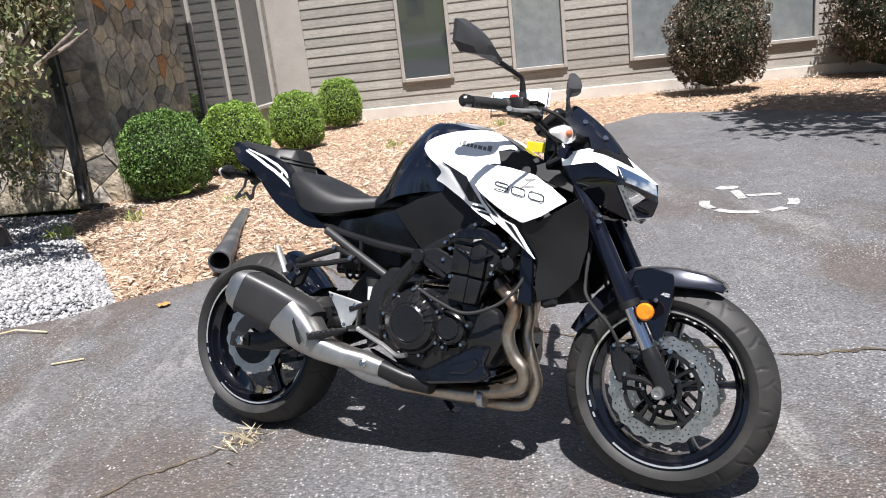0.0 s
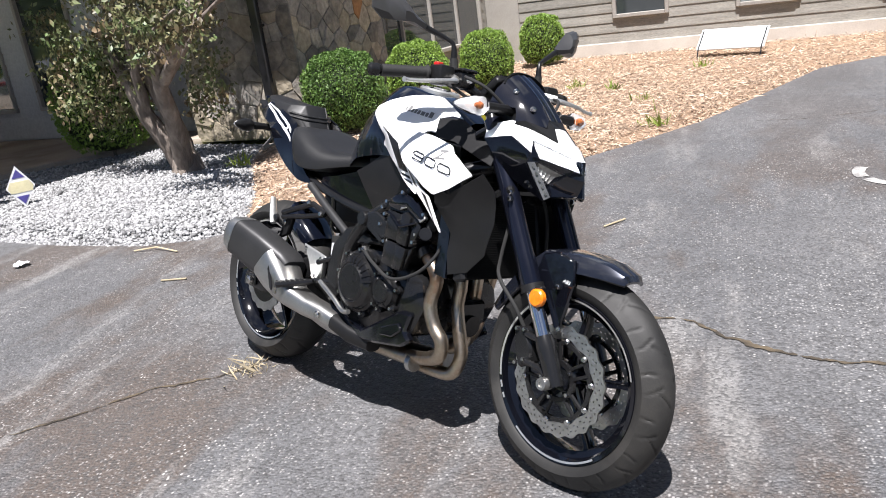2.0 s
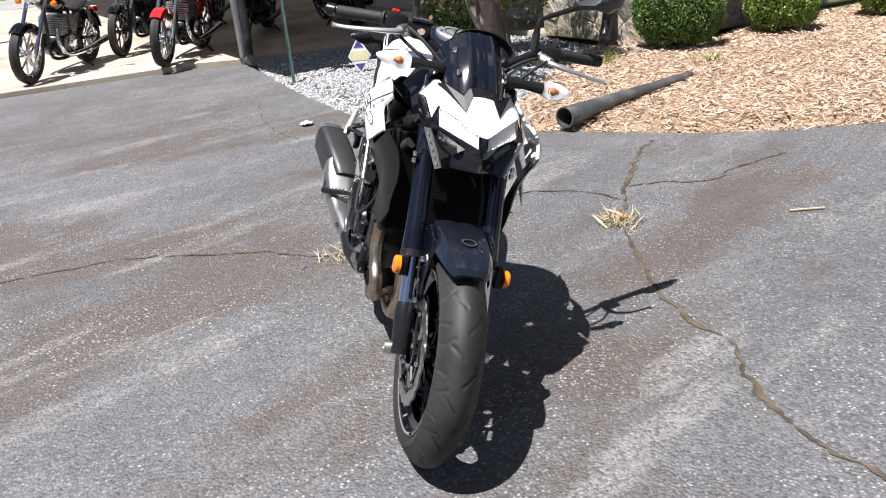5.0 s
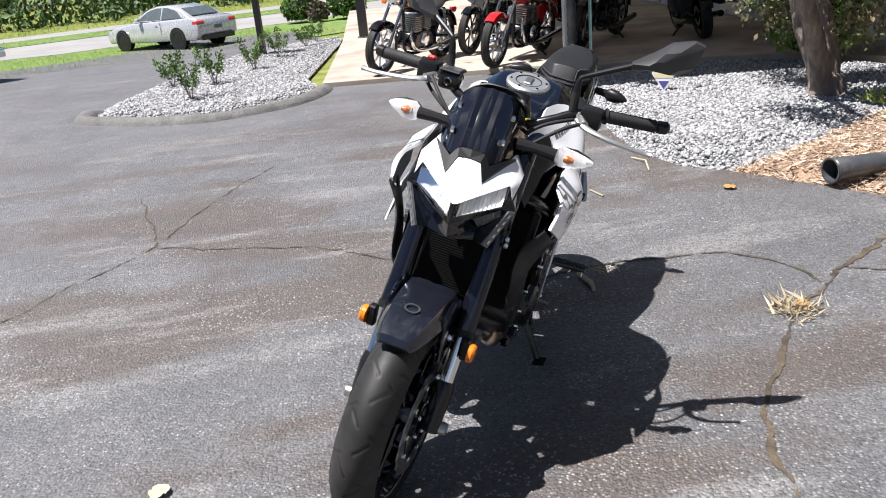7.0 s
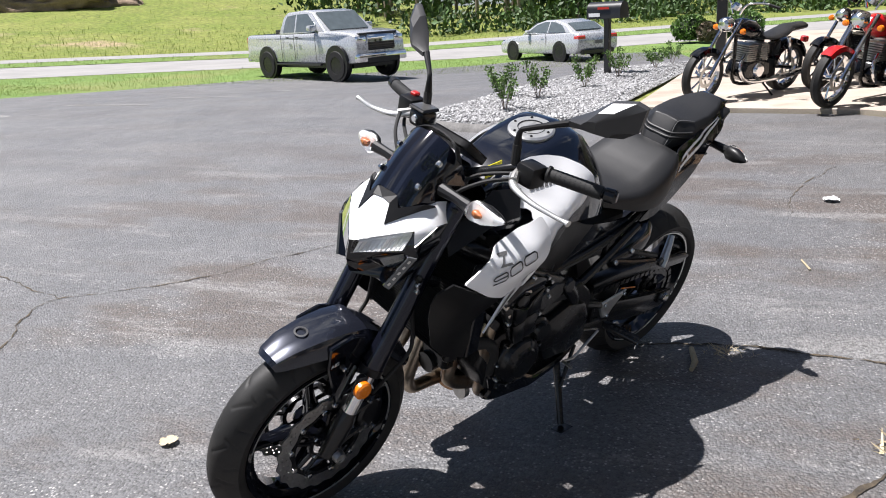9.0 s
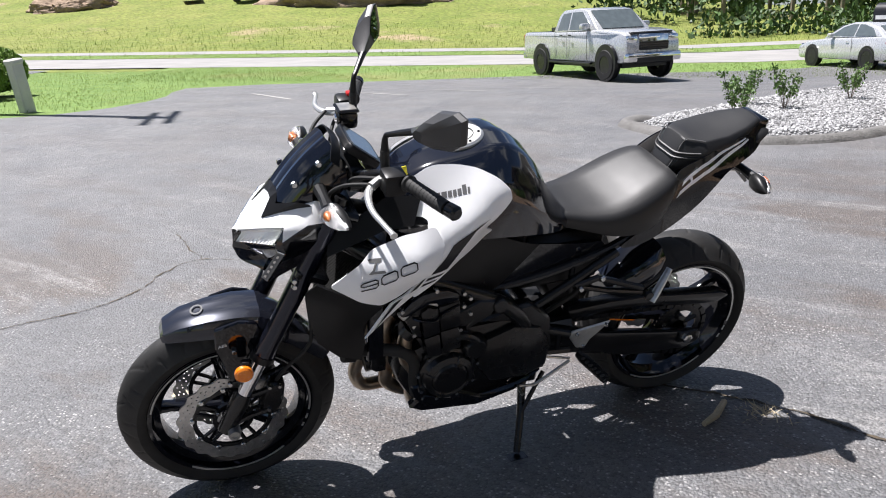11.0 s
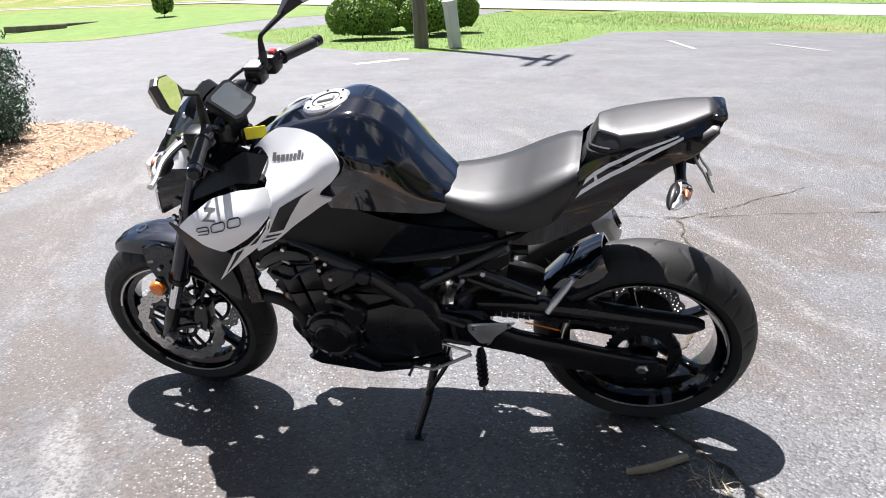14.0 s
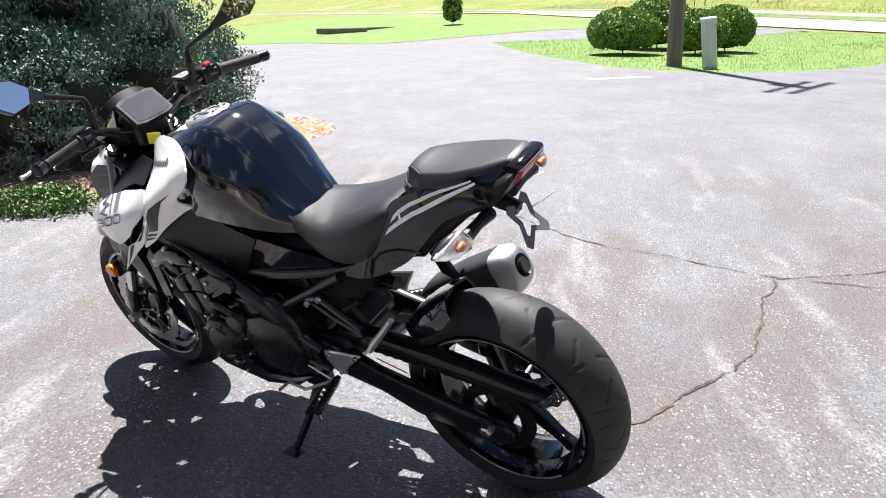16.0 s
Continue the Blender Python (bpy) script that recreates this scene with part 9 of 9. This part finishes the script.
# litter on the asphalt
for x, y, s, m_, nm, lb in ((-1.65, 4.24, 0.035, M_leafdry, "dry_leaf", "curled orange dry leaf on the asphalt"), (-0.12, 3.74, 0.03, M_leafdry, "dry_leaf", "curled orange dry leaf on the weed"), (-3.25, 3.76, 0.05, M_signw, "paper_scrap", "crumpled white paper scrap on the asphalt"), (0.41, 1.38, 0.03, M_strawdry, "dry_leaf", "pale dry leaf on the asphalt")):
    bm = bmesh.new()
    bmesh.ops.create_grid(bm, x_segments=6, y_segments=6, size=s)
    for v in bm.verts:
        v.co.z = 0.006 + s * (0.3 + 0.35 * noise.noise(v.co * 40 + Vector((x, y, 0))) + 4 * v.co.x * v.co.x / s * 0.2)
        if abs(v.co.x) + abs(v.co.y) > s * 1.35:
            v.co.xy *= 0.8
    ob = part(nm, bm, m_, smooth=60)
    ob.location = (x, y, 0)
    tagged(ob, lb, "litter")
for pts, lb in (([(-0.72, 3.02, 0.012), (-0.6, 3.04, 0.016), (-0.53, 3.03, 0.012)], "flat weathered stick on the asphalt"), ([(-2.55, 4.0, 0.01), (-2.4, 4.04, 0.02), (-2.2, 3.98, 0.01)], "thin bent twig on the asphalt"), ([(0.4, 4.28, 0.008), (0.5, 4.4, 0.01)], "thin pale twig on the asphalt"), ([(-1.95, 3.5, 0.008), (-1.8, 3.53, 0.008)], "thin pale twig on the asphalt")):
    ob = part("stick", tubed(pts, [0.011, 0.013, 0.009] if "flat" in lb else 0.005, 7), M_strawdry)
    tagged(ob, lb, "stick")

# ---- vehicles ----


def taper(bm, z0, z1, k, x_front=0.0):
    for v in bm.verts:
        if v.co.z > z0:
            v.co.y *= 1 - k * (v.co.z - z0) / (z1 - z0)
    return bm


def road_wheel(parent, x, y, r, w, rim_r, spokes, rim_m, name="wheel"):
    side = 1 if y > 0 else -1
    c = Matrix.Translation((x, y, r))
    t = part(name, lathed([(rim_r, -w / 2), (r * 0.94, -w / 2), (r, -w * 0.38), (r, w * 0.38), (r * 0.94, w / 2), (rim_r, w / 2)], 32, c, True), M_cartyre, parent)
    bm = bmesh.new()
    lathe(bm, [(rim_r, side * w * 0.46), (rim_r * 0.93, side * w * 0.4), (rim_r * 0.9, -side * w * 0.1), (0, -side * w * 0.1)], 32, c)
    lathe(bm, [(0, side * w * 0.4), (rim_r * 0.2, side * w * 0.4), (rim_r * 0.24, side * w * 0.2), (0, side * w * 0.1)], 16, c)
    for k in range(spokes):
        a = 2 * math.pi * k / spokes
        for da in (-0.12, 0.12):
            tube(bm, [(x + rim_r * 0.18 * math.cos(a), y + side * w * 0.33, r + rim_r * 0.18 * math.sin(a)), (x + rim_r * 0.95 * math.cos(a + da), y + side * w * 0.36, r + rim_r * 0.95 * math.sin(a + da))], rim_r * 0.07, 6)
    part("rim", bm, rim_m, t, "dark alloy rim")


def arch(bm, x, r, zc, y0, y1):
    """A dark wheel-arch disc let into the flank."""
    lathe(bm, [(0, y0), (r, y0), (r, y1), (0, y1)], 28, Matrix.Translation((x, 0, zc)))


truck = thing("pickup_truck", "silver double-cab pickup truck with black wheels parked in the lot", "truck", pose(-21.1, -10.7, land(-20.5, -10.3) + 0.02, 0, 0, 63.9))
bm = prismed([(-1.18, 0.62), (-1.2, 1.12), (-1.12, 1.22), (0.9, 1.22), (2.62, 1.24), (3.0, 1.28), (3.7, 1.26), (4.3, 1.2), (4.48, 1.14), (4.56, 1.06), (4.6, 0.9), (4.6, 0.52), (4.3, 0.47), (-0.9, 0.5)], -1.0, 1.0, 0.07, None, 2)
body = part("body", taper(bm, 0.9, 1.3, 0.05), M_carpaint, truck, "silver painted body", smooth=40)
cabp = [(0.72, 1.2), (0.9, 1.72), (1.1, 1.86), (2.0, 1.9), (2.45, 1.84), (3.2, 1.26)]
bm = prismed(cabp, -0.95, 0.95, 0.05, None, 2)
part("cab", taper(bm, 1.2, 1.9, 0.2), M_carpaint, truck, "silver cab roof", smooth=40)
for s in (1, -1):
    for poly in ([(0.98, 1.27), (1.04, 1.62), (1.14, 1.75), (1.58, 1.79), (1.58, 1.27)], [(1.66, 1.27), (1.66, 1.79), (2.2, 1.8), (2.72, 1.45), (2.8, 1.27)]):
        bm = prismed(poly, s * 0.945, s * 0.957, 0.0)
        part("side_window", taper(bm, 1.2, 1.9, 0.2), M_carglass, truck, smooth=False)
    part("door_seam", boxed(1.6, 1.612, s * 0.985, s * 0.993, 0.55, 1.2), M_ink, truck, smooth=False)
    part("door_seam", boxed(2.72, 2.732, s * 0.985, s * 0.993, 0.55, 1.2), M_ink, truck, smooth=False)
    part("door_seam", boxed(0.88, 0.892, s * 0.985, s * 0.993, 0.55, 1.2), M_ink, truck, smooth=False)
    for x in (1.7, 1.2):
        part("door_handle", boxed(x, x + 0.16, s * 0.99, s * 1.02, 1.1, 1.14, 0.01), M_spout, truck)
    mir = part("wing_mirror", boxed(2.62, 2.82, s * 0.95, s * 1.2, 1.3, 1.46, 0.04, None, 2), M_carpaint, truck)
    part("running_board", boxed(0.55, 2.95, s * 0.92, s * 1.03, 0.42, 0.48, 0.015), M_spout, truck)
    for x in (0.0, 3.7):
        bm = bmesh.new()
        arch(bm, x, 0.525, 0.48, s * 0.9, s * 1.003)
        part("wheel_arch", bm, M_ink, truck, "dark wheel arch")
    for x in (0.0, 3.7):
        road_wheel(truck, x, s * 0.88, 0.425, 0.3, 0.25, 6, M_satin)
    part("headlight", boxed(4.28, 4.6, s * 0.58, s * 0.96, 0.93, 1.1, 0.045, None, 2), M_lamp, truck, "clear headlight")
    part("tail_lamp", boxed(-1.2, -1.1, s * 0.86, s * 0.965, 0.85, 1.15, 0.02), M_redpaint, truck, "red tail lamp")
    part("fog_lamp", lathed([(0, 0.02), (0.06, 0.02), (0.08, 0), (0, 0)], 14, Matrix.Translation((4.67, s * 0.78, 0.6)) @ Matrix.Rotation(radians(-90), 4, "Z")), M_spout, truck)
part("windscreen", prismed([(2.5, 1.79), (2.52, 1.81), (3.16, 1.29), (3.12, 1.29)], -0.72, 0.72, 0.0, Matrix.Translation((0.03, 0, 0.015))), M_carglass, truck, smooth=False)
part("rear_window", prismed([(0.74, 1.3), (0.72, 1.3), (0.86, 1.68), (0.88, 1.68)], -0.65, 0.65, 0.0), M_carglass, truck, smooth=False)
gr = part("grille", boxed(4.48, 4.63, -0.56, 0.56, 0.78, 1.13, 0.05, None, 2), M_chrome, truck, "chrome-edged black grille")
part("grille_mesh", boxed(4.6, 4.64, -0.49, 0.49, 0.82, 1.07, 0.03), M_spout, gr)
for z in (0.88, 0.94, 1.0):
    part("grille_bar", boxed(4.638, 4.65, -0.48, 0.48, z, z + 0.015), M_satin, gr, smooth=False)
bmp = part("bumper", boxed(4.45, 4.7, -1.0, 1.0, 0.5, 0.74, 0.05, None, 2), M_chrome, truck, "chrome front bumper")
part("air_dam", boxed(4.5, 4.715, -0.62, 0.62, 0.46, 0.64, 0.03), M_spout, bmp)
part("rear_bumper", boxed(-1.32, -1.15, -0.95, 0.95, 0.5, 0.68, 0.03), M_chrome, truck)
part("hood_deflector", prismed([(4.4, 1.175), (4.5, 1.19), (4.53, 1.15), (4.48, 1.135)], -0.78, 0.78, 0.008), M_spout, truck, "black hood deflector")
part("tool_box", boxed(0.25, 0.7, -0.75, 0.75, 1.2, 1.36, 0.02), M_spout, truck, "black bed tool box")
part("bed_floor", boxed(-1.0, 0.6, -0.8, 0.8, 1.221, 1.226), M_ink, truck, smooth=False)
part("under_body", boxed(-0.8, 4.2, -0.75, 0.75, 0.33, 0.55), M_ink, truck, smooth=False)

for ch in truck.children:
    if ch.name.split(".")[0] not in ("wheel", "wheel_arch", "running_board", "under_body"):
        for vt in ch.data.vertices:
            vt.co.z += 0.13 * smoothstep(0.62, 1.15, vt.co.z)
            vt.co.y *= 1 - 0.11 * smoothstep(3.75, 4.75, vt.co.x)

car = thing("sedan", "silver sports sedan parked at the edge of the lot", "car", pose(-26.6, -2.2, land(-27, -3), 0, 0, 230.0))
bm = prismed([(-1.0, 0.42), (-1.05, 0.75), (-0.95, 0.98), (-0.6, 1.02), (0.3, 0.98), (2.2, 0.93), (3.2, 0.82), (3.65, 0.68), (3.72, 0.45), (3.6, 0.25), (-0.85, 0.28)], -0.91, 0.91, 0.07, None, 2)
part("body", taper(bm, 0.6, 1.05, 0.08), M_carpaint, car, "silver painted body", smooth=40)
bm = prismed([(-0.6, 1.0), (-0.1, 1.3), (0.5, 1.43), (1.1, 1.43), (1.6, 1.32), (2.35, 0.93)], -0.84, 0.84, 0.05, None, 2)
part("roof", taper(bm, 0.95, 1.43, 0.26), M_carpaint, car, "silver roof", smooth=40)
for s in (1, -1):
    for poly in ([(-0.25, 1.03), (0.05, 1.25), (0.5, 1.36), (0.75, 1.37), (0.75, 1.02)], [(0.82, 1.02), (0.82, 1.37), (1.1, 1.37), (1.5, 1.28), (2.0, 1.0)]):
        bm = prismed(poly, s * 0.838, s * 0.85, 0)
        part("side_window", taper(bm, 0.95, 1.43, 0.26), M_carglass, car, smooth=False)
    for x in (0.0, 2.85):
        bm = bmesh.new()
        arch(bm, x, 0.39, 0.34, s * 0.8, s * 0.914)
        part("wheel_arch", bm, M_ink, car, "dark wheel arch")
    for x in (0.0, 2.85):
        road_wheel(car, x, s * 0.8, 0.335, 0.24, 0.24, 5, M_satin)
    part("tail_lamp", boxed(-1.04, -0.75, s * 0.55, s * 0.875, 0.76, 0.9, 0.03), M_redpaint, car, "red tail lamp")
    part("headlight", boxed(3.2, 3.6, s * 0.6, s * 0.86, 0.6, 0.74, 0.03), M_lamp, car, "clear headlight")
    part("wing_mirror", boxed(1.75, 1.92, s * 0.85, s * 1.02, 0.98, 1.1, 0.03), M_carpaint, car)
    part("door_seam", boxed(0.78, 0.79, s * 0.895, s * 0.904, 0.35, 0.97), M_ink, car, smooth=False)
    part("door_handle", boxed(0.95, 1.1, s * 0.885, s * 0.9, 0.82, 0.85, 0.005), M_chrome, car)
    part("exhaust_tip", tubed([(-1.0, s * 0.6, 0.3), (-1.06, s * 0.6, 0.3)], 0.05, 12), M_chrome, car)
part("rear_window", prismed([(-0.5, 1.06), (-0.52, 1.08), (-0.08, 1.32), (-0.05, 1.3)], -0.58, 0.58, 0, Matrix.Translation((-0.02, 0, 0.01))), M_carglass, car, smooth=False)
part("windscreen", prismed([(1.65, 1.32), (1.67, 1.33), (2.28, 0.99), (2.25, 0.98)], -0.62, 0.62, 0, Matrix.Translation((0.02, 0, 0.015))), M_carglass, car, smooth=False)
part("diffuser", boxed(-1.07, -0.9, -0.7, 0.7, 0.26, 0.42, 0.02), M_spout, car)
part("plate_panel", boxed(-1.075, -1.05, -0.16, 0.16, 0.6, 0.72), M_grey, car, "blank number plate panel", smooth=False)


def parked_bike(x, y, heading, tank_m, fender_m, label, bags=False, chrome=True, wb=1.55):
    """A standard street motorcycle: front axle at the given spot."""
    hx, hy = math.cos(radians(heading)), math.sin(radians(heading))
    b = thing("parked_motorcycle", label, "motorcycle", pose(x - wb * hx, y - wb * hy, 0.06, 0, 0, heading) @ pose(0, 0, 0, -9), "motorcycles on the porch")
    bright = M_chrome if chrome else M_satin
    for wx, r, w in ((0.0, 0.32, 0.15), (wb, 0.33, 0.11)):
        t = part("tyre", lathed([(r - 0.08, -w * 0.3), (r - 0.05, -w / 2), (r - 0.015, -w * 0.4), (r, 0), (r - 0.015, w * 0.4), (r - 0.05, w / 2), (r - 0.08, w * 0.3)], 36, Matrix.Translation((wx, 0, r)), True), M_rubber, b)
        bm = bmesh.new()
        lathe(bm, [(r - 0.08, -w * 0.35), (r - 0.1, -w * 0.2), (r - 0.1, w * 0.2), (r - 0.08, w * 0.35)], 36, Matrix.Translation((wx, 0, r)), True)
        lathe(bm, [(0, -0.06), (0.04, -0.06), (0.04, 0.06), (0, 0.06)], 14, Matrix.Translation((wx, 0, r)))
        for k in range(9):
            a = 2 * math.pi * k / 9
            tube(bm, [(wx, 0.02 * (-1) ** k, r), (wx + (r - 0.09) * math.cos(a), 0, r + (r - 0.09) * math.sin(a))], 0.011, 5)
        part("rim", bm, bright, t)
        part("brake_disc", rotor(0.09, 0.13, 12, 0.005, False), M_disc, t, m=Matrix.Translation((wx, 0.06, r)))
    top = Vector((wb - 0.42, 0, 0.98))
    for s in (1, -1):
        o = Vector((0, s * 0.1, 0))
        part("fork_leg", tubed([Vector((wb, 0, 0.33)) + o, Vector((wb - 0.16, 0, 0.6)) + o], 0.026, 10), bright, b)
        part("fork_tube", tubed([Vector((wb - 0.14, 0, 0.57)) + o, top + o], 0.021, 10), M_chrome, b)
        part("handlebar", tubed([top + Vector((0.0, s * 0.05, 0.05)), top + Vector((-0.02, s * 0.12, 0.17)), top + Vector((-0.12, s * 0.28, 0.2)), top + Vector((-0.2, s * 0.38, 0.17))], 0.013, 8, 4), bright, b)
        part("grip", tubed([top + Vector((-0.15, s * 0.32, 0.19)), top + Vector((-0.22, s * 0.42, 0.16))], 0.018, 8), M_grip, b)
        part("mirror", lathed([(0, 0.01), (0.05, 0.008), (0.055, -0.008), (0, -0.01)], 16, Matrix.Translation(top + Vector((-0.08, s * 0.36, 0.36))) @ Matrix.Rotation(radians(80), 4, "Z")), bright, b)
        part("mirror_stalk", tubed([top + Vector((-0.1, s * 0.26, 0.2)), top + Vector((-0.08, s * 0.34, 0.33))], 0.006, 6), bright, b)
        part("indicator", lathed([(0, 0.03), (0.03, 0.02), (0.036, -0.01), (0.02, -0.03), (0, -0.03)], 14, Matrix.Translation(top + Vector((0.08, s * 0.2, -0.12))) @ Matrix.Rotation(radians(-90), 4, "Z")), M_orange, b, "amber indicator")
        part("side_cover", prismed([(0.3, 0.5), (0.55, 0.5), (0.6, 0.68), (0.35, 0.72)], s * 0.1, s * 0.14, 0.02), tank_m, b)
        part("shock", tubed([(0.08, s * 0.13, 0.4), (0.2, s * 0.13, 0.72)], 0.025, 8), M_chrome, b)
        part("exhaust", tubed([(0.95, s * 0.1, 0.55), (1.08, s * 0.15, 0.42), (0.95, s * 0.18, 0.25), (0.5, s * 0.2, 0.24), (-0.15, s * 0.21, 0.3)], [0.022, 0.022, 0.024, 0.035, 0.045], 10, 4), bright, b)
        if bags:
            part("saddle_bag", prismed([(-0.25, 0.42), (0.3, 0.42), (0.36, 0.7), (0.2, 0.76), (-0.28, 0.74)], s * 0.16, s * 0.36, 0.05, None, 2), M_seat, b, "black leather saddle bag")
    part("headlamp", lathed([(0, 0.1), (0.06, 0.095), (0.085, 0.05), (0.088, -0.01), (0.06, -0.06), (0, -0.09)], 24, Matrix.Translation(top + Vector((0.12, 0, -0.06))) @ Matrix.Rotation(radians(-90), 4, "Z")), bright, b)
    part("headlamp_lens", lathed([(0, 0.104), (0.05, 0.1), (0.078, 0.075), (0.08, 0.05), (0, 0.05)], 24, Matrix.Translation(top + Vector((0.13, 0, -0.06))) @ Matrix.Rotation(radians(-90), 4, "Z")), M_lamp, b)
    part("instrument", lathed([(0, 0.05), (0.05, 0.05), (0.055, 0), (0, -0.02)], 18, Matrix.Translation(top + Vector((0.02, 0, 0.12))) @ Matrix.Rotation(radians(60), 4, "X")), bright, b)
    bm = bmesh.new()
    secs = []
    for tx, w, z0, z1 in ((0.6, 0.06, 0.74, 0.8), (0.68, 0.1, 0.72, 0.87), (0.82, 0.145, 0.7, 0.95), (0.98, 0.15, 0.72, 0.98), (1.08, 0.1, 0.78, 0.96), (1.12, 0.05, 0.82, 0.92)):
        secs.append([(tx, w * math.cos(a), (z0 + z1) / 2 + (z1 - z0) / 2 * math.sin(a)) for a in np.linspace(0, 2 * math.pi, 16, endpoint=False)])
    part("tank", loft(bm, secs), tank_m, b, smooth=60)
    bm = bmesh.new()
    secs = []
    for tx, w, z0, z1 in ((0.62, 0.1, 0.7, 0.76), (0.45, 0.14, 0.69, 0.75), (0.25, 0.15, 0.7, 0.8), (0.1, 0.12, 0.76, 0.86), (-0.2, 0.1, 0.78, 0.87), (-0.26, 0.06, 0.8, 0.85)):
        secs.append([(tx, w * math.cos(a), (z0 + z1) / 2 + (z1 - z0) / 2 * math.sin(a)) for a in np.linspace(0, 2 * math.pi, 14, endpoint=False)])
    part("seat", loft(bm, secs), M_seat, b, smooth=60)
    for ax_, rr, a0, a1, w in ((wb, 0.355, 50, 150, 0.075), (0.0, 0.36, 20, 165, 0.1)):
        secs = []
        for a in np.linspace(a0, a1, 9):
            ca, sa = math.cos(radians(a)), math.sin(radians(a))
            secs.append([(ax_ + (rr - q) * ca, y_ * w, 0.325 + (rr - q) * sa) for y_, q in ((1, 0.06), (0.8, 0.01), (0, 0), (-0.8, 0.01), (-1, 0.06), (-0.75, 0.02), (0, 0.01), (0.75, 0.02))])
        part("fender", loft(bmesh.new(), secs), fender_m, b, smooth=50)
    eng = part("engine", prismed([(0.45, 0.28), (0.5, 0.45), (0.7, 0.5), (0.95, 0.46), (1.0, 0.3), (0.85, 0.2), (0.55, 0.2)], -0.15, 0.15, 0.03), M_engine, b)
    for k in range(8):
        for ang, cx in ((-20, 0.62), (18, 0.86)):
            part("cooling_fin", boxed(-0.085, 0.085, -0.13, 0.13, 0.47 + 0.026 * k, 0.484 + 0.026 * k, 0, Matrix.Translation((cx, 0, 0)) @ Matrix.Rotation(radians(0), 4, "Y")), M_alloy if chrome else M_satin, eng, smooth=False)
    part("case_cover", lathed([(0, -0.19), (0.07, -0.185), (0.095, -0.16), (0.1, -0.14), (0, -0.14)], 24, Matrix.Translation((0.72, 0, 0.35))), bright, eng)
    part("case_cover", lathed([(0, 0.19), (0.07, 0.185), (0.095, 0.16), (0.1, 0.14), (0, 0.14)], 24, Matrix.Translation((0.72, 0, 0.35))), bright, eng)
    part("air_cleaner", lathed([(0, -0.2), (0.075, -0.195), (0.085, -0.16), (0, -0.15)], 24, Matrix.Translation((0.74, 0, 0.58))), bright, eng)
    part("frame_tube", tubed([(1.08, 0, 0.9), (1.02, 0, 0.5), (0.95, 0, 0.2), (0.4, 0, 0.18), (0.25, 0, 0.5), (0.3, 0, 0.7)], 0.022, 8, 4), M_satin, b)
    part("swingarm", tubed([(0.35, 0.1, 0.36), (0, 0.1, 0.32)], 0.022, 8), M_satin, b)
    part("swingarm", tubed([(0.35, -0.1, 0.36), (0, -0.1, 0.32)], 0.022, 8), M_satin, b)
    part("side_stand", tubed([(0.6, 0.12, 0.22), (0.55, 0.3, 0.055)], 0.012, 8), M_satin, b)
    part("tail_lamp", boxed(-0.36, -0.3, -0.05, 0.05, 0.6, 0.68, 0.015), M_redpaint, b)
    return b


parked_bike(-7.85, 2.72, -38, M_gloss, M_gloss, "black and chrome cruiser motorcycle parked on the porch slab")
parked_bike(-9.0, 4.1, -38, M_gloss, M_gloss, "black roadster motorcycle parked behind others on the porch slab", chrome=False)
parked_bike(-7.3, 4.08, -38, M_redpaint, M_redpaint, "red roadster motorcycle with chrome headlamp on the porch slab", chrome=True)
parked_bike(-8.3, 5.55, -38, M_gloss, M_satin, "dark motorcycle parked under the porch roof", chrome=False)
parked_bike(-9.42, 7.5, 168, M_gloss, M_gloss, "black touring motorcycle with saddle bags under the porch", True, False)
parked_bike(-10.4, 5.6, -38, M_gloss, M_gloss, "dark cruiser motorcycle parked deep under the porch", False, False)
